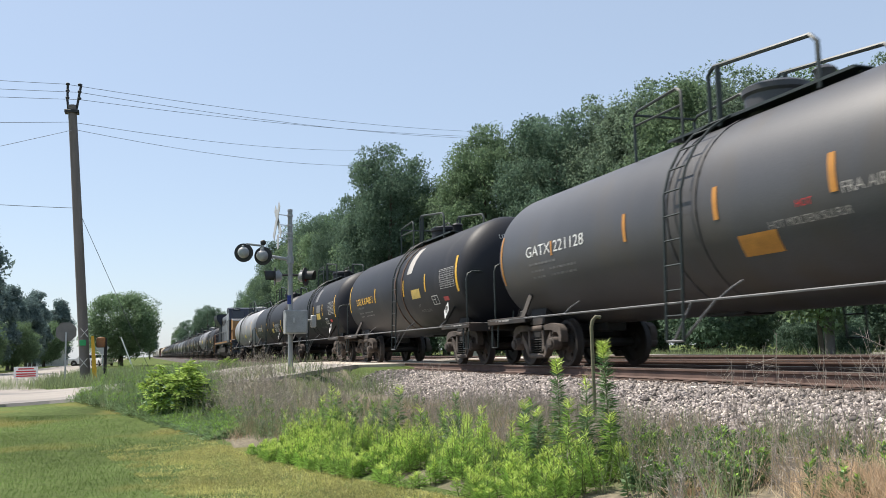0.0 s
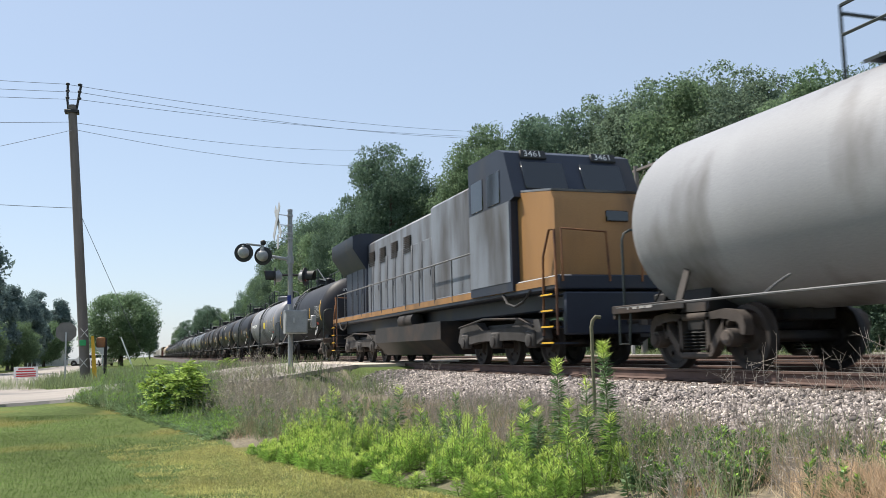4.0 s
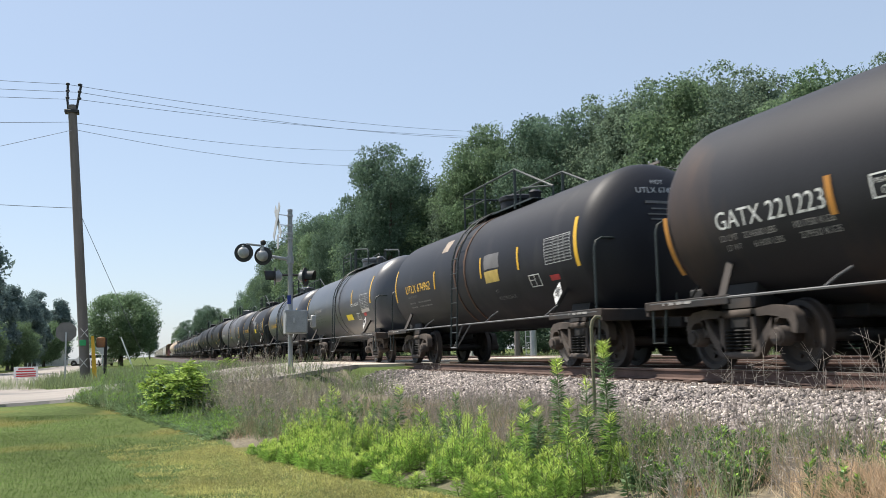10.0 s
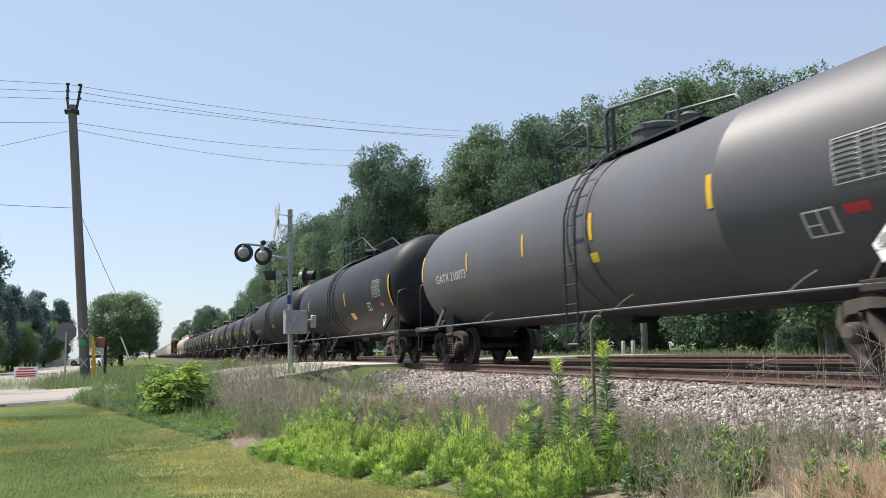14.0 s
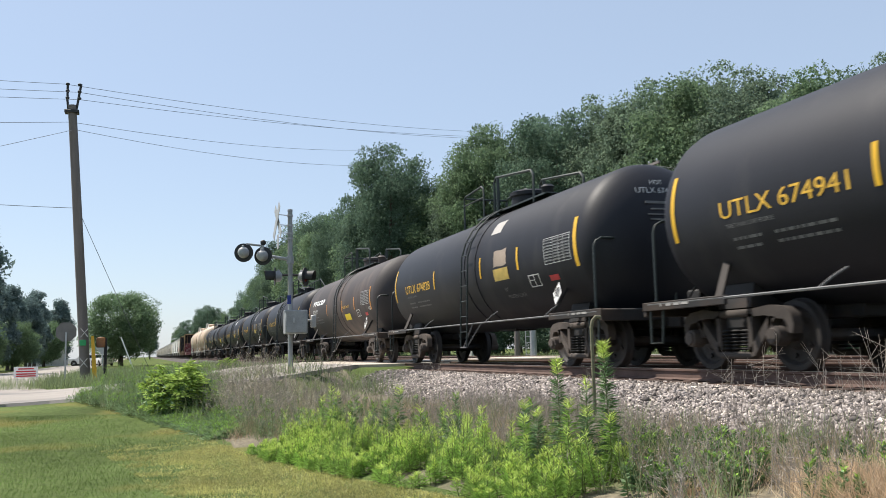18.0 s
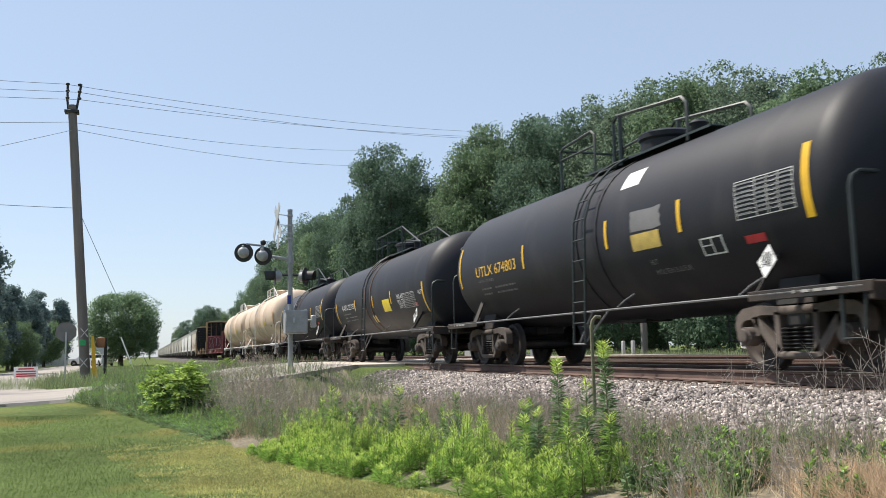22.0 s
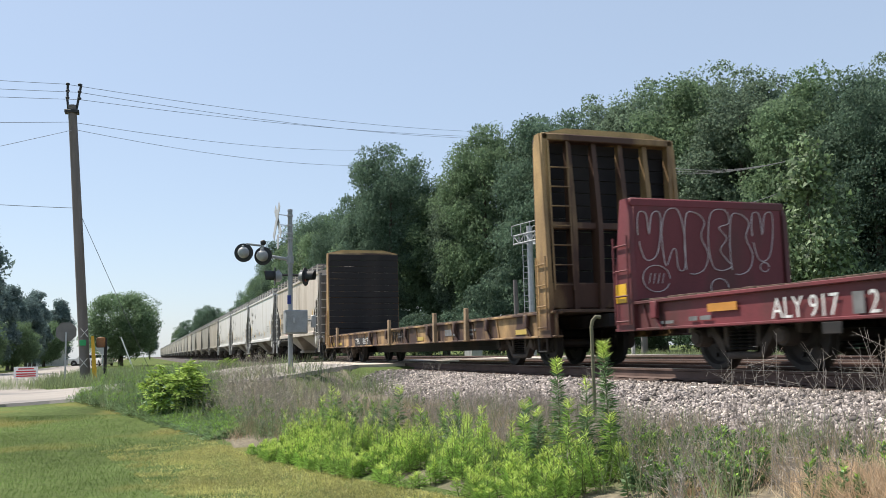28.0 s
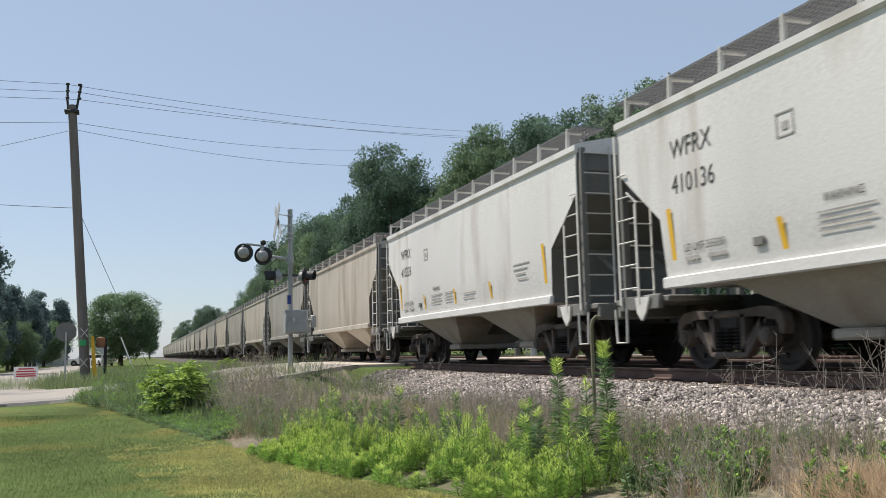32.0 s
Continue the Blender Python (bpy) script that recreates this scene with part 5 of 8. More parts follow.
        for yy in (-1.36, -0.95):
            lad.bar((xo + 0.34, yy * d, zdeck + 0.4), (xo + 0.24, yy * d, bulk_h - 0.15), 0.04, 0.02, (1, 0, 0))
        for i in range(int((bulk_h - zdeck - 0.5) / 0.38)):
            lad.rod([(xo + 0.32, -1.36 * d, zdeck + 0.5 + 0.38 * i), (xo + 0.32, -0.95 * d, zdeck + 0.5 + 0.38 * i)], 0.015, 5)
        for i in range(4):
            lad.rod([(xo + 0.36, -1.56 * d, 0.75 + 0.4 * i), (xo - 0.06, -1.56 * d, 0.75 + 0.4 * i)], 0.016, 5)
        for q in (xo + 0.36, xo - 0.06):
            lad.rod([(q, -1.56 * d, 0.7), (q, -1.56 * d, 2.1)], 0.018, 5)
        part("ladder", lad.mesh("ladder", bpaint), car, "", m)
        part("stirrup", keep(("flat_stirrup", paint.name), lambda q: q.rod([(-0.15, -1.5, 0.6), (-0.15, -1.5, 0.3), (0.2, -1.5, 0.3), (0.2, -1.5, 0.6)], 0.02, 6), STEEL_DARK), car, at=Matrix.Translation((d * (half - 0.5), 0, 0)) @ m)
    return car, half


def red_flat(at):
    zd, zl = 1.06, 0.60
    car, half = flat_car("oxide-red bulkhead flat car, empty, with white spray scrawl", at, 21.9, FLAT_RED, zd, zl, 2.70, None, False)
    y = -1.475
    flat_text("ALY 917", -half + 3.72, 0.66, 0.25, y - 0.006, INK_WHITE, "reporting_mark", car, "white stencilled reporting mark")
    flat_bars([(-half + 5.02, -half + 5.18, 0.66, 0.24)], y - 0.004, INK_GREY, "worn_digit", car)
    flat_text("2", -half + 5.25, 0.66, 0.25, y - 0.006, INK_WHITE, "reporting_number", car)
    flat_text("D LMT 204700", -half + 8.8, 0.86, 0.12, y - 0.006, INK_GREY, "weight_print", car)
    flat_text("LT WT  61200", -half + 8.8, 0.68, 0.12, y - 0.006, INK_GREY, "weight_print", car)
    flat_bars([(-half + 1.2, -half + 1.36, 0.68, 0.045), (-half + 1.42, -half + 1.62, 0.68, 0.045), (-half + 2.0, -half + 2.2, 0.70, 0.06), (-half + 2.26, -half + 2.5, 0.70, 0.06)], y - 0.004, INK_GREY, "small_print", car)
    for x in (-half + 2.75, -half + 7.6, -half + 12.3, -half + 17.5):
        part("reflector", keep("flat_reflector", lambda q: q.box((0, 0, 0), (0.62, 0.006, 0.11)), ORANGE, False), car, at=(x, y - 0.004, 0.86))
    part("reflector", keep("end_reflector", lambda q: q.box((0, 0, 0), (0.36, 0.006, 0.30)), YELLOW, False), car, at=(-half + 0.25, -1.525, 1.20))
    part("card_holder", keep("flat_card", lambda q: q.box((0, 0, 0), (0.3, 0.02, 0.14), 0.01), STEEL_DARK), car, at=(-half + 4.7, y - 0.01, 0.52))
    # plump spray outlines on the lining of the rear bulkhead
    s = Shape()
    x = -half + 0.50 + 0.085
    plump = [[(0.0, 0.6), (0.02, 0.95), (0.16, 0.95), (0.2, 0.62), (0.27, 0.95), (0.42, 0.96), (0.4, 0.55), (0.30, 0.25), (0.10, 0.22), (0.0, 0.6)],
             [(0.05, 0.1), (0.0, 0.6), (0.1, 0.95), (0.32, 0.98), (0.42, 0.6), (0.40, 0.08), (0.28, 0.06), (0.25, 0.35), (0.17, 0.33), (0.05, 0.1)],
             [(0.0, 0.05), (0.02, 0.9), (0.2, 1.0), (0.38, 0.85), (0.3, 0.6), (0.42, 0.3), (0.3, 0.03), (0.0, 0.05)],
             [(0.42, 0.1), (0.1, 0.06), (0.0, 0.45), (0.08, 0.95), (0.36, 1.0), (0.42, 0.8), (0.22, 0.72), (0.36, 0.55), (0.22, 0.35), (0.42, 0.1)]]
    for k in range(6):
        y0 = -1.36 + 0.435 * k
        loop = plump[(0, 1, 2, 3, 2, 0)[k]]
        pts = [(x, y0 + u, 1.52 + v * (0.98 + 0.05 * (k % 2))) for u, v in loop]
        fine = []
        for p, q, r, t in zip([pts[-2]] + pts[:-1], pts, pts[1:] + pts[1:2], pts[2:] + pts[1:3]):
            for i in range(4):
                w = i / 4
                fine.append(tuple(0.5 * (2 * b + (c - a) * w + (2 * a - 5 * b + 4 * c - d) * w * w + (3 * b - a - 3 * c + d) * w ** 3) for a, b, c, d in zip(p, q, r, t)))
        s.rod(fine[:-4], 0.0075, 5)
    for cx, cz, q in ((-1.06, 1.42, 0.25), (0.12, 1.28, 0.17), (1.02, 1.62, 0.09)):
        s.rod([(x, cx + q * math.cos(a), cz + q * 0.85 * math.sin(a)) for a in [math.pi * 2 * i / 18 for i in range(18)]], 0.007, 5)
    for k in range(4):
        s.bar((x, -1.2 + 0.08 * k, 1.34), (x, -1.16 + 0.08 * k, 1.50), 0.006, 0.012, (1, 0, 0))
    shape_part("spray_outline", s, SPRAY_WHITE, car, "white spray-painted outlines", smooth=False)
    return car


def yellow_flat(at):
    zd, zl = 1.06, 0.56
    car, half = flat_car("weathered yellow bulkhead flat car with dark-lined bulkheads", at, 21.7, FLAT_YELLOW, zd, zl, 4.53, None, True)
    y = -1.45
    part("mark_panel", keep("mark_panel", lambda q: q.box((0, 0, 0), (2.55, 0.008, 0.26)), PLANK_DARK, False), car, "dark panel behind the car mark", (-half + 6.42, y - 0.004, 0.74))
    flat_text("TTPX", -half + 5.27, 0.65, 0.20, y - 0.012, INK_WHITE, "reporting_mark", car, "white stencilled reporting mark")
    flat_text("804129", -half + 6.42, 0.65, 0.20, y - 0.012, INK_WHITE, "reporting_number", car)
    flat_bars([(half - 6.4, half - 5.6, 0.72, 0.16), (half - 4.9, half - 4.2, 0.80, 0.05), (half - 4.9, half - 4.3, 0.70, 0.05), (-half + 11.0, -half + 11.5, 0.86, 0.04), (-half + 11.0, -half + 11.4, 0.78, 0.04)], y - 0.006, INK_GREY, "small_print", car)
    for x in (-half + 1.2, -half + 2.6, half - 8.5, half - 1.6):
        part("reflector", keep("long_reflector", lambda q: q.box((0, 0, 0), (0.55, 0.006, 0.10)), FADED_YELLOW, False), car, at=(x, y - 0.006, 0.70))
    for x in (-half + 2.4, -half + 10.2, half - 7.0, half - 4.6):
        part("stake", keep("flat_stake", lambda q: q.box((0, -1.53, 0.96), (0.13, 0.09, 0.76), 0.01), STAKE_WOOD), car, "short timber stake", (x, 0, 0))
    s = Shape()
    for k in range(5):
        x0 = -half + 10.42 + 0.24 * k
        s.bar((x0, y - 0.006, 0.66), (x0 + 0.05, y - 0.006, 0.96), 0.006, 0.045, (0, 1, 0))
        s.bar((x0, y - 0.008, 0.96 - 0.12 * (k % 2)), (x0 + 0.19, y - 0.008, 0.94 - 0.22 * ((k + 1) % 2)), 0.006, 0.04, (0, 1, 0))
    shape_part("spray_strokes", s, INK_DARK, car, "dark angular spray strokes", smooth=False)
    part("centre_sill", Shape().prism([(-8.2, 0.74), (8.2, 0.74), (6.6, 0.34), (-6.6, 0.34)], -0.34, 0.34).mesh("belly_sill", STEEL_DARK, False), car)
    for x in (-half + 0.44, half - 0.44):
        part("crown_plate", keep("crown_plate", lambda q: q.prism([(-1.5, 4.53), (1.5, 4.53), (0.9, 4.67), (-0.9, 4.67)], -0.08, 0.08, "yz"), BULKHEAD_YELLOW, False), car, "arched yellow plate on the bulkhead", (x, 0, 0))
    return car


# ------------------------------------------------------------------ locomotive
def locomotive(at):
    car = new_car("dark blue and grey diesel locomotive with gold nose and sill", "locomotive", at)
    zf = 1.73
    s = Shape().box((0, 0, zf - 0.14), (20.6, 2.9, 0.28), 0.03)
    s.box((0, 0, zf - 0.42), (19.6, 2.0, 0.4), 0.03)
    shape_part("frame", s, LOCO_BLUE, car)
    for d in (-1, 1):
        shape_part("sill_stripe", Shape().box((0, d * 1.458, zf - 0.11), (20.5, 0.012, 0.15)), LOCO_GOLD, car, "gold sill stripe", smooth=False)
    s = Shape()
    s.prism([(-1.05, 0.25), (1.05, 0.25), (1.45, 0.65), (1.45, 1.12), (-1.45, 1.12), (-1.45, 0.65)], -3.4, 3.4, "yz")
    shape_part("fuel_tank", s, STEEL_DARK, car)
    for x in (3.75, 4.35):
        part("air_tank", keep("loco_air_tank", lambda q: q.lathe([(-0.45, 0.05), (-0.42, 0.2), (0.42, 0.2), (0.45, 0.05)], (0, 0, 0), "x", 16), STEEL_DARK), car, at=(x - 3.9, -1.3, 1.25))
    # hood
    hood = Shape().box((-3.4, 0, 2.95), (11.2, 1.9, 2.8), 0.08)
    hood.prism([(-0.95, 4.2), (0.95, 4.2), (0.75, 4.42), (-0.75, 4.42)], -8.9, 2.1, "yz")
    shape_part("hood", hood, LOCO_GREY, car, "streaked grey engine hood")
    body = Shape().box((4.2, 0, 2.95), (4.2, 2.5, 2.8), 0.08)
    shape_part("equipment_cabinet", body, LOCO_GREY, car, "streaked grey equipment cabinet")
    # radiator with flared wings
    rad = Shape().box((-7.9, 0, 3.0), (3.4, 2.1, 2.7), 0.05)
    rad.prism([(-1.05, 3.4), (-1.55, 4.15), (-1.55, 4.62), (-1.2, 4.72), (1.2, 4.72), (1.55, 4.62), (1.55, 4.15), (1.05, 3.4)], -10.0, -6.2, "yz")
    shape_part("radiator", rad, LOCO_BLUE, car, "dark radiator with flared wings")
    for d in (-1, 1):
        for i in range(11):
            x = -8.9 + 0.98 * i
            part("hood_door", keep(("hood_door", x > -6.4), lambda q: q.box((0, 0, 2.65), (0.86, 0.03, 1.9), 0.012).box((0.3, -0.02, 2.6), (0.05, 0.03, 0.16)).box((-0.46, 0.0, 2.65), (0.03, 0.05, 1.9)), LOCO_GREY if x > -6.4 else LOCO_BLUE), car, at=pose(x, d * 0.965 if x > -6.4 else d * 1.065, 0, 0, 0, 0 if d < 0 else 180))
        for i in range(4):
            g = Shape()
            for k in range(9):
                g.bar((-0.36, -0.01, 3.62 - 0.05 * k + 0.3), (0.36, -0.01, 3.62 - 0.05 * k + 0.3), 0.03, 0.02)
            part("louvre", keep("loco_louvre", lambda q: [q.box((0, 0, 3.45 + 0.06 * k), (0.72, 0.05, 0.03)) for k in range(9)], STEEL_DARK), car, at=(-5.6 + 1.5 * i, d * 0.98, 0))
    # cab
    cab = Shape().prism([(5.9, 1.55), (8.35, 1.55), (8.35, 3.45), (8.55, 3.5), (8.05, 4.55), (7.7, 4.68), (5.9, 4.68)], -1.52, 1.52)
    shape_part("cab", cab, LOCO_BLUE, car)
    shape_part("cab_side", Shape().box((7.1, -1.525, 2.6), (2.35, 0.012, 1.7)), LOCO_GREY, car, "grey cab side panel", smooth=False)
    for x in (6.45, 7.45):
        part("cab_window", keep("cab_window", lambda q: q.box((0, 0, 0), (0.72, 0.03, 0.72), 0.02), GLASS), car, at=(x, -1.525, 3.85))
    for d in (-1, 1):
        part("windscreen", keep("windscreen", lambda q: q.box((0, 0, 0), (0.03, 1.0, 0.70), 0.02), GLASS), car, at=pose(8.33, d * 0.7, 4.02, 0, -24, 0))
        part("number_board", keep("number_board", lambda q: q.box((0, 0, 0), (0.05, 0.62, 0.22), 0.02), SIGNAL_BLACK), car, at=pose(8.10, d * 0.85, 4.52, 0, -24, 0))
        vs, fs = letters("3461", 0.15)
        t = Shape().add([(0.03, u - 0.22, v - 0.07) for u, v in vs], fs)
        part("number", t.mesh("number", INK_WHITE, False), car, "white road number", pose(8.10, d * 0.85, 4.52, 0, -24, 0))
    nose = Shape().prism([(8.3, 1.55), (10.05, 1.55), (10.05, 3.18), (9.92, 3.38), (8.3, 3.62)], -1.35, 1.35)
    shape_part("nose", nose, LOCO_GOLD, car, "gold nose")
    shape_part("nose_top", Shape().prism([(8.3, 3.63), (9.92, 3.39), (9.94, 3.43), (8.3, 3.67)], -1.34, 1.34), LOCO_GREY, car, "grey nose top")
    part("headlight", keep("headlight", lambda q: q.box((10.06, 0, 2.9), (0.06, 0.5, 0.22), 0.02), GLASS), car)
    for d, x in ((1, 10.3), (-1, -10.1)):
        s = Shape()
        s.box((x, 0, 1.0), (0.14, 2.7, 0.8), 0.03)
        for k in range(4):
            for e in (-1, 1):
                s.box((x - d * 0.35, e * 1.3, 0.45 + 0.3 * k), (0.6, 0.5, 0.03))
        shape_part("pilot", s, LOCO_BLUE, car)
        st = Shape()
        for k in range(4):
            for e in (-1, 1):
                st.box((x - d * 0.30, e * 1.56, 0.46 + 0.3 * k), (0.50, 0.012, 0.03))
        shape_part("step_edges", st, YELLOW, car, "yellow step edges", smooth=False)
        r = Shape()
        for e in (-1, 1):
            r.rod([(x - d * 0.62, e * 1.48, 0.6), (x - d * 0.55, e * 1.48, 2.1), (x - d * 0.3, e * 1.46, 2.6), (x - d * 0.2, e * 1.40, 2.6), (x - d * 0.05, e * 1.46, 1.9), (x - d * 0.02, e * 1.48, 0.6)], 0.025, 6)
            r.rod([(x, e * 1.35, 1.6), (x, e * 1.35, 2.6), (x, e * 0.4, 2.55), (x, e * 0.35, 1.6)], 0.025, 6)
        shape_part("end_handrail", r, RUST_ORANGE, car, "rusty orange end handrails")
        part("coupler", keep("coupler", coupler_mesh, STEEL_DARK), car, at=Matrix.Translation((d * 11.05, 0, 0)) @ pose(0, 0, 0, 0, 0, 0 if d > 0 else 180))
        ch = Shape().rod([(x - d * 1.2, -1.47, 1.5), (x - d * 1.5, -1.5, 1.3), (x - d * 1.9, -1.5, 1.22), (x - d * 2.3, -1.5, 1.3), (x - d * 2.6, -1.47, 1.5)], 0.03, 6)
        shape_part("safety_chain", ch, STEEL_DARK, car)
    for e in (-1, 1):
        r = Shape()
        r.rod([(-9.4, e * 1.46, 2.62), (5.8, e * 1.46, 2.62)], 0.022, 6)
        for i in range(12):
            r.rod([(-9.4 + 1.38 * i, e * 1.46, 1.6), (-9.4 + 1.38 * i, e * 1.46, 2.62)], 0.02, 6)
        shape_part("walkway_handrail", r, HANDRAIL_GREY, car)
    # three-axle trucks
    for x in (-6.6, 6.6):
        truck = Shape()
        for e in (-1, 1):
            truck.prism([(-2.5, 0.55), (-2.3, 0.95), (-1.2, 1.0), (-0.9, 0.8), (0.9, 0.8), (1.2, 1.0), (2.3, 0.95), (2.5, 0.55), (2.2, 0.45), (1.0, 0.55), (-1.0, 0.55), (-2.2, 0.45)], e * 1.0, e * 1.22)
            for u in (-1.95, 0, 1.95):
                truck.box((u, e * 1.2, 0.56), (0.42, 0.16, 0.36), 0.04)
                truck.lathe([(e * 1.2, 0.15), (e * 1.32, 0.13), (e * 1.34, 0.05)], (u, 0, 0.53), "y", 12)
        truck.box((0, 0, 0.8), (4.2, 1.9, 0.25), 0.04)
        tk = part("truck", truck.mesh("loco_truck", LOCO_TRUCK), car, "grimy three-axle locomotive truck", (x, 0, 0))
        for u in (-1.95, 0, 1.95):
            ws = part("wheelset", keep("wheelset", wheelset_mesh, WHEEL_STEEL, angle=30), tk, at=(u, 0, WHEEL_R))
            WHEELS.setdefault(u, []).append(ws)
        part("brake_pipe", keep("loco_brake_pipe", lambda q: q.rod([(-2.2, -1.3, 0.9), (-0.5, -1.32, 1.05), (1.6, -1.32, 0.98), (2.2, -1.3, 0.8)], 0.025, 6), STEEL_DARK), tk)
    return car


# ------------------------------------------------------------------ the train, front to rear
UT = ((-5.93, -17, 22, 0.09), (-2.18, -11, 8, 0.08), (1.22, -11, 8, 0.08), (3.34, -11, 8, 0.09), (5.92, -18, 18, 0.13))
GA = ((-6.0, -36, 0, 0.09), (-2.70, -17, 1, 0.10), (-0.20, -17, 1, 0.10), (2.83, -17, 1, 0.10), (5.78, -34, 1, 0.12))
HM = (("HOT", 0.38, -27, 0.085, INK_GREY, 0.19), ("MOLTEN SULFUR", 0.40, -34, 0.085, INK_GREY, 0.92))
FRA = (("FRA AIR", 3.13, -12, 0.13, INK_WHITE), ("MOLTEN", 3.15, -18.5, 0.13, INK_WHITE), ("SULFUR", 3.17, -24, 0.13, INK_WHITE), ("HOT", 5.35, -12, 0.12, INK_WHITE))


def warning(x, mtl=FADED_YELLOW):
    """The hazard decal and where it sits."""
    return (mtl, x, x + 0.80, -16.5, -6)


def upper(x):
    """A square of primer above the hazard decal."""
    return (PATCH_GREY, x + 0.01, x + 0.86, -4.5, 8.5)


def lines(x, x1, top, n, step=3.4):
    return tuple((x, x1 - 0.12 * (k % 2), top - step * k, 1.5) for k in range(n))


def ut_car(at, n, ladder_x=-0.5, mtl=FADED_YELLOW, **kw):
    label = kw.pop("label", "black tank car with yellow stencils and yellow reflectors")
    d = 2.0 if ladder_x > 0.25 else 1.44
    words = tuple((t, x + d - 0.02, a, h, m, w) for t, x, a, h, m, w in HM)
    return tank_car(label, at, mark="UTLX " + n, stripes=UT, decals=kw.pop("decals", (warning(d, mtl),)), words=words, ladder_x=ladder_x,
                    patches=kw.pop("patches", ()) + ((upper(d),) if kw.pop("primer", True) else ()), **kw)


def ga_car(at, n, **kw):
    label = kw.pop("label", "black tank car with white stencils and amber reflectors")
    return tank_car(label, at, mark=("GATX " + n,) + kw.pop("spot", (-4.84, -14.5, 0.22, 2.02)), mark_ink=INK_WHITE, stripes=kw.pop("stripes", GA), stripe_ink=kw.pop("stripe_ink", YELLOW),
                    decals=kw.pop("decals", ((FADED_YELLOW, 1.9, 2.6, -25, -15),)), words=kw.pop("words", FRA), ladder_x=kw.pop("ladder_x", 0.66), panel=kw.pop("panel", (3.75, 4.95, -6, -24)), box=False, **kw)


def block_logo(car, x, a0, a1, r, zc):
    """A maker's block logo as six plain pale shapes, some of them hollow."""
    for k in range(6):
        s, u, w, t = Shape(), x + 0.445 * k, 0.38, 0.10
        tank_patch(s, u, u + t, a0, a1, r + 0.006, zc, 4)
        tank_patch(s, u + t, u + w, a1 - 2.4, a1, r + 0.006, zc, 2)
        if k in (0, 1, 5):
            tank_patch(s, u + w - t, u + w, (a0 + a1) / 2 - 1.0, a1 - 2.4, r + 0.006, zc, 3)
            tank_patch(s, u + t, u + w - t, (a0 + a1) / 2 - 1.2, (a0 + a1) / 2 + 1.0, r + 0.006, zc, 2)
        else:
            tank_patch(s, u + t, u + w, a0, a0 + 2.4, r + 0.006, zc, 2)
            if k != 3:
                tank_patch(s, u + w - t, u + w, a0 + 2.4, a1 - 2.4, r + 0.006, zc, 3)
        shape_part("logo_shape", s, SIGN_WHITE, car, "white block logo shape", smooth=False)


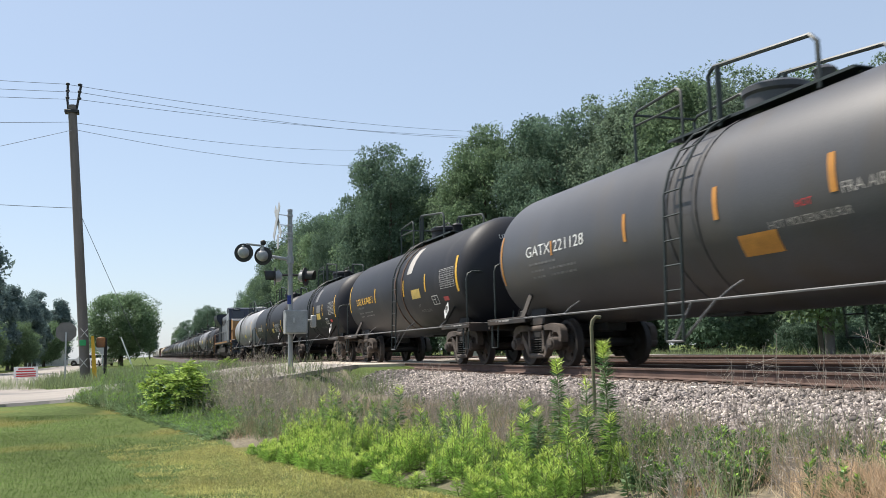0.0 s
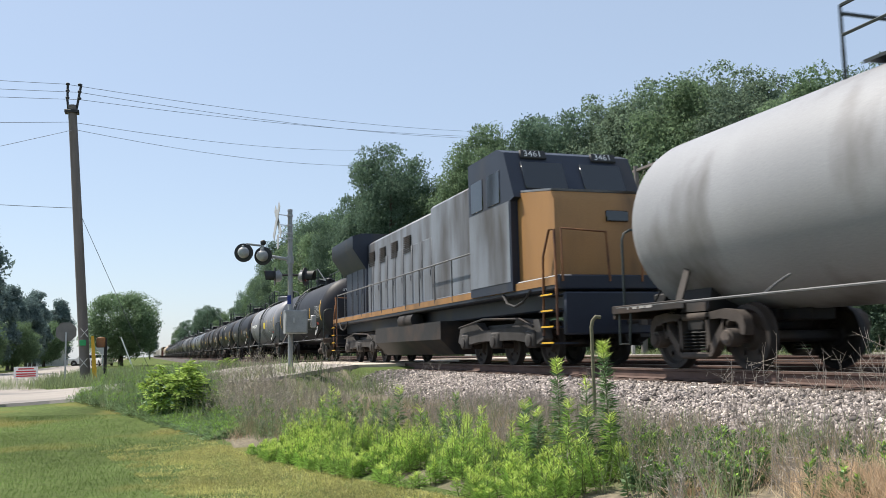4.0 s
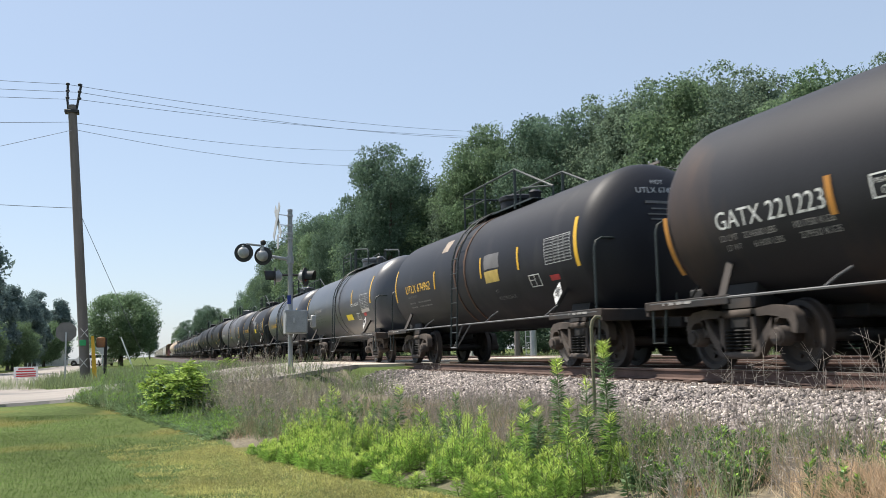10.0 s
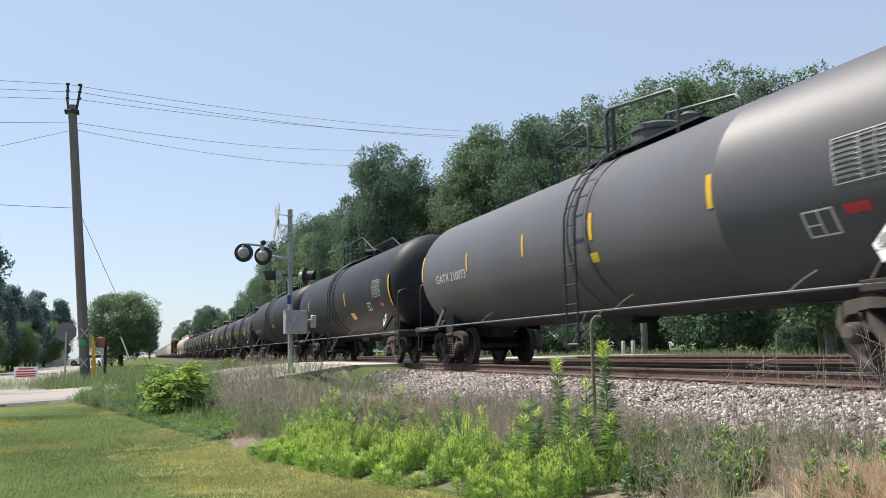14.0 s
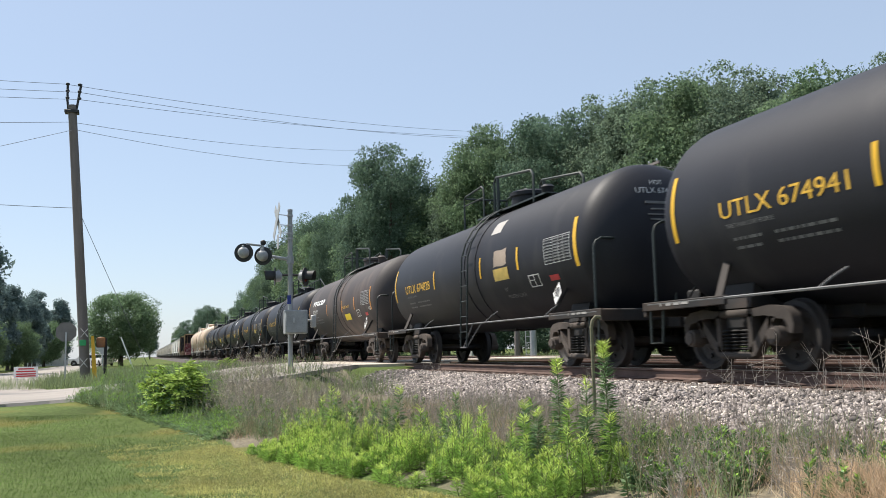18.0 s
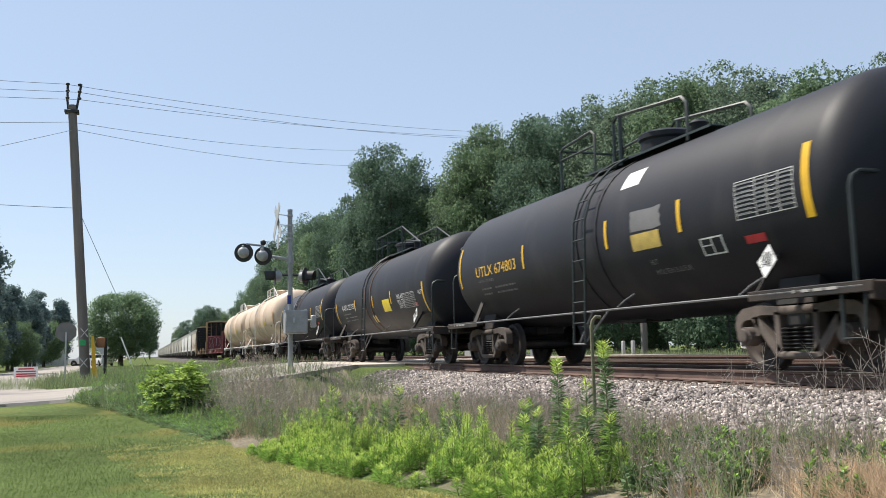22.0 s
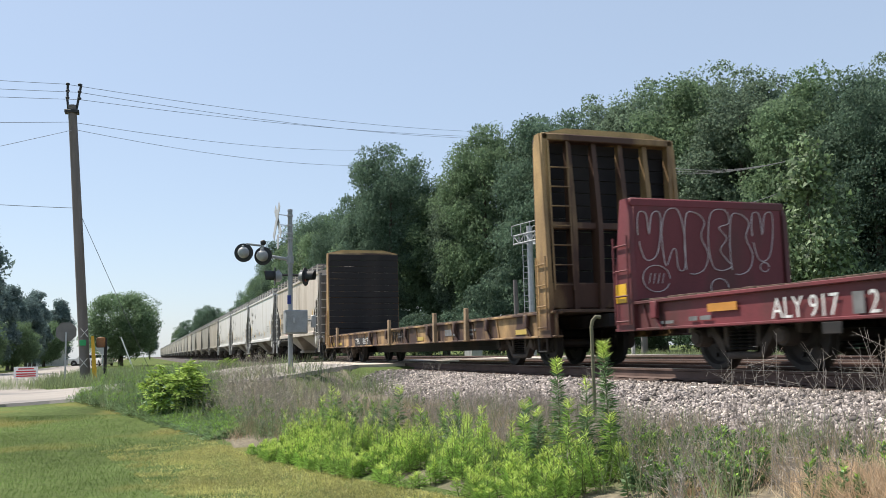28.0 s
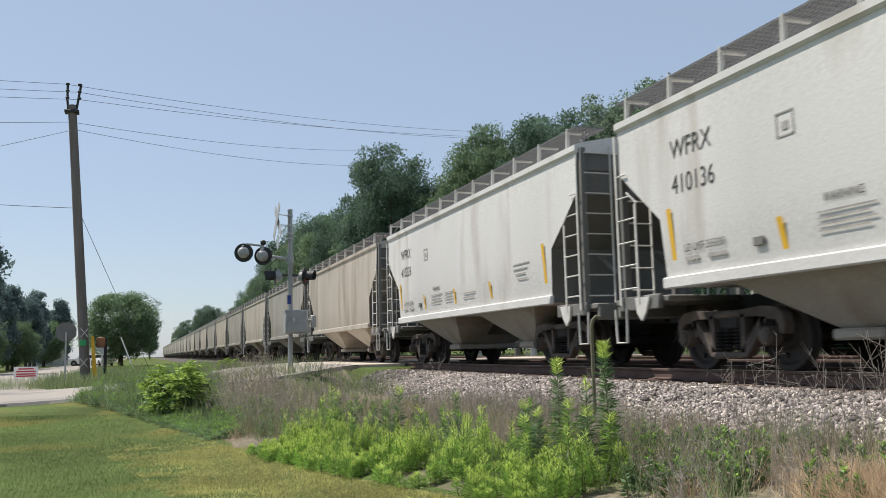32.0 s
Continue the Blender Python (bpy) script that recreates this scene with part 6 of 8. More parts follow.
def make_train():
    ut_car(266.65, "674951", 0.6)
    ga_car(251.8, "221128", spot=(-4.71, -3.5, 0.21, 2.44), stripes=((-6.0, -22, 20, 0.07), (-3.56, -6, 5, 0.06), (-0.89, -9, 9, 0.09), (1.49, -9, 9, 0.10), (3.63, -9, 9, 0.11), (5.9, -30, 5, 0.12)), stripe_ink=ORANGE,
           words=(("FRA AIR", 3.75, -10.5, 0.13, INK_FADED), ("HOT MOLTEN SULFUR", 2.46, -20, 0.10, INK_FADED, 1.36), ("HOT", 3.0, -12, 0.09, INK_RED)), decals=((ORANGE, 1.82, 2.56, -32, -20),), paint=DUSTY, panel=(4.6, 5.7, 8, -12), label="dusty grey-black tank car with white stencils")
    ut_car(236.94, "674851", 0.69, patches=((PATCH_PALE, 1.5, 2.0, 14, 50),), primer=False, rusty=True)
    ut_car(222.14, "674951", 0.55, patches=((PATCH_GREY, 1.5, 2.05, 16, 42),))
    ga_car(207.3, "221132")
    tank_car("light grey tank car with yellow decals", 192.5, paint=GREY, mark="", stripes=((2.74, -6, 12, 0.08), (5.65, -18, 22, 0.12)), decals=((LEMON, 1.25, 1.9, -26, -16),), rails=HANDRAIL_DARK, words=(("HOT", 3.2, -10, 0.1, INK_WHITE),), panel=False, ladder_x=-0.7)
    locomotive(173.4)
    ut_car(154.24, "675215", patches=((PATCH_GREY, -2.05, -1.3, 22, 44),))
    c = tank_car("stone-grey tank car with a white block logo", 139.6, paint=STONE_GREY, stripes=((-6.0, -8, 16, 0.07), (-0.4, -12, 11, 0.07), (2.5, -7, 10, 0.10), (5.7, -18, 18, 0.12)), decals=((LEMON, 1.05, 1.80, -11, 5),),
                 patches=((PATCH_PALE, -2.15, -1.75, 20, 32),), panel=(4.1, 5.2, 6, -14), ladder_x=0.35, rails=HANDRAIL_DARK)
    block_logo(c, -5.06, -3, 5, 1.44, 2.26)
    tank_bars([(-5.0, -3.45, -13, 6)], 1.44, 2.26, INK_GREY, "small_print", c, "worn car number")
    tank_bars(lines(1.05, 1.75, -15, 3), 1.44, 2.26, INK_DARK, "small_print", c, "dark print below the decal")
    ga_car(125.1, "7936", spot=(-4.64, -15, 0.24, 1.80), stripes=((-5.6, -31, 3, 0.10), (-2.72, -14, 3, 0.09), (-0.72, -14, 3, 0.10), (1.78, -14, 3, 0.10), (5.25, -27, 5, 0.12)), label="black tank car with white stencils and a scuffed grey patch", patches=((PATCH_GREY, 3.3, 4.8, -10, -2),), panel=False, decals=())
    ut_car(110.5, "675154", -0.62, LEMON, patches=((PATCH_PALE, -2.06, -1.31, 22, 40),))
    ga_car(95.5, "221223", spot=(-5.04, -15, 0.24, 2.0), stripes=((-6.2, -37, -1, 0.10), (-2.95, -19, -1, 0.10), (5.75, -30, -2, 0.10)), stripe_ink=ORANGE, label="black tank car with rust-streaked straps and white patched lettering", paint=BLACK_RUSTY,
           decals=((FADED_YELLOW, 1.45, 2.1, -17, -6),), patches=((PATCH_PALE, 3.9, 4.85, -24, 4), (PATCH_PALE, 4.3, 4.75, 11, 22), (PATCH_GREY, 2.2, 2.75, -14, -4)), rusty=True, ladder_x=0.95, panel=False,
           weights=(((0.0, "LD LMT", 0.36), (0.48, "224600 LBS", 0.62), (1.42, "101750 KGS", 0.66)), ((0.08, "LT WT", 0.3), (0.62, "61600 LBS", 0.55), (1.46, "27950 KGS", 0.66))),
           words=(("HOT", 1.5, -1, 0.12, INK_YELLOW), ("MOLTEN SULFUR", 1.5, -5.5, 0.10, INK_YELLOW), ("FRA AIR", 2.9, -16, 0.11, INK_WHITE)))
    tank_bars([(-2.36, -1.98, -6, 0.8), (-2.36, -1.98, -16, 0.8), (-2.36, -2.33, -16, 10.6), (-2.01, -1.98, -16, 10.6)], 1.44, 2.26, INK_WHITE, "stencil_box", CAR_LIST[-1][0], "outlined plate stencil")
    tank_text("PLATE", -2.28, -9.5, 0.055, 1.44, 2.26, INK_WHITE, "lettering", CAR_LIST[-1][0], "stencilled lettering", 0.22)
    tank_text("C", -2.22, -14.5, 0.09, 1.44, 2.26, INK_WHITE, "lettering", CAR_LIST[-1][0], "stencilled lettering")
    ut_car(80.5, "674962", -0.2, rusty=True, patches=((PATCH_TAN, -1.95, -1.45, 27, 42),), label="black tank car with a rust-streaked strap and tan patch")
    tank_car("grey tank car with darker weathered flanks", 65.3, paint=CHARCOAL, mark=("PROX 61041", -4.3, -5.5, 0.17, 1.5), mark_ink=INK_FADED, stripes=((-6.3, -10, 28, 0.12), (3.1, -4, 16, 0.10), (5.95, -9, 29, 0.13)), stripe_ink=YELLOW, decals=((LEMON, 1.9, 2.9, -28, -19),),
             words=(("MOLTEN SULFUR", 2.95, -8, 0.10, INK_WHITE, 1.2),), ladder_x=0.5, panel=(4.45, 5.6, 6, -14), patches=((PATCH_PALE, 4.45, 5.6, -20, -15),))
    tank_car("dark grey tank car with yellow stencils", 50.5, length=13.6, tank=6.05, paint=CHARCOAL, mark=("UTLX 646089", -4.17, -14.5, 0.23, 2.3), stripes=((-5.1, -18, 18, 0.09), (-1.77, -12, 7, 0.08), (0.34, -12, 8, 0.08), (3.22, -12, 8, 0.09), (5.17, -18, 18, 0.12)), decals=((LEMON, 1.25, 2.15, -22, -12),),
             words=(("HOT", 2.45, -0.5, 0.11, INK_WHITE), ("MOLTEN SULFUR", 2.15, -6, 0.10, INK_YELLOW, 0.98)), ladder_x=-0.6, panel=(3.5, 4.7, 2, -16))
    ut_car(36.29, "674982", -0.4, LEMON, primer=False, patches=((PATCH_GREY, 0.05, 1.15, 12, 55), (PATCH_GREY, 1.05, 2.25, 3, 14), (PATCH_GREY, 1.28, 1.6, -6, 3), (PATCH_TAN, -1.5, -0.75, 22, 34)), rusty=True, label="black tank car with grey primer patches round its ladder")
    tank_car("long charcoal-grey tank car with amber reflectors", 18.95, length=19.5, tank=9.0, r=1.50, zc=2.40, paint=MID_GREY, mark=("GATX 210073", -7.15, -12, 0.21, 2.2), mark_ink=INK_WHITE, ladder_x=0.75,
             stripes=((-8.3, -6, 20, 0.10), (-4.82, -7, 10, 0.09), (-1.56, -7, 10, 0.09), (1.30, -8, 10, 0.11), (4.66, -8, 10, 0.12), (8.2, -26, 10, 0.12)), decals=((LEMON, 1.13, 1.42, -23, -16.5),), placard=True, seams=(4.75,), panel=(6.9, 8.0, 8, -12), box=(6.26, -21, -33))
    tank_car("long black tank car with a white data panel", -1.05, length=19.4, tank=9.0, r=1.56, zc=2.50, stripes=((-5.7, -8, 8, 0.10), (-1.4, -6, 12, 0.1), (1.9, -14, 4, 0.10), (8.3, -26, 10, 0.12)), decals=((FADED_YELLOW, 2.35, 2.95, -36, -26),), panel=(6.2, 7.2, 8, -12))
    c = tank_car("long black tank car with tall white stencils", -20.9, length=19.4, tank=9.0, r=1.53, zc=2.55, mark=("SHQX 70369", -7.86, -30, 0.26, 2.46), mark_ink=INK_WHITE,
                 stripes=((-8.32, -25, 11, 0.10), (-5.42, -18, -1, 0.12), (1.5, -8, 10, 0.12), (6.0, -8, 10, 0.12)), decals=((ORANGE, 1.0, 1.7, -24, -16),), stripe_ink=ORANGE)
    tank_bars([(-5.06, -4.7, -20, 0.8), (-5.06, -4.7, -29, 0.8), (-5.06, -5.03, -29, 9), (-4.73, -4.7, -29, 9.6)], 1.53, 2.55, INK_WHITE, "stencil_box", c, "outlined plate stencil")
    tank_text("PLATE", -4.99, -23.5, 0.05, 1.53, 2.55, INK_WHITE, "lettering", c, "stencilled lettering", 0.22)
    tank_text("C", -4.93, -28, 0.08, 1.53, 2.55, INK_WHITE, "lettering", c, "stencilled lettering")
    ut_car(-38.4, "674941", 0.4, patches=((PATCH_PALE, 1.4, 1.85, 30, 44),))
    ut_car(-53.35, "674828", 0.5, patches=((PATCH_PALE, 1.55, 2.1, 28, 42), (PATCH_TAN, 2.05, 2.75, -4, 10)), primer=False)
    c = tank_car("dusty brown tank car with a white block logo", -68.3, paint=BROWN, mark=("PROX 61091", -4.98, -6.5, 0.19, 1.15), mark_ink=INK_WHITE, stripes=((-5.85, -14, 20, 0.08), (-1.85, -13, 5, 0.08), (1.13, -13, 5, 0.09), (3.26, -13, 5, 0.10), (5.7, -18, 14, 0.12)), stripe_ink=ORANGE, decals=((LEMON, 1.45, 2.38, -27, -17),),
                 panel=(4.35, 5.48, 10, -9), words=(("MOLTEN SULFUR", 1.3, -8, 0.09, INK_YELLOW, 1.1), ("HOT", 5.35, -18, 0.12, INK_WHITE)), ladder_x=0.5)
    block_logo(c, -4.95, 8, 16, 1.44, 2.26)
    ut_car(-83.39, "675170", -0.5, decals=((LEMON, 1.48, 2.33, -3, 10),), primer=False, patches=((PATCH_GREY, -1.95, -1.25, 18, 36),))
    ut_car(-98.35, "674807", 0.75, patches=((PATCH_GREY, 1.62, 2.25, 18, 40),))
    ut_car(-113.17, "674803", 0.5, patches=((SIGN_WHITE, 1.50, 2.05, 28, 42),))
    ga_car(-128.03, "221151", rusty=True, stripes=((-5.72, -31, 1, 0.09), (-2.50, -16, 0, 0.10), (0.10, -16, 0, 0.10), (2.40, -16, 0, 0.10), (5.78, -34, 1, 0.12)), ladder_x=-0.55, spot=(-4.64, -12, 0.2, 2.02), label="black tank car with rust-brown straps and white stencils",
           decals=((LEMON, 1.36, 2.2, -25, -9), (FADED_YELLOW, -0.38, 0.06, -38, -27)), panel=(3.75, 4.95, -7, -25))
    ut_car(-142.97, "675133", -0.5, LEMON, patches=((PATCH_GREY, -2.08, -1.32, 23, 44),), rusty=True, label="black tank car with brown-stained straps and yellow stencils")
    CS = ((-7.9, -18, 7, 0.10), (-4.45, -18, 0.5, 0.09), (-1.45, -18, 0.5, 0.10), (1.74, -18.5, 0.5, 0.12), (4.5, -18.5, 0.5, 0.14), (7.7, -24, 8, 0.12))
    for at, mark in ((-159.55, "UTLX 674583"), (-177.8, "")):
        tank_car("long cream tank car with brown-streaked ends", at, length=18.1, tank=8.35, r=1.54, zc=2.69, paint=CREAM, mark=(mark, -7.0, -23.5, 0.24, 2.42) if mark else "", mark_ink=INK_DARK, stripes=CS, stripe_ink=ORANGE,
                 decals=((FADED_YELLOW, 3.37, 4.25, -19.5, -9.5),), rails=RAIL_WHITE, side=RAIL_WHITE, seams=(-4.8, -1.2, 3.2), ladder_x=0.2, panel=False)
    red_flat(-198.8)
    yellow_flat(-222.86)
    hopper("tan covered hopper car with pink spray scrawl", -241.35, HOPPER_TAN, ("TILX", "34163"), spray=True)
    hopper("pale grey covered hopper car with white ladders", -255.6, HOPPER_WHITE, ("WFRX", "410249"))
    hopper("pale grey covered hopper car with white ladders", -269.6, HOPPER_WHITE, ("WFRX", "410136"))
    hopper("pale grey covered hopper car with white ladders", -283.65, HOPPER_WHITE, ("WFRX", "410226"))
    at = -297.7
    for i in range(26):
        hopper("weathered covered hopper car", at, (HOPPER_DUSTY, HOPPER_GREY)[i % 2], detail=1, bays=2)
        at -= 14.1


make_train()


# ------------------------------------------------------------------ plants
def on_ground(x, y):
    return np.array([ground_z(a, b) for a, b in zip(x, y)])


def trunk_mesh(name, height, radius, lean, limbs, spread, start):
    s = Shape()
    k = 6
    pts = [(lean * height * 0.1 * math.sin(1.7 * i / k), lean * height * 0.08 * (1 - math.cos(1.9 * i / k)), height * i / k) for i in range(k + 1)]
    s.rod(pts, [radius * (1.35 if i == 0 else 1) * (1 - 0.80 * i / k) for i in range(k + 1)], 9)
    ends = []
    for j in range(limbs):
        t = start + (0.95 - start) * j / max(1, limbs - 1)
        i = min(int(t * k), k - 1)
        p = Vector(pts[i]).lerp(Vector(pts[i + 1]), t * k - i)
        a = j * 2.4 + RNG.uniform(-0.4, 0.4)
        ln = spread * RNG.uniform(0.55, 0.95) * (1.1 - 0.6 * t)
        q = p + Vector((math.cos(a), math.sin(a), 0.55)) * ln * 0.5
        e = p + Vector((math.cos(a), math.sin(a), 0.75)) * ln
        r = radius * (1 - 0.75 * t) * 0.5
        s.rod([p, q, e], [r, r * 0.65, r * 0.2], 6)
        ends.append(e)
    return s.mesh(name, BARK), ends


def crown_arrays(height, width, low, clumps, leaves, leaf, squash=1.0, top_bias=0.0, shape_pow=1.0, lump=0.19):
    """Leaf clumps over an uneven envelope."""
    zc, hz = (low + 1) / 2 * height, (1 - low) / 2 * height
    u = unit(RNG.normal(size=(clumps, 3)))
    rad = RNG.uniform(0.35, 1.0, clumps) ** 0.45 * RNG.uniform(0.80, 1.0, clumps)
    z = u[:, 2] * rad
    taper = np.clip(1 - top_bias * (z + 1) / 2, 0.12, 1)
    c = np.stack([u[:, 0] * rad * width / 2 * taper, u[:, 1] * rad * width / 2 * taper, zc + z * hz], 1)
    r = width * lump * RNG.uniform(0.65, 1.3, clumps)
    n = leaves
    d = unit(RNG.normal(size=(clumps * n, 3)) + np.array([0, 0, 0.25]))
    cr = np.repeat(r, n)[:, None]
    dent = 1 + 0.22 * np.sin(d @ np.array([5.0, 3.1, 2.2]) + np.repeat(RNG.random(clumps) * 6.3, n))[:, None]
    pos = np.repeat(c, n, 0) + d * cr * dent * (0.62 + 0.38 * RNG.random((clumps * n, 1))) * np.array([1, 1, 0.78])
    way = RNG.normal(size=(clumps * n, 3)) + d * 0.35 + np.array([0, 0, -0.35])
    size = leaf * RNG.uniform(0.55, 1.35, clumps * n)
    return tri_leaves(pos, way, size, size * 0.8, d + RNG.normal(size=(clumps * n, 3)) * 0.45)


def tree_kind(name, label, category, height, width, low, clumps, leaves, leaf, material, radius, top_bias=0.0, limbs=7, trunk_part=0.82, lump=0.19, start=0.28):
    t = tagged(new(name), label, category)
    tm, _ = trunk_mesh("trunk", height * trunk_part, radius, RNG.uniform(-0.4, 0.4), limbs, width * 0.42, start)
    part("trunk", tm, t)
    v, f = crown_arrays(height, width, low, clumps, leaves, leaf, top_bias=top_bias, lump=lump)
    part("crown", soup("crown", v, f, material), t)
    return t


def plant(kind, x, y, scale, turn, tall=1.0, sink=0.15):
    z = ground_z(x, y) - sink
    return copy_thing(kind, pose(x, y, z, 0, 0, turn) @ Matrix.Diagonal((scale, scale, scale * tall, 1)))


def make_trees():
    oak = tree_kind("oak_tree", "tall dark-green oak with an uneven leafy crown", "tree", 22, 13, 0.10, 210, 290, 0.225, LEAF_A, 0.40, lump=0.105)
    ash = tree_kind("ash_tree", "tall airy grey-green broadleaf tree", "tree", 21, 10, 0.12, 200, 250, 0.195, LEAF_C, 0.30, top_bias=0.35, lump=0.105)
    elm = tree_kind("elm_tree", "tall mid-green broadleaf tree with a domed crown", "tree", 20, 11, 0.10, 200, 270, 0.21, LEAF_B, 0.34, top_bias=0.15, lump=0.105)
    spire = tree_kind("cherry_tree", "slender pointed dark-green woodland tree", "tree", 22, 7.5, 0.12, 170, 240, 0.19, LEAF_A, 0.26, top_bias=0.6, lump=0.12)
    thicket = tree_kind("thicket_shrub", "dense green understorey shrub at the wood's edge", "shrub", 6.0, 7.0, 0.0, 90, 170, 0.21, LEAF_A, 0.10, limbs=5, trunk_part=0.6, lump=0.13)
    kinds = [oak, ash, elm, spire, thicket]
    rows = [  # x, y, height, kind, width factor
        (-238, 24, 14.5, 2, 0.9), (-212, 24, 16, 0, 0.9), (-193, 24, 17.5, 2, 0.9), (-177, 24, 18.5, 0, 0.85), (-163, 24, 19.5, 2, 0.9), (-152, 24, 20.5, 0, 0.85), (-142, 24.2, 21, 2, 0.9), (-132, 24.5, 21, 0, 0.8), (-124, 25, 19.5, 2, 0.9), (-116, 25.5, 19.5, 0, 0.8), (-108, 27, 19, 2, 0.9), (-104, 29.2, 23.6, 0, 0.92), (-97, 26.6, 23.4, 0, 0.86), (-93, 32, 19, 2, 1.0), (-97, 36, 22, 3, 1.1),
        (-89, 33, 20, 1, 1.0), (-88, 36, 24.5, 1, 1.0), (-84, 34, 23, 2, 0.9), (-84, 40, 25, 3, 1.0), (-80, 37, 24.0, 3, 1.0), (-77, 39, 22.5, 3, 1.1), (-74, 37, 22.0, 0, 0.9), (-74, 43, 25, 1, 1.0), (-69, 40, 22.0, 1, 1.1),
        (-68, 44, 23.5, 2, 0.9), (-64, 40, 22.5, 1, 1.0), (-62, 45, 24, 1, 1.1), (-58, 41, 21.5, 2, 1.0), (-55, 44, 22.8, 1, 1.0), (-52, 41, 20.0, 1, 1.1), (-49, 44, 21.5, 1, 1.0), (-46, 42, 20.0, 2, 1.0), (-43, 45, 20.5, 1, 0.8),
        (-41, 42, 18, 0, 0.9), (-37, 45, 17, 0, 1.0), (-33, 43, 16.5, 2, 1.1), (-28, 42, 16.0, 0, 1.1), (-22, 44, 17, 2, 1.0), (-15, 43, 18, 0, 1.0), (-7, 45, 18, 2, 1.0),
        (-70, 50, 22, 0, 1.1), (-56, 52, 21, 0, 1.2), (-42, 53, 17, 2, 1.2), (-30, 52, 15, 0, 1.2), (-90, 46, 22, 0, 1.1), (-112, 36, 16, 0, 1.1), (-130, 32, 13, 0, 1.1)]
    for i, (x, y, h, k, w) in enumerate(rows):
        base = (22, 21, 20, 22, 6)[k]
        h *= 0.98 if x > -50 else 1.05 if x > -60 else 1.09
        s = h / base * w
        plant(kinds[k], x, y, s, 47 * i, 1 / w)
    edge = [(-118, 22), (-108, 23), (-99, 24), (-92, 26), (-86, 28), (-80, 30), (-74, 31), (-68, 32.5), (-63, 33.5), (-58, 34), (-53, 34.5), (-48, 35), (-43.5, 35.5), (-40, 36), (-30.0, 37.5), (-29, 36), (-25, 36), (-20, 36), (-14, 36),
            (-71, 27.5), (-60, 37), (-50, 38), (-40, 39), (-84, 25.5), (-97, 21.5)]
    for i, (x, y) in enumerate(edge):
        y += 3.5 if x > -55 else 0
        plant(thicket, x, y, (0.62, 0.9, 1.15, 0.75)[i % 4], 61 * i, (1.2, 0.85, 1.0)[i % 3])
    for x, y, s in ((-21.6, 26.5, 0.30), (-25.5, 29.0, 0.32), (-17, 27, 0.34), (-30.2, 26.2, 0.30), (-30.6, 27.2, 0.34), (-29.8, 28.0, 0.36), (-27, 26, 0.2), (-19, 25.5, 0.22)):
        plant(thicket, x, y, s, 90 * s, 1.0)
    # far groups along the line
    for i, (x, y, h) in enumerate(((-205, 17, 11), (-214, 14, 12.5), (-222, 18, 12.5), (-236, 15, 13), (-190, 18, 10), (-260, 17, 13), (-176, 19, 10), (-163, 21, 10.5), (-150, 22, 10.5), (-140, 23, 10), (-300, 19, 14), (-340, 15, 14), (-400, 14, 15),
                                   (-155, 30, 12), (-185, 26, 12), (-420, 2, 13), (-460, -8, 14), (-380, -14, 13))):
        plant(kinds[(2, 0)[i % 2]], x, y, h / 21, 53 * i)
    ivy = tree_kind("young_tree", "young pale-green tree climbing round a pole", "tree", 8.6, 3.8, 0.05, 60, 150, 0.20, mat("pale_green_leaves", (0.15, 0.215, 0.105), 0.6, var=0.25, s1=0.4, s2=3, bump=0, island=0.5, translucent=0.3), 0.10, top_bias=0.65, lump=0.2)
    ivy.matrix_basis = pose(-27.2, 24.6, ground_z(-27.2, 24.6) - 0.1)
    plant(ivy, -127, 22.3, 1.9, 30, 1.05)
    maple = tree_kind("maple_tree", "rounded dense green maple beside the line", "tree", 10.6, 10.6, 0.04, 200, 210, 0.23, LEAF_B, 0.30, lump=0.11)
    maple.matrix_basis = pose(-130, -3.2, 0.3)
    pine = tree_kind("pine_tree", "dark blue-green pine with layered boughs", "tree", 15, 8, 0.08, 120, 160, 0.33, LEAF_PINE, 0.26, top_bias=0.6, lump=0.12)
    pine.matrix_basis = pose(-78, -13.6, 0.25)
    for i, (x, y, s) in enumerate(((-86, -14.2, 0.58), (-93, -16.5, 0.72), (-98, -14.0, 0.60), (-104, -13.5, 0.62), (-112, -15, 0.70), (-120, -13.6, 0.60), (-84, -18.5, 0.8), (-128, -15, 0.68), (-142, -15.5, 0.8), (-152, -15.2, 0.82), (-163, -14.0, 0.8), (-110, -18, 0.85))):
        plant(pine if i % 3 else maple, x, y, s * (1.0 if i % 3 else 0.85), 71 * i)
    # the kinds stand in the wood themselves
    for k, (x, y) in zip(kinds, ((-79, 46), (-65, 49), (-48, 49), (-93, 41), (-45, 33))):
        k.matrix_basis = pose(x, y, ground_z(x, y) - 0.15)


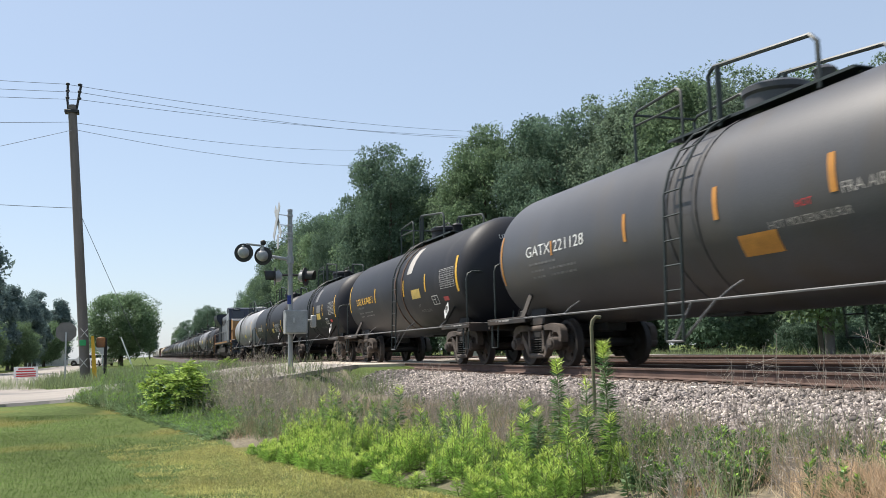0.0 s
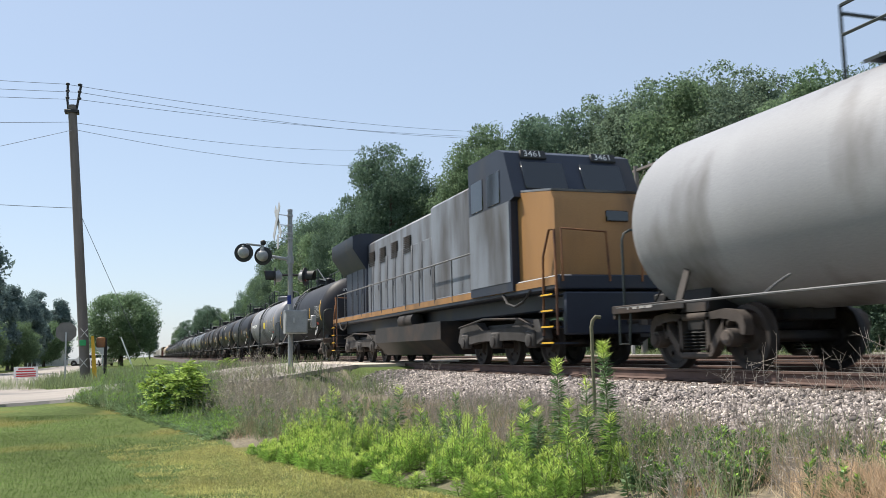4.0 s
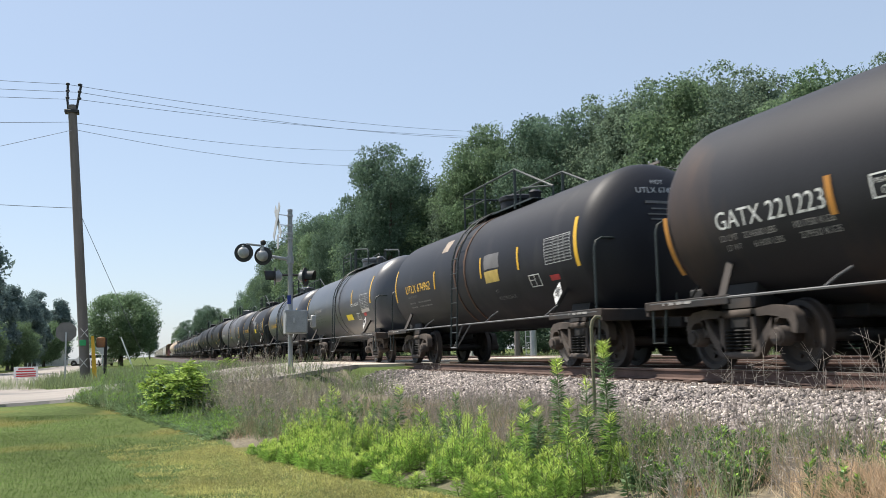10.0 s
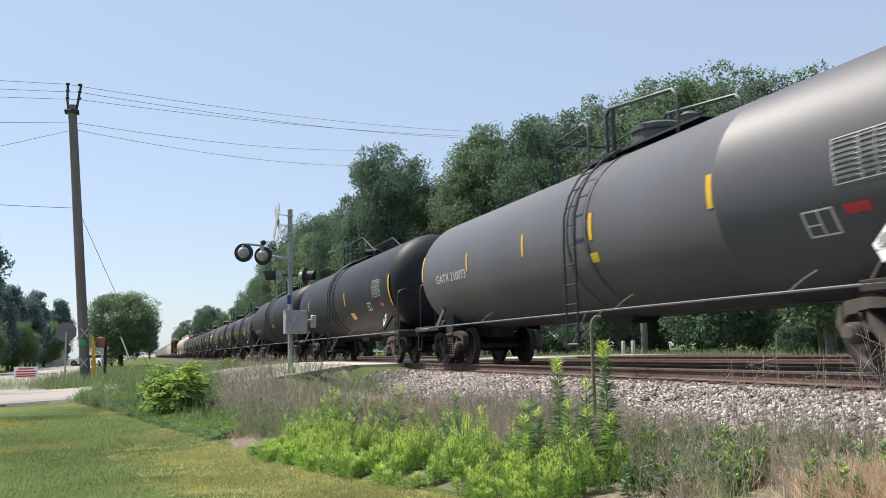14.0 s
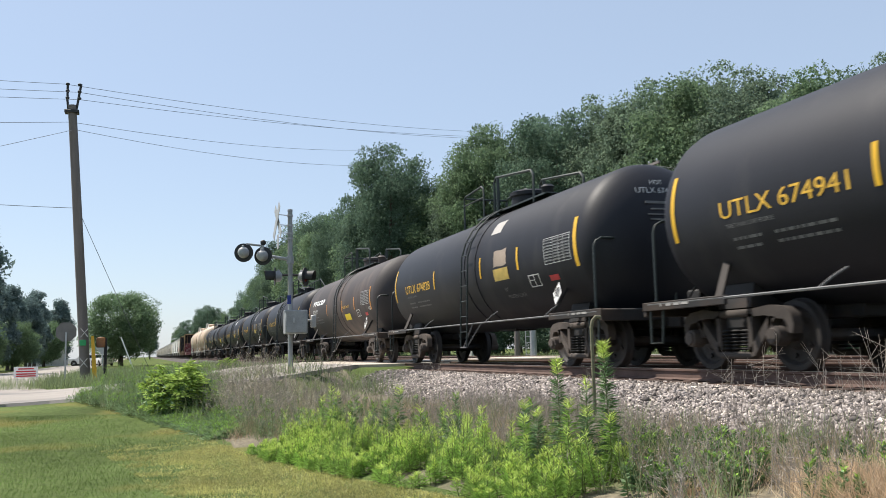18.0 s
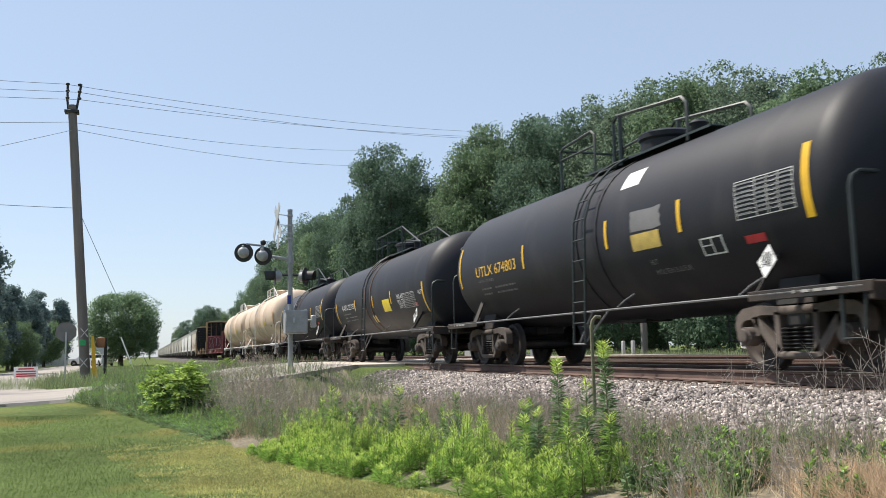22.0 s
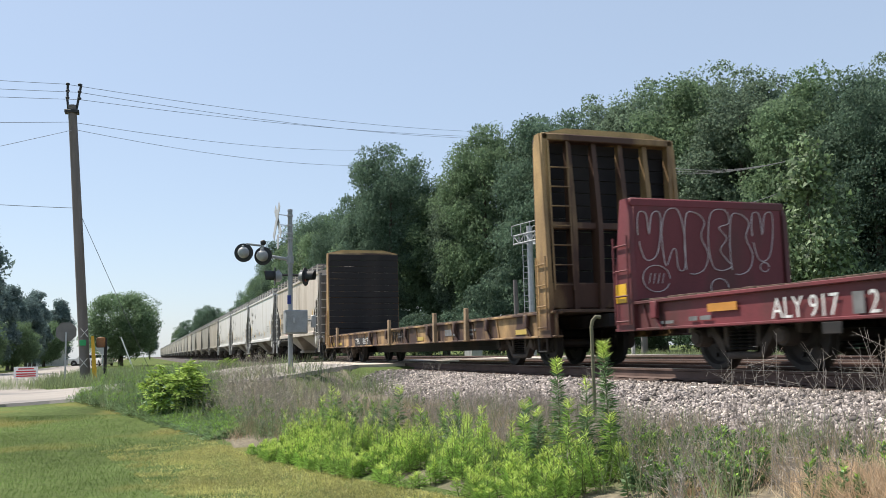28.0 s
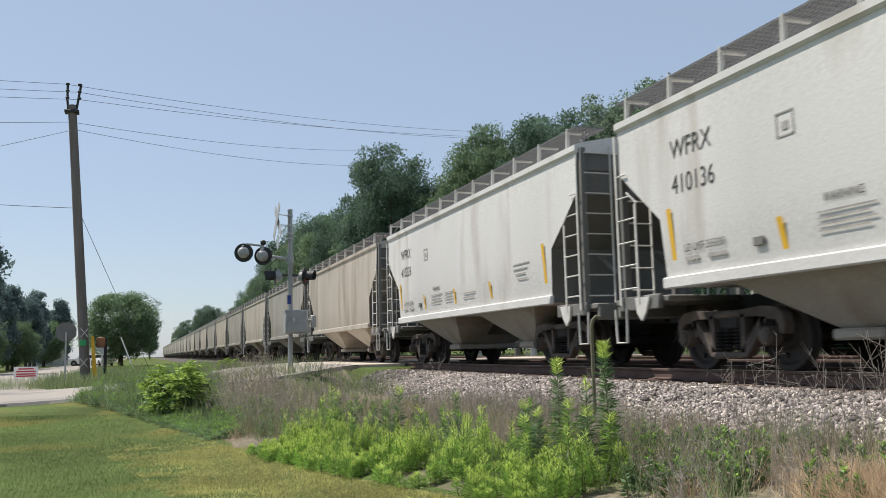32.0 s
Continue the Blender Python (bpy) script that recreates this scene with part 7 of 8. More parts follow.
def stems(n, x, y, height, leaves, length, width, tip, up=0.75, fluff=0.0, sway=0.10):
    """Upright weeds: a stem with leaves all round it; returns leaf, tip and stem arrays."""
    z = on_ground(x, y)
    base = np.stack([x, y, z], 1)
    lean = RNG.normal(size=(n, 3)) * np.array([sway, sway, 0])
    top = base + (np.array([0, 0, 1.0]) + lean) * height[:, None]
    t = np.tile(np.linspace(0.12, 1.0, leaves), n) + RNG.uniform(-0.02, 0.02, n * leaves)
    pos = np.repeat(base, leaves, 0) + (np.repeat(top, leaves, 0) - np.repeat(base, leaves, 0)) * t[:, None]
    ang = RNG.random(n * leaves) * 6.283
    way = np.stack([np.cos(ang), np.sin(ang), np.full(n * leaves, up) + (t - 0.5) * 1.2], 1)
    pos = pos + np.stack([np.cos(ang), np.sin(ang), np.zeros(n * leaves)], 1) * (fluff * RNG.random(n * leaves) * (1.15 - t))[:, None]
    size = length * (1.15 - 0.55 * t) * RNG.uniform(0.7, 1.2, n * leaves)
    is_tip = t > tip
    lv = leaf_arrays(pos[~is_tip], way[~is_tip], size[~is_tip], size[~is_tip] * width)
    tp = leaf_arrays(pos[is_tip], way[is_tip], size[is_tip], size[is_tip] * width)
    st = twig_arrays(base - np.array([0, 0, 0.03]), top, np.full(n, 0.006), np.full(n, 0.003))
    return lv, tp, st


def band(n, x0, x1, d0, d1, power=1.0):
    """Random places between two distances behind the lawn's edge."""
    x = RNG.uniform(x0, x1, n)
    d = d0 + (d1 - d0) * RNG.random(n) ** power
    return x, lawn_edge(x) + d


def brush(n, x, y, height, spread, twigs):
    z = on_ground(x, y)
    base = np.stack([x, y, z], 1)
    lean = RNG.normal(size=(n, 3)) * np.array([spread, spread, 0])
    top = base + (np.array([0, 0, 1.0]) + lean) * height[:, None]
    runs = [twig_arrays(base, top, np.full(n, 0.0035), np.full(n, 0.0013))]
    t = RNG.uniform(0.25, 0.95, n * twigs)
    a = np.repeat(base, twigs, 0) + (np.repeat(top, twigs, 0) - np.repeat(base, twigs, 0)) * t[:, None]
    d = unit(RNG.normal(size=(n * twigs, 3)) + np.array([0, 0, 0.9]))
    b = a + d * (np.repeat(height, twigs) * RNG.uniform(0.12, 0.34, n * twigs))[:, None]
    runs.append(twig_arrays(a, b, np.full(len(a), 0.0021), np.full(len(a), 0.001)))
    m = len(a)
    a2 = a + (b - a) * RNG.uniform(0.4, 0.9, (m, 1))
    b2 = a2 + unit(RNG.normal(size=(m, 3)) + np.array([0, 0, 0.6])) * (np.repeat(height, twigs) * RNG.uniform(0.05, 0.14, m))[:, None]
    runs.append(twig_arrays(a2, b2, np.full(m, 0.0018), np.full(m, 0.001)))
    return joined(*runs)


def blades(n, x, y, height, width, lean=0.35):
    z = on_ground(x, y)
    pos = np.stack([x, y, z - 0.01], 1)
    way = np.stack([RNG.normal(size=n) * lean, RNG.normal(size=n) * lean, np.ones(n)], 1)
    return blade_arrays(pos, way, height, width)


def make_weeds():
    # lawn
    n = 105000
    x = -6.5 - 15.5 * RNG.random(n) ** 1.4
    y = lawn_edge(x) + 0.15 - (lawn_edge(x) + 5.2) * RNG.random(n)
    ok = RNG.random(n) > 0.85 * np.exp(-np.clip(lawn_edge(x) - y, 0, 9) / 1.1)
    x, y, n = x[ok], y[ok], int(ok.sum())
    v, f = blades(n, x, y, RNG.uniform(0.025, 0.065, n), np.full(n, 0.0075), 0.6)
    tagged(new("lawn_grass", soup("lawn_grass", v, f, GRASS)), "short mown lawn grass, green with dry patches", "grass", kind="stuff")
    n = 150000
    x = -6.0 - 12.0 * RNG.random(n) ** 1.1
    d = RNG.random(n) ** 1.15 * 1.9
    patch = np.array([noise.noise((a * 0.8, b * 0.8, 2)) + 0.5 * noise.noise((a * 2.7, b * 2.7, 7)) for a, b in zip(x, lawn_edge(x) - d)])
    ok = patch + RNG.normal(size=n) * 0.22 > -0.80 + 0.55 * d + 0.55 * np.clip((-13.3 - x) / 2, 0, 1.7)
    x, y = x[ok], (lawn_edge(x) - d + 0.1)[ok]
    v, f = blades(len(x), x, y, RNG.uniform(0.03, 0.06, len(x)), np.full(len(x), 0.012), 0.9)
    tagged(new("straw_lawn", soup("straw_lawn", v, f, STRAW_LAWN)), "straw-yellow dry patches along the lawn's edge", "grass", kind="stuff")
    # bright weeds in feathery mounds along the lawn's edge
    x, y = band(900, -13.9, -6.4, 0.05, 1.0, 1.0)
    swell = np.array([noise.noise((a * 1.7, b * 1.7, 9)) for a, b in zip(x, y)])
    x, y, swell = x[swell > -0.20], y[swell > -0.20], swell[swell > -0.20]
    h = (1.0 + 1.0 * swell) * RNG.uniform(0.24, 0.40, len(x)) * np.interp(x, [-15, -12.5, -9, -6], [0.55, 0.95, 1.0, 0.80])
    h *= np.clip(0.45 + 1.1 * (y - lawn_edge(x)), 0, 1)
    a = stems(len(x), x, y, h, 150, 0.060, 0.15, 0.76, 0.62, 0.08)
    x, y = band(34, -14.0, -6.2, 0.4, 1.15)
    b = stems(len(x), x, y, RNG.uniform(0.42, 0.62, len(x)), 150, 0.075, 0.13, 0.84, 0.50, 0.03)
    tagged(new("goldenrod_weeds", two_tone("goldenrod_weeds", [a[0], a[1], a[2], b[0], b[1], b[2]], [WEED, WEED_TIP, STEM, WEED, WEED_TIP, STEM])),
           "bright green leafy weeds with lime tips along the lawn", "weeds", kind="stuff")
    # darker leafy weeds in patches further back
    x1, y1 = band(700, -8.6, -4.4, 0.5, 2.2)
    ok = np.array([noise.noise((a * 1.6, b * 1.6, 21)) for a, b in zip(x1, y1)]) > 0.02
    x1, y1 = x1[ok], y1[ok]
    x2, y2 = band(110, -21, -9, 1.2, 3.0)
    x, y = np.concatenate([x1, x2]), np.concatenate([y1, y2])
    c = stems(len(x), x, y, RNG.uniform(0.10, 0.28, len(x)), 46, 0.07, 0.36, 0.9, 0.35)
    tagged(new("leafy_weeds", two_tone("leafy_weeds", list(c), [WEED_DARK, WEED, STEM])), "dark green leafy weeds among dead stems", "weeds", kind="stuff")
    # rank weeds before the road
    x = RNG.uniform(-26.3, -16.0, 1000)
    y = lawn_edge(x) + 0.1 + RNG.random(1000) ** 1.2 * np.interp(x, [-26, -20.5, -19, -16], [3.4, 2.2, 0.9, 0.55])
    n = len(x)
    swell = np.array([noise.noise((a * 0.9, b * 0.9, 14)) for a, b in zip(x, y)])
    h = (0.62 + 0.35 * swell) * RNG.uniform(0.6, 1.1, n) * np.interp(x, [-26, -21, -18, -16], [1.15, 1.0, 0.6, 0.42])
    h *= np.clip(0.35 + 0.75 * (y - lawn_edge(x)), 0, 1)
    h *= np.where((x > -20.3) & (np.abs(y + 0.0345 * x) < 0.6), 0.4, 1.0)
    c = stems(n, x, y, h, 50, 0.12, 0.13, 0.86, 0.55, 0.12)
    tagged(new("rank_weeds", two_tone("rank_weeds", list(c), [WEED_RANK, WEED, STEM])), "tall rank green weeds at the lawn's far corner", "weeds", kind="stuff")
    # darker spires behind the bright weeds
    x, y = band(12, -14.5, -7.5, 0.7, 1.6)
    c = stems(12, x, y, RNG.uniform(0.45, 0.75, 12), 150, 0.12, 0.13, 0.90, 0.25)
    tagged(new("spire_weeds", two_tone("spire_weeds", list(c), [WEED_DARK, WEED, STEM])), "dark green upright weeds behind the bright ones", "weeds", kind="stuff")
    # tall grass
    x1, y1 = band(9000, -44, -19, 0.1, 6.2)
    keep_it = ~((x1 < ROAD_X[1] + 0.2) & (x1 > ROAD_X[0] - 0.2))
    x1, y1 = x1[keep_it], np.minimum(y1[keep_it], 5.0 + RNG.random(keep_it.sum()) * 0.4)
    x2, y2 = band(9000, -20, -5, 0.6, 3.2, 1.1)
    ok = np.array([noise.noise((a * 0.9, b * 0.9, 31)) for a, b in zip(x2, y2)]) > -0.02
    x2, y2 = x2[ok], np.minimum(y2[ok], 5.2)
    x3, y3 = RNG.uniform(-75, -38, 14000), RNG.uniform(-4.4, 6.0, 14000)
    x4, y4 = RNG.uniform(-62, -18, 6000), RNG.uniform(20.5, 33, 6000)
    x, y = np.concatenate([x1, x2, x3, x4]), np.concatenate([y1, y2, y3, y4])
    h = np.concatenate([RNG.uniform(0.3, 0.75, len(x1)), RNG.uniform(0.2, 0.55, len(x2)), RNG.uniform(0.3, 0.75, len(x3)), RNG.uniform(0.15, 0.5, len(x4))])
    w = np.concatenate([np.full(len(x1), 0.012), np.full(len(x2), 0.008), np.full(len(x3), 0.03), np.full(len(x4), 0.02)])
    v, f = blades(len(x), x, y, h, w, 0.28)
    tagged(new("tall_grass", soup("tall_grass", v, f, TALL_GRASS)), "rank green grass on the verge", "grass", kind="stuff")
    # dry grass
    x2, y2 = band(19000, -19, -5.2, 0.9, 3.0)
    y2 = np.minimum(y2, 5.3)
    x3, y3 = RNG.normal(-16.2, 0.30, 900), RNG.normal(1.45, 0.22, 900)
    x, y = np.concatenate([x2, x3]), np.concatenate([y2, y3])
    clump = np.array([noise.noise((a * 1.1, b * 1.1, 5)) for a, b in zip(x, y)])
    ok = (clump > -0.12)
    x, y = x[ok], y[ok]
    v, f = blades(len(x), x, y, RNG.uniform(0.15, 0.42, len(x)), np.full(len(x), 0.005), 0.40)
    tagged(new("dry_grass", soup("dry_grass", v, f, DRY_GRASS)), "straw-brown dead grass", "grass", kind="stuff")
    for cx, cy, w, k, h in ((-4.66, 4.46, 0.25, 6200, 0.31), (-5.75, 3.85, 0.12, 900, 0.20)):
        x, y = cx + RNG.normal(size=k) * w * 0.8, cy + RNG.normal(size=k) * w * 0.6
        v, f = blades(k, x, y, h * RNG.uniform(0.5, 1.1, k), np.full(k, 0.006), 0.7)
        tagged(new("dead_grass_tuft", soup("dead_grass_tuft", v, f, TAN_TUFT)), "orange-tan tuft of dead grass", "grass", kind="stuff")
    # dead brush
    x1, y1 = band(1000, -23, -8.5, 1.0, 4.2)
    x2, y2 = RNG.uniform(-13.5, -4.6, 2600), RNG.uniform(3.3, 5.5, 2600)
    ok = np.array([noise.noise((a * 1.3, b * 1.3, 41)) for a, b in zip(x2, y2)]) > -0.04
    x2, y2 = x2[ok], y2[ok]
    y1 = np.minimum(y1, 5.3)
    tall = np.concatenate([RNG.uniform(0.25, 0.62, len(x1)) * np.interp(x1, [-23, -17, -12, -9], [1.15, 1.2, 0.9, 0.7]), RNG.uniform(0.16, 0.42, len(x2))])
    bx, by = np.concatenate([x1, x2]), np.concatenate([y1, y2])
    tall = tall * np.where((by > -0.155 * bx) & (bx < -12.5), 0.55, 1.0)
    v, f = brush(len(tall), bx, by, tall, 0.24, 8)
    tagged(new("dead_brush", soup("dead_brush", v, f, DEAD_STEM)), "grey-brown dead weed stems and twigs", "brush", kind="stuff")
    n = 760
    x = np.concatenate([RNG.uniform(-24.0, -14.8, 520), RNG.uniform(-22.5, -17.0, 240)])
    y = lawn_edge(x) + np.interp(x, [-24.5, -19, -14.6], [3.0, 1.0, 0.75]) + RNG.random(n) * np.interp(x, [-24.5, -18, -14.6], [1.4, 2.2, 1.6])
    h = RNG.uniform(0.35, 0.92, n) * np.interp(x, [-24, -18, -14.6], [0.95, 0.85, 0.6])
    pale = np.arange(n) % 4 == 0
    v, w = [brush(int(q.sum()), x[q], y[q], h[q], 0.30, 8) for q in (~pale, pale)]
    tagged(new("dead_thicket", two_tone("dead_thicket", [v, w], [TWIG, PALE_STEM])), "tall thicket of grey dead stems near the crossing", "brush", kind="stuff")
    x = RNG.uniform(-21.0, -14.0, 150)
    y = lawn_edge(x) + RNG.uniform(0.8, 2.2, 150)
    c = stems(150, x, y, RNG.uniform(0.2, 0.48, 150), 46, 0.10, 0.2, 0.88, 0.35)
    tagged(new("thicket_weeds", two_tone("thicket_weeds", list(c), [WEED_RANK, WEED, STEM])), "grey-green weeds growing through dead stems", "weeds", kind="stuff")
    # leggy dead saplings against the rails
    for i, (x, y, h) in enumerate(((-6.6, 5.35, 1.05), (-6.05, 5.4, 0.95), (-5.75, 5.55, 1.0), (-5.35, 5.45, 1.15), (-7.3, 5.5, 0.85), (-8.9, 4.9, 0.85), (-13.2, 4.2, 0.95), (-18.0, 4.0, 1.15), (-17.4, 3.7, 1.05), (-19.2, 3.9, 1.2))):
        v, f = brush(6, x + RNG.normal(size=6) * 0.09, y + RNG.normal(size=6) * 0.09, h * RNG.uniform(0.6, 1.0, 6), 0.13, 7)
        tagged(new("dead_sapling", soup("dead_sapling", v, f, DEAD_STEM)), "bare dead sapling with forked grey twigs", "sapling", "dead saplings beside the track")
    # the two tall weeds and their shorter neighbours
    for i, (x, y, h, k) in enumerate(((-7.22, 3.56, 1.04, 560), (-6.75, 3.80, 1.14, 700), (-12.55, 2.56, 0.90, 190), (-12.35, 2.60, 0.80, 170), (-12.95, 2.50, 0.74, 160), (-10.55, 2.97, 0.84, 240), (-9.9, 3.05, 0.6, 130), (-9.2, 3.15, 0.58, 130), (-8.5, 3.3, 0.62, 140),
                                     (-7.45, 3.42, 0.62, 260), (-7.05, 3.52, 0.70, 260), (-6.98, 3.70, 0.85, 240), (-7.60, 3.36, 0.56, 220), (-6.85, 3.60, 0.62, 240), (-6.62, 3.72, 0.55, 220), (-7.8, 3.5, 0.66, 200))):
        t = tagged(new("tall_weed"), "tall single-stemmed weed with narrow green leaves", "weed", "tall weeds")
        lv, tp, st = stems(1, np.array([x]), np.array([y]), np.array([h]), k, 0.135, 0.10, 0.88, 0.1, 0.0, 0.03)
        t.matrix_basis = Matrix.Translation((x, y, ground_z(x, y)))
        off = np.array([x, y, ground_z(x, y)])
        part("leaves", soup("leaves", lv[0] - off, lv[1], WEED_DARK if i < 2 or i % 2 else WEED), t)
        part("growing_tip", soup("growing_tip", tp[0] - off, tp[1], WEED_TIP), t, "lime-green growing tip")["kind"] = "stuff"
        part("stem", soup("stem", (st[0] - off) * np.array([1, 1, 1]), st[1], STEM), t)
    # leafy shrub at the lawn's corner
    b = tagged(new("sumac_shrub"), "leafy lime-topped shrub on the verge", "shrub")
    b.matrix_basis = Matrix.Translation((-20.3, 0.70, ground_z(-20.3, 0.70)))
    n, k = 330, 15
    a, t = RNG.random(n) * 6.283, RNG.random(n) ** 0.6
    lobe = 1 + 0.28 * np.sin(2 * a + 0.6) + 0.16 * np.sin(5 * a)
    tip = np.stack([np.cos(a) * 0.62 * lobe * np.sqrt(1 - 0.75 * t * t), np.sin(a) * 0.62 * lobe * np.sqrt(1 - 0.75 * t * t), 0.22 + 1.02 * t * (0.82 + 0.18 * np.sin(3 * a + 1))], 1)
    tip *= RNG.uniform(0.72, 1.0, (n, 1))
    out = unit(np.stack([np.cos(a), np.sin(a), 0.15 + 0.6 * t], 1) + RNG.normal(size=(n, 3)) * 0.3)
    u = np.tile(np.linspace(0, 1, k), n)
    o, p = np.repeat(out, k, 0), np.repeat(tip, k, 0)
    pos = p + o * (u * 0.30)[:, None] - np.array([0, 0, 1.0]) * (u * u * 0.13)[:, None]
    side = unit(np.cross(o, np.array([0, 0, 1.0]))) * np.where(np.arange(n * k) % 2, 1, -1)[:, None]
    lv = leaf_arrays(pos, side + o * 0.55 - np.array([0, 0, 0.25]), np.full(n * k, 0.125) * RNG.uniform(0.7, 1.1, n * k), np.full(n * k, 0.040))
    # inner leaves in a darker green: the shaded hollow is put into their colour
    m = 2600
    q = RNG.normal(size=(m, 3)) * np.array([0.28, 0.28, 0.20]) + np.array([0, 0, 0.42])
    dk = leaf_arrays(q, RNG.normal(size=(m, 3)), np.full(m, 0.10), np.full(m, 0.045))
    part("foliage", soup("foliage", lv[0], lv[1], mat("lime_shrub_leaves", (0.36, 0.49, 0.12), 0.6, var=0.25, s1=1.5, s2=8, bump=0, island=0.4, translucent=0.4, spec=0.15)), b)
    part("inner_foliage", soup("inner_foliage", dk[0], dk[1], WEED_DARK), b, "dark inner leaves")
    s = Shape()
    for k in range(7):
        a = k * 0.9
        s.rod([(0, 0, 0), (0.25 * math.cos(a), 0.25 * math.sin(a), 0.5), (0.55 * math.cos(a), 0.55 * math.sin(a), 0.95)], [0.016, 0.011, 0.005], 5)
    shape_part("branches", s, BARK, b)
    for x, y, q in ((-45, 2.6, 0.6), (-48, 4.2, 0.7)):
        copy_thing(b, pose(x, y, ground_z(x, y), 0, 0, 80 * q) @ Matrix.Diagonal((q, q, q, 1)))


make_trees()
make_weeds()


# ------------------------------------------------------------------ poles, wires and signals
def cable(name, a, b, sag, r, label):
    a, b = Vector(a), Vector(b)
    pts = [a.lerp(b, i / 14) - Vector((0, 0, sag * 4 * (i / 14) * (1 - i / 14))) for i in range(15)]
    ob = new(name, Shape().rod(pts, r, 5).mesh(name, WIRE))
    return tagged(ob, label, "wire", "overhead wires")


def make_utility_pole():
    p = tagged(new("utility_pole"), "leaning weathered timber utility pole", "pole")
    base, top = Vector((-43, -2.53, 0.30)), Vector((-43, -3.42, 13.3))
    s = Shape().rod([base, base.lerp(top, 0.5), top], [0.225, 0.21, 0.185], 14)
    shape_part("shaft", s, POLE_WOOD, p)
    for y, name in ((-0.28, "bracket"), (0.34, "bracket")):
        s = Shape().rod([top + Vector((0, y * 0.5, -0.35)), top + Vector((0, y * 0.75, 0.25)), top + Vector((0, y * (0.75 if y < 0 else 1.1), 1.05))], 0.055, 8)
        for k in range(3):
            q = top + Vector((0, y * (0.75 if y < 0 else 0.9), 0.35 + 0.33 * k))
            s.lathe([(-0.06, 0.05), (-0.03, 0.09), (0.03, 0.09), (0.06, 0.05)], q, "z", 10)
        shape_part(name, s, SIGNAL_BLACK, p, "dark insulator bracket")
    s = Shape().box(top + Vector((0, 0, -0.32)), (0.5, 0.62, 0.14), 0.02)
    shape_part("pole_band", s, SIGNAL_BLACK, p)
    shape_part("guard", Shape().prism([(-0.11, 0), (0.11, 0), (0.06, 2.2), (-0.06, 2.2)], -0.03, 0.03, "yz"), mat("yellow_guard_plastic", (0.62, 0.36, 0.02), 0.5, var=0.1), p, "yellow plastic guy-wire guard").matrix_basis = pose(-42.6, -2.12, 0.35, 4, 0, 0)
    shape_part("conduit", Shape().rod([(0, 0, 0), (0, 0, 2.1)], 0.07, 8), STEEL_DARK, p).matrix_basis = pose(-42.7, -1.72, 0.35)
    shape_part("meter_box", Shape().box((0, 0, 0), (0.26, 0.38, 0.46), 0.04), RUST_ORANGE, p, "yellowed meter box").matrix_basis = pose(-42.7, -1.92, 2.25)
    shape_part("tag", Shape().box((0, 0, 0), (0.03, 0.28, 0.26), 0.02), mat("green_tag", (0.02, 0.30, 0.10), 0.5, var=0.1), p, "green tag").matrix_basis = pose(-42.68, -2.68, 2.25)
    for z in (1.35, 2.7):
        s = Shape().bar((0, -0.16, -0.2), (0, 0.16, 0.2), 0.02, 0.05, (1, 0, 0)).bar((0, -0.16, 0.2), (0, 0.16, -0.2), 0.02, 0.05, (1, 0, 0))
        shape_part("cross_tape", s, INK_WHITE, p, "white reflective cross tape", smooth=False).matrix_basis = pose(-42.66, -2.62, z)
    lab = "thin dark overhead wire"
    for k, (dy, z, zl, yl, px, zr, yr) in enumerate(((-0.3, 14.3, 11.54, -7.29, -70, 20.75, 30.7), (0.3, 13.95, 11.23, -7.27, -70, 20.1, 29.6), (0.3, 13.6, 10.96, -7.26, -70, 20.45, 32.5), (0.0, 12.5, 10.01, -7.22, -70, 18.57, 18.92), (0.15, 12.15, 7.63, -7.13, -70, 17.14, 17.67))):
        cable("overhead_wire", (-43, -3.45 + dy, z), (-34 + 9, yl - 3.85, zl - 2.6), 0.05, 0.010, lab)
        cable("overhead_wire", (-43, -3.45 + dy, z), (px, yr, zr), 0.5, 0.011, lab)
    cable("overhead_wire", (-43, -3.2, 8.45), (-25, -11.0, 6.0), 0.1, 0.012, lab)
    cable("guy_wire", (-43, -3.0, 8.3), (-46, 0.4, 0.5), 0.0, 0.012, "slack guy wire to the ground")


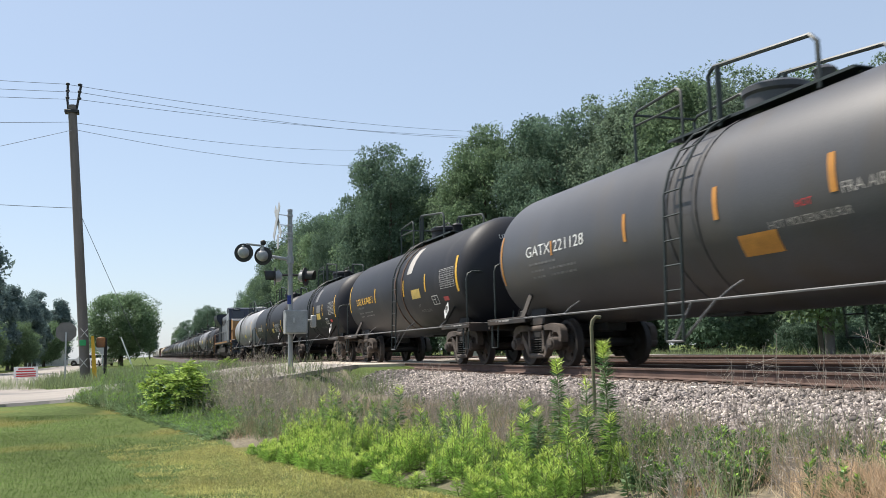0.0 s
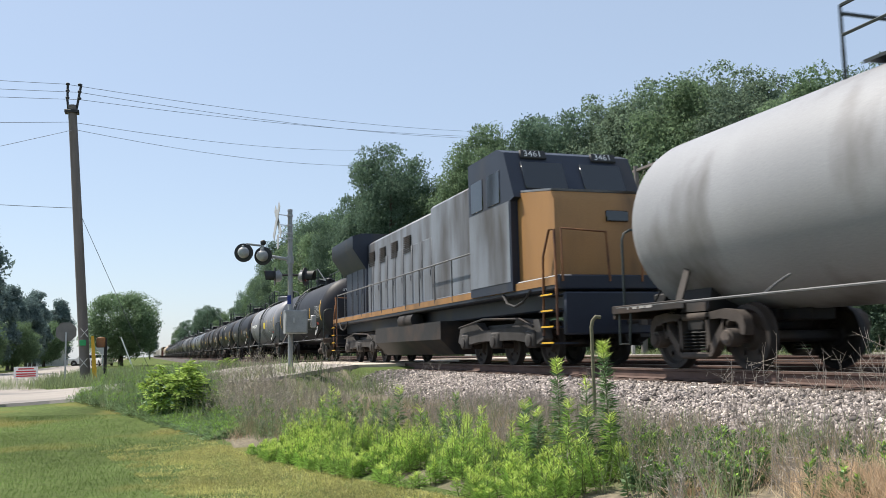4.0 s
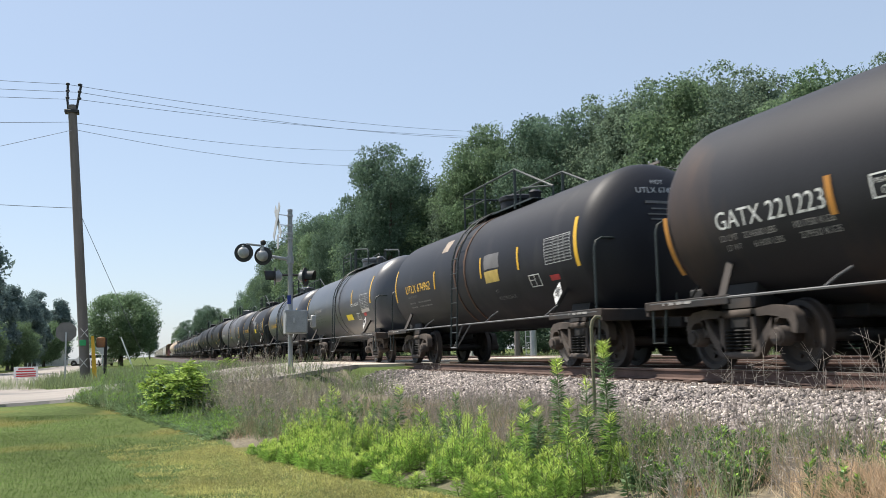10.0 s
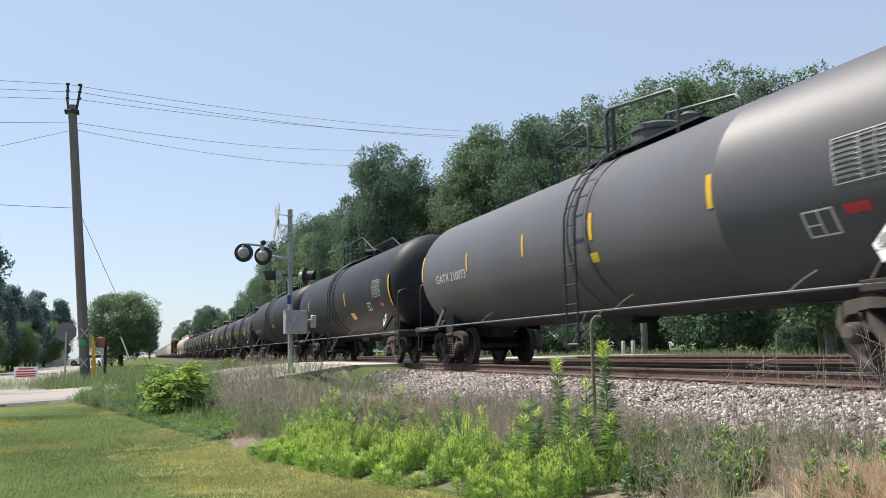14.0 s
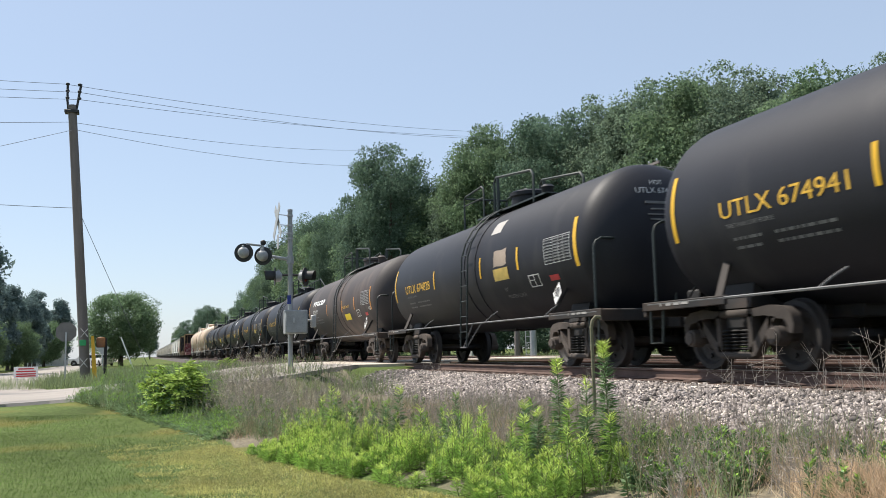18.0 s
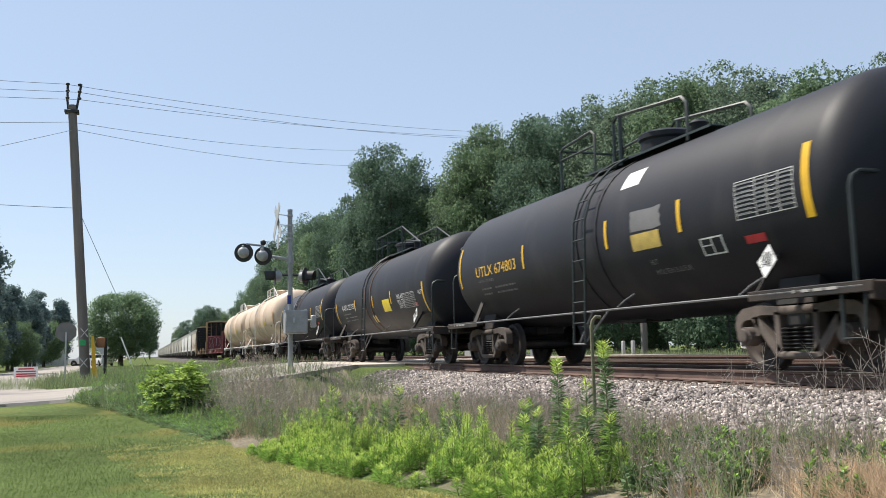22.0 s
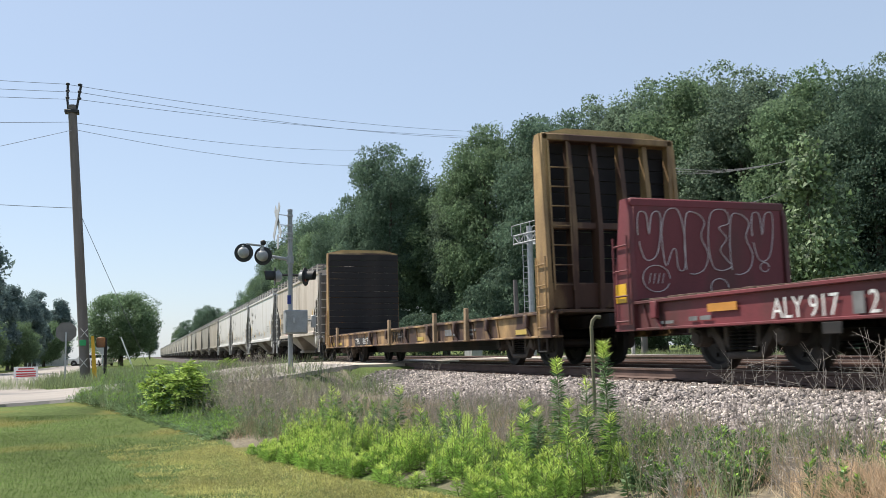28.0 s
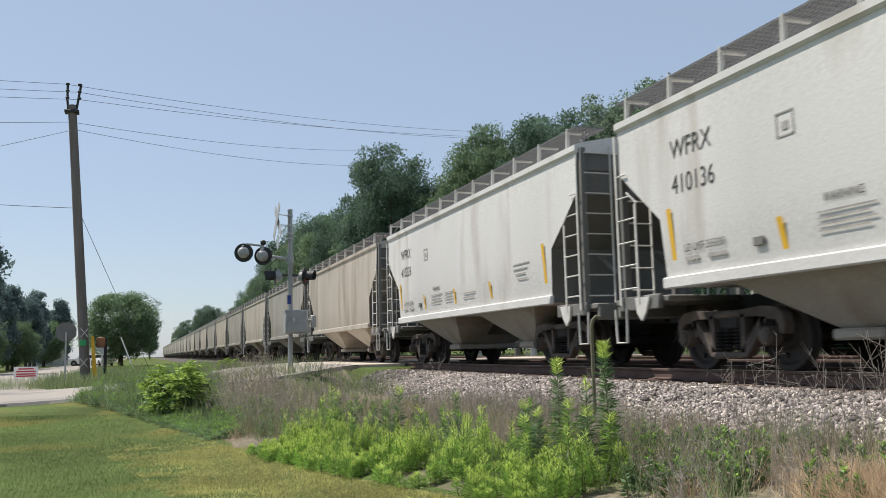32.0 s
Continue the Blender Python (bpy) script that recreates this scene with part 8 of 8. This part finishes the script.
def lamp_head(name, parent, at, face):
    """Flashing-light unit: black disc, hood and housing. face: the turn of its front about z (0 looks along +x)."""
    m = Matrix.Translation(at) @ pose(0, 0, 0, 0, 0, face)
    ob = part(name, keep("lamp_disc", lambda s: s.lathe([(-0.012, 0.03), (-0.012, 0.255), (0.012, 0.255), (0.012, 0.03)], (0, 0, 0), "x", 24), SIGNAL_BLACK), parent, "black round signal lamp with silver housing", m)
    part("housing", keep("lamp_housing", lambda s: s.lathe([(-0.20, 0.02), (-0.19, 0.09), (-0.14, 0.14), (-0.012, 0.155)], (0, 0, 0), "x", 18).box((-0.1, 0, 0.15), (0.08, 0.06, 0.08), 0.01), ALU_GREY), ob)

    def hood(s):
        n = 14
        vs = []
        for i in range(n + 1):
            a = radians(-30 + 240 * i / n)
            for x, r in ((0.012, 0.16), (0.30 - 0.12 * abs(i / n - 0.5), 0.165), (0.30 - 0.12 * abs(i / n - 0.5), 0.16), (0.012, 0.152)):
                vs.append((x, r * math.cos(a), r * math.sin(a)))
        s.add(vs, [(4 * i + j, 4 * i + 4 + j, 4 * i + 4 + (j + 1) % 4, 4 * i + (j + 1) % 4) for i in range(n) for j in range(4)])
    part("hood", keep("lamp_hood", hood, SIGNAL_BLACK), ob)
    part("lens", keep("lamp_lens", lambda s: s.lathe([(0.010, 0.02), (0.03, 0.06), (0.02, 0.14), (0.012, 0.15)], (0, 0, 0), "x", 16), mat("dark_red_lens", (0.12, 0.006, 0.006), 0.15, var=0.05, bump=0)), ob)
    return ob


def make_crossing_signal():
    x, y, z0 = -24.0, 3.75, 0.85
    m = tagged(new("crossing_signal"), "grey crossing signal mast with flashing lamps and crossbuck", "signal")
    m.matrix_basis = Matrix.Translation((x, y, 0))
    shape_part("mast", Shape().rod([(0, 0, z0), (0, 0, 5.50)], 0.067, 14).lathe([(5.48, 0.075), (5.53, 0.07), (5.55, 0.02)], (0, 0, 0), "z", 14), ALU_GREY, m)
    shape_part("base", Shape().box((0, 0, z0 - 0.1), (0.45, 0.45, 0.4), 0.03).lathe([(z0 + 0.1, 0.16), (z0 + 0.35, 0.10)], (0, 0, 0), "z", 14), CONCRETE, m)
    for sgn in (-1, 1):
        b = Shape().bar((sgn * -0.42, 0, -0.42), (sgn * 0.42, 0, 0.42), 0.23, 0.012, (0, 1, 0))
        part("crossbuck_blade", b.mesh("crossbuck_blade", SIGN_BACK, False), m, "weathered white crossbuck blade", pose(0.06, -0.36 - 0.02 * sgn, 5.18, 0, 0, 3))
    s = Shape()
    for z in (4.72, 4.86, 5.08, 5.36):
        part("crossbuck_bracket", keep("crossbuck_bracket", lambda q: q.rod([(0, 0, 0), (0.02, -0.33, 0.02)], 0.014, 6).lathe([(-0.025, 0.085), (0.025, 0.085)], (0, 0, 0), "z", 12), GALV), m, at=(0, 0, z))
    shape_part("tracks_plate", Shape().box((0.04, -0.34, 4.62), (0.30, 0.012, 0.40), 0.004), SIGN_BACK, m, "small plate below the crossbuck")
    shape_part("arm", Shape().rod([(0, 0, 4.13), (0.03, -0.72, 4.24)], 0.045, 10).lathe([(4.02, 0.10), (4.22, 0.10)], (0, 0, 0), "z", 12).rod([(0.03, -0.72, 4.24), (0.03, -0.76, 4.56)], 0.04, 8).rod([(0.03, -0.76, 4.50), (0.05, -1.2, 4.54)], 0.03, 8), ALU_GREY, m)
    shape_part("bell", Shape().lathe([(4.52, 0.05), (4.56, 0.075), (4.62, 0.075), (4.66, 0.03)], (0.03, -0.74, 0), "z", 14), SIGNAL_BLACK, m)
    lamp_head("signal_lamp", m, (0.03, -1.26, 4.30), 163)
    lamp_head("signal_lamp", m, (0.03, -0.74, 4.22), 150)
    lamp_head("signal_lamp", m, (0.0, -0.42, 3.66), 265)
    lamp_head("signal_lamp", m, (0.0, 0.42, 3.66), 60)
    shape_part("cross_arm", Shape().rod([(0, -0.42, 3.70), (0, 0.42, 3.70)], 0.03, 8), SIGNAL_BLACK, m)
    shape_part("control_box", Shape().box((0.26, 0.10, 2.40), (0.40, 0.60, 0.64), 0.02).box((0.475, 0.10, 2.40), (0.03, 0.54, 0.58), 0.01), ALU_GREY, m, "pale grey control box")
    shape_part("latch", Shape().box((0.50, 0.02, 2.44), (0.02, 0.05, 0.14), 0.005), GALV, m)
    shape_part("side_box", Shape().box((0.10, 0.62, 2.42), (0.14, 0.14, 0.34), 0.02).rod([(0, 0.3, 2.45), (0.1, 0.6, 2.45)], 0.03, 6), SIGN_BACK, m)
    shape_part("notice_plate", Shape().box((0.07, -0.04, 3.02), (0.012, 0.10, 0.24)), mat("blue_notice", (0.02, 0.04, 0.22), 0.5, var=0.1), m, "small blue notice plate", smooth=False)


def make_rail_signal():
    """Cantilevered signal truss beyond the tracks."""
    m = tagged(new("cantilever_signal"), "silver cantilever railway signal with a lattice arm", "signal")
    x, y = -46.4, 21.3
    m.matrix_basis = Matrix.Translation((x, y, 0.8))
    shape_part("column", Shape().rod([(0, 0, 0), (0, 0, 7.9)], [0.20, 0.17], 14), GALV, m)
    shape_part("footing", Shape().box((0, 0, 0.0), (1.1, 1.1, 0.5), 0.04), CONCRETE, m)
    truss = Shape()
    ends = [(-1.0, -0.1), (4.0, 0.6)]
    for dy in (-0.5, 0.5):
        for z in (6.9, 7.4):
            truss.rod([(ends[0][0], ends[0][1] + dy, z), (ends[1][0], ends[1][1] + dy, z)], 0.05, 6)
        for i in range(8):
            t0, t1 = i / 8, (i + 1) / 8
            a = [ends[0][k] + (ends[1][k] - ends[0][k]) * t0 for k in (0, 1)]
            b = [ends[0][k] + (ends[1][k] - ends[0][k]) * t1 for k in (0, 1)]
            truss.rod([(a[0], a[1] + dy, 6.9 if i % 2 else 7.4), (b[0], b[1] + dy, 7.4 if i % 2 else 6.9)], 0.03, 5)
            truss.rod([(a[0], a[1] + dy, 6.9), (a[0], a[1] + dy, 7.4)], 0.025, 5)
    shape_part("lattice_arm", truss, GALV, m)
    rail = Shape()
    for dy in (-0.6, 0.6):
        rail.rod([(ends[0][0], ends[0][1] + dy, 8.0), (ends[1][0], ends[1][1] + dy, 8.0)], 0.025, 5)
        for i in range(6):
            t = i / 5
            rail.rod([(ends[0][0] + 5.0 * t, ends[0][1] + 0.7 * t + dy, 7.4), (ends[0][0] + 5.0 * t, ends[0][1] + 0.7 * t + dy, 8.0)], 0.022, 5)
    shape_part("guard_rail", rail, GALV, m)
    for t in (0.72, 0.9):
        part("signal_head", keep("rail_signal_head", lambda s: s.lathe([(-0.04, 0.42), (0.04, 0.42)], (0, 0, 0), "x", 20).box((-0.2, 0, 0), (0.3, 0.4, 0.6), 0.05), SIGNAL_BLACK), m, "black signal head", (ends[0][0] + 5.0 * t, 0.6 * t - 0.75, 7.15))
    lad = Shape()
    for dx in (-0.2, 0.2):
        lad.rod([(dx, -0.4, 0.2), (dx, -0.4, 7.2)], 0.025, 5)
    for i in range(20):
        lad.rod([(-0.2, -0.4, 0.4 + 0.34 * i), (0.2, -0.4, 0.4 + 0.34 * i)], 0.016, 5)
    part("ladder", lad.mesh("ladder", GALV), m, "", pose(-0.45, 0, 0, 0, 0, 60))


def make_line_poles():
    for x, y, h, arm in ((-40.6, 25.1, 10.4, True), (-27.4, 25.2, 8.5, False), (-48.5, 21.2, 4.9, False)):
        p = tagged(new("line_pole"), "grey timber line pole with a crossarm" if arm else "bare grey timber line pole", "pole", "line poles")
        z = ground_z(x, y) - 0.1
        p.matrix_basis = Matrix.Translation((x, y, z))
        shape_part("shaft", Shape().rod([(0, 0, 0), (0.1, 0, h * 0.5), (0, 0, h)], [0.19, 0.16, 0.13], 12), POLE_WOOD, p)
        if arm:
            shape_part("crossarm", Shape().box((1.0, 0, h - 0.25), (2.6, 0.12, 0.14), 0.01), POLE_WOOD, p)
            for k in range(4):
                part("insulator", keep("pin_insulator", lambda s: s.lathe([(0, 0.02), (0.06, 0.05), (0.12, 0.05), (0.17, 0.02)], (0, 0, 0), "z", 10), GALV), p, at=(-0.1 + 0.72 * k, 0, h - 0.18))
            shape_part("brace", Shape().rod([(0, 0, h - 1.1), (1.0, 0, h - 0.3)], 0.025, 5), POLE_WOOD, p)
    cable("line_wire", (-40.5, 25.1, 9.6), (-27.4, 25.2, 8.2), 1.1, 0.016, "slack line wire between poles")
    for k in range(3):
        cable("line_wire", (-40.7 + 0.72 * k, 25.1, 11.1), (-27.4, 25.2, 9.0), 0.5, 0.012, "thin line wire between poles")


def make_small_things():
    # hooked vent pipe among the weeds
    p = Shape().rod([(0, 0, 0), (0, 0, 1.20), (0.005, 0.015, 1.27), (0.02, 0.05, 1.31), (0.03, 0.10, 1.30)], 0.021, 10)
    ob = tagged(new("vent_pipe"), "hooked mossy metal pipe standing in the weeds", "pipe")
    ob.matrix_basis = Matrix.Translation((-8.55, 4.63, ground_z(-8.55, 4.63) + 0.03))
    shape_part("pipe", p, GREEN_PIPE, ob)
    # yard sign
    y = tagged(new("yard_sign"), "small white yard sign with red print on wire legs", "sign")
    y.matrix_basis = pose(-37.9, -4.42, 0.44, 0, 0, 8)
    shape_part("board", Shape().box((0, 0, 0.62), (0.012, 0.86, 0.42), 0.003), SIGN_WHITE, y)
    for k, (w, dz) in enumerate(((0.55, 0.13), (0.70, 0.03), (0.70, -0.07), (0.70, -0.15))):
        part("print_line", Shape().box((0.012, 0, 0.62 + dz), (0.004, w, 0.05)).mesh("print_line", INK_RED, False), y, "red print line")
    for d in (-0.3, 0.3):
        part("leg", keep("sign_leg", lambda s: s.rod([(0, 0, 0), (0, 0, 0.45)], 0.008, 6), GALV), y, at=(0, d, 0))
    # leaning white guy marker
    g = tagged(new("guy_marker"), "leaning white guy-wire marker tube", "marker")
    shape_part("tube", Shape().rod([(-62, -0.6, 0.4), (-62, -1.55, 2.9)], 0.045, 8), SIGN_WHITE, g)
    # warning signs on posts
    for x, yy, z in ((-72, -11.6, 1.75), (-72, -3.1, 2.0)):
        s = tagged(new("road_sign"), "diamond road sign seen from its grey back", "sign", "road signs")
        s.matrix_basis = Matrix.Translation((x, yy, 0.3))
        shape_part("post", Shape().box((0, 0, z / 2), (0.06, 0.08, z), 0.01), GALV, s)
        shape_part("plate", Shape().prism([(0, z - 0.5), (0.5, z), (0, z + 0.5), (-0.5, z)], 0.04, 0.06, "yz"), SIGN_BACK, s)
    # stop sign seen from behind
    s = tagged(new("stop_sign"), "eight-sided road sign seen from its dark back", "sign")
    s.matrix_basis = Matrix.Translation((-43.5, -3.45, 0.35))
    shape_part("post", Shape().box((0, 0, 1.2), (0.05, 0.07, 2.4), 0.01), GALV, s)
    shape_part("plate", Shape().prism([(0.47 * math.cos(radians(22.5 + 45 * k)), 2.42 + 0.47 * math.sin(radians(22.5 + 45 * k))) for k in range(8)], -0.06, -0.045, "yz"), STOP_BACK, s)
    # distant house
    h = tagged(new("house"), "distant house with a brown hipped roof", "house")
    h.matrix_basis = pose(-165, -16.0, 0.3)
    shape_part("wall", Shape().box((0, 0, 1.7), (9, 6, 3.4), 0.03), SIDING, h)
    shape_part("roof", Shape().add([(-5, -3.4, 3.4), (5, -3.4, 3.4), (5, 3.4, 3.4), (-5, 3.4, 3.4), (-2.2, 0, 6.6), (2.2, 0, 6.6)], [(0, 1, 5, 4), (1, 2, 5), (2, 3, 4, 5), (3, 0, 4), (3, 2, 1, 0)]), ROOF_BROWN, h)
    for dy in (-1.5, 1.5):
        part("window", keep("house_window", lambda s: s.box((4.52, 0, 1.8), (0.06, 1.1, 1.3), 0.02), GLASS), h, at=(0, dy, 0))
    # relay hut and low wall behind the tracks
    b = tagged(new("relay_cabinet"), "small pale trackside relay cabinet", "cabinet")
    b.matrix_basis = pose(-57.0, 21.6, 0.85)
    shape_part("body", Shape().box((0, 0, 0.75), (1.5, 0.8, 1.5), 0.03), SIGN_BACK, b)
    shape_part("lid", Shape().box((0, 0, 1.54), (1.6, 0.9, 0.08), 0.02), GALV, b)
    shape_part("door", Shape().box((0, -0.41, 0.75), (0.7, 0.02, 1.3), 0.008), SIGN_BACK, b)
    for x in (-37.5, -36.6):
        f = tagged(new("marker_post"), "short white marker post in the grass", "post", "marker posts")
        f.matrix_basis = Matrix.Translation((x, 22.0, 0.85))
        shape_part("shaft", Shape().box((0, 0, 0.45), (0.16, 0.16, 1.0), 0.02), SIGN_BACK, f)


VEHICLES = []


def ring(x, half, low, high, crown, n=5):
    """A rounded cross-section of a car body at x: sides bulge out, the top is crowned."""
    pts = [(x, -half * 0.93, low), (x, -half, low + (high - low) * 0.35), (x, -half * 0.985, low + (high - low) * 0.75)]
    for i in range(n + 1):
        t = -1 + 2 * i / n
        pts.append((x, t * half * 0.94, high + crown * (1 - t * t)))
    return pts + [(x, half * 0.985, low + (high - low) * 0.75), (x, half, low + (high - low) * 0.35), (x, half * 0.93, low)]


def loft(rings):
    s = Shape()
    m = len(rings[0])
    vs = [p for r in rings for p in r]
    fs = [(i * m + j, i * m + (j + 1) % m, (i + 1) * m + (j + 1) % m, (i + 1) * m + j) for i in range(len(rings) - 1) for j in range(m)]
    s.add(vs, fs + [tuple(range(m)), tuple(range((len(rings) - 1) * m, len(rings) * m))])
    return s


def pane(s, quad, out, t=0.012):
    """A glass pane: four corners and the way it faces."""
    o = Vector(out).normalized() * t
    vs = [Vector(p) for p in quad] + [Vector(p) + o for p in quad]
    return s.add(vs, [(0, 1, 2, 3), (4, 5, 6, 7), (0, 1, 5, 4), (1, 2, 6, 5), (2, 3, 7, 6), (3, 0, 4, 7)])


def sport_utility(label, x, y, z, turn=0):
    """Front points along -x."""
    c = tagged(new("sport_utility_vehicle"), label, "car")
    c.matrix_basis = pose(x, y, z, 0, 0, turn)
    body = loft([ring(-2.54, 0.70, 0.42, 0.82, 0.04), ring(-2.50, 0.84, 0.34, 0.96, 0.05), ring(-2.30, 0.93, 0.30, 1.06, 0.05), ring(-1.6, 0.96, 0.30, 1.13, 0.05), ring(-1.2, 0.96, 0.30, 1.16, 0.04),
                 ring(0.0, 0.96, 0.30, 1.16, 0.02), ring(1.6, 0.96, 0.30, 1.18, 0.02), ring(2.30, 0.93, 0.34, 1.18, 0.02), ring(2.50, 0.86, 0.42, 1.08, 0.02), ring(2.54, 0.74, 0.46, 0.95, 0.02)])
    shape_part("body", body, CAR_WHITE, c)
    cabin = loft([ring(-1.30, 0.86, 1.10, 1.14, 0.01), ring(-0.55, 0.76, 1.10, 1.66, 0.04), ring(-0.25, 0.74, 1.10, 1.72, 0.05), ring(0.8, 0.74, 1.10, 1.74, 0.05), ring(1.9, 0.73, 1.10, 1.70, 0.05), ring(2.10, 0.74, 1.10, 1.62, 0.04), ring(2.40, 0.84, 1.10, 1.18, 0.01)])
    shape_part("cabin", cabin, CAR_WHITE, c)
    for d in (-1, 1):
        for x0, x1, t0, t1 in ((-0.92, 0.02, -0.36, 0.06), (0.12, 1.08, 0.16, 1.04), (1.18, 2.05, 1.14, 1.86)):
            shape_part("side_window", pane(Shape(), [(x0, d * 0.865, 1.18), (x1, d * 0.865, 1.18), (t1, d * 0.755, 1.60), (t0, d * 0.755, 1.60)], (0, d, 0.2), 0.02), GLASS, c)
        shape_part("mirror", Shape().box((-0.95, d * 1.02, 1.22), (0.15, 0.2, 0.17), 0.05), CAR_WHITE, c)
        shape_part("headlight", Shape().box((-2.44, d * 0.68, 0.86), (0.16, 0.34, 0.15), 0.05), GLASS, c)
        shape_part("roof_rail", Shape().rod([(-0.3, d * 0.66, 1.76), (-0.2, d * 0.66, 1.82), (1.7, d * 0.66, 1.82), (1.85, d * 0.66, 1.74)], 0.02, 6), SIGNAL_BLACK, c)
        shape_part("tail_light", Shape().box((2.47, d * 0.72, 0.98), (0.10, 0.3, 0.14), 0.03), INK_RED, c)
        for cx in (-1.55, 1.55):
            shape_part("wheel_arch", Shape().lathe([(d * 0.90, 0.36), (d * 0.90, 0.46), (d * 0.972, 0.46), (d * 0.972, 0.36)], (cx, 0, 0.40), "y", 24), SIGNAL_BLACK, c)
            wh = part("wheel", keep("suv_tyre", lambda q: q.lathe([(-0.12, 0.24), (-0.12, 0.36), (-0.08, 0.385), (0.08, 0.385), (0.12, 0.36), (0.12, 0.24)], (0, 0, 0), "y", 24), TYRE), c, "", (cx, d * 0.87, 0.385))
            part("rim", keep("suv_rim", lambda q: [q.lathe([(-0.10, 0.22), (-0.10, 0.24), (0.10, 0.24), (0.10, 0.22)], (0, 0, 0), "y", 20)] + [q.bar((0, w, 0), (0.23 * math.cos(k * 1.257), w, 0.23 * math.sin(k * 1.257)), 0.06, 0.03, (0, 1, 0)) for k in range(5) for w in (-0.11, 0.11)], CHROME), wh)
    shape_part("windscreen", pane(Shape(), [(-1.22, -0.80, 1.20), (-1.22, 0.80, 1.20), (-0.60, 0.68, 1.63), (-0.60, -0.68, 1.63)], (-0.6, 0, 0.8), 0.03), GLASS, c)
    shape_part("rear_window", pane(Shape(), [(2.38, -0.74, 1.22), (2.38, 0.74, 1.22), (2.14, 0.66, 1.58), (2.14, -0.66, 1.58)], (0.8, 0, 0.4), 0.03), GLASS, c)
    g = shape_part("grille", Shape().box((-2.535, 0, 0.80), (0.06, 0.92, 0.22), 0.03), SIGNAL_BLACK, c)
    part("grille_bar", Shape().box((-2.57, 0, 0.80), (0.02, 0.90, 0.03)).mesh("grille_bar", CHROME, False), g)
    part("grille_bar", Shape().box((-2.57, 0, 0.80), (0.02, 0.03, 0.20)).mesh("grille_bar", CHROME, False), g)
    shape_part("bumper", Shape().box((-2.50, 0, 0.46), (0.14, 1.50, 0.16), 0.06), SIGNAL_BLACK, c)
    return c


def make_vehicles():
    VEHICLES.append(sport_utility("white sport utility vehicle pulling up at the crossing beyond the tracks", -34.8, 100.0, road_z(28) + 0.01, 90))
    sport_utility("distant white car parked by the side road", -138, -6.0, 0.40, 20)
    sport_utility("distant white car parked by the side road", -146, -8.6, 0.40, 75)


make_utility_pole()
make_crossing_signal()
make_rail_signal()
make_line_poles()
make_small_things()
make_vehicles()


# ------------------------------------------------------------------ what moves
# how far the train has come at each second
GONE = (-263.1, -246.7, -230.4, -214.4, -198.3, -182.1, -165.8, -149.4, -133.1, -116.7, -100.3, -83.55, -66.9, -50.15, -33.45, -16.74, 0.0,
        16.76, 33.53, 49.96, 66.41, 82.82, 99.16, 115.43, 131.52, 148.05, 164.5, 180.9, 197.26, 213.73, 230.25, 246.56, 263.85)


def run(t):
    """The train's place at t seconds, glided through its place at each second."""
    i = min(int(t), 31)
    w = t - i
    at = lambda k: GONE[k] if 0 <= k <= 32 else 2 * GONE[min(max(k, 0), 32)] - GONE[1 if k < 0 else 31]
    a, b, c, d = at(i - 1), at(i), at(i + 1), at(i + 2)
    return 0.5 * (2 * b + (c - a) * w + (2 * a - 5 * b + 4 * c - d) * w * w + (3 * b - a - 3 * c + d) * w ** 3)


def motions():
    for car, at in CAR_LIST:
        walk(car, [(t, pose(at + run(t), TRACK_Y, RAIL)) for t in range(0, 33)])
    for x, sets in WHEELS.items():
        rows = [(i / FPS, pose(x, 0, WHEEL_R, 0, math.degrees(run(i / FPS) / WHEEL_R) % 360, 0)) for i in range(32 * FPS + 1)]
        walk(sets[0], rows)
        first = sets[0].animation_data
        for ws in sets[1:]:
            ws.rotation_mode = "QUATERNION"
            own = ws.animation_data_create()
            own.action = first.action
            own.action_slot = first.action_slot
    for car in VEHICLES:
        x, z = car.matrix_basis.translation.x, car.matrix_basis.translation.z
        stops = [(0, 118), (12, 112), (17, 92), (19, 62), (20, 46), (20.6, 38.6), (21.0, 33.8), (21.4, 31.4), (22.1, 29.7), (22.5, 29.05), (23.0, 28.45), (24.0, 27.9), (24.9, 27.75), (26, 27.75), (32, 27.75)]
        walk(car, [(t, pose(x, y, z, 0, 0, 90)) for t, y in stops])
        ys = lambda t: float(np.interp(t, [q[0] for q in stops], [q[1] for q in stops]))
        for wheel in [w for w in car.children if w.name.startswith("wheel") and not w.name.startswith("wheel_arch")]:
            p = wheel.matrix_basis.translation.copy()
            times = [i / FPS for i in range(0, 25 * FPS + 1)] + [32]
            walk(wheel, [(t, pose(p.x, p.y, p.z, 0, math.degrees((ys(t) - 118) / 0.385) % 360, 0)) for t in times])


motions()
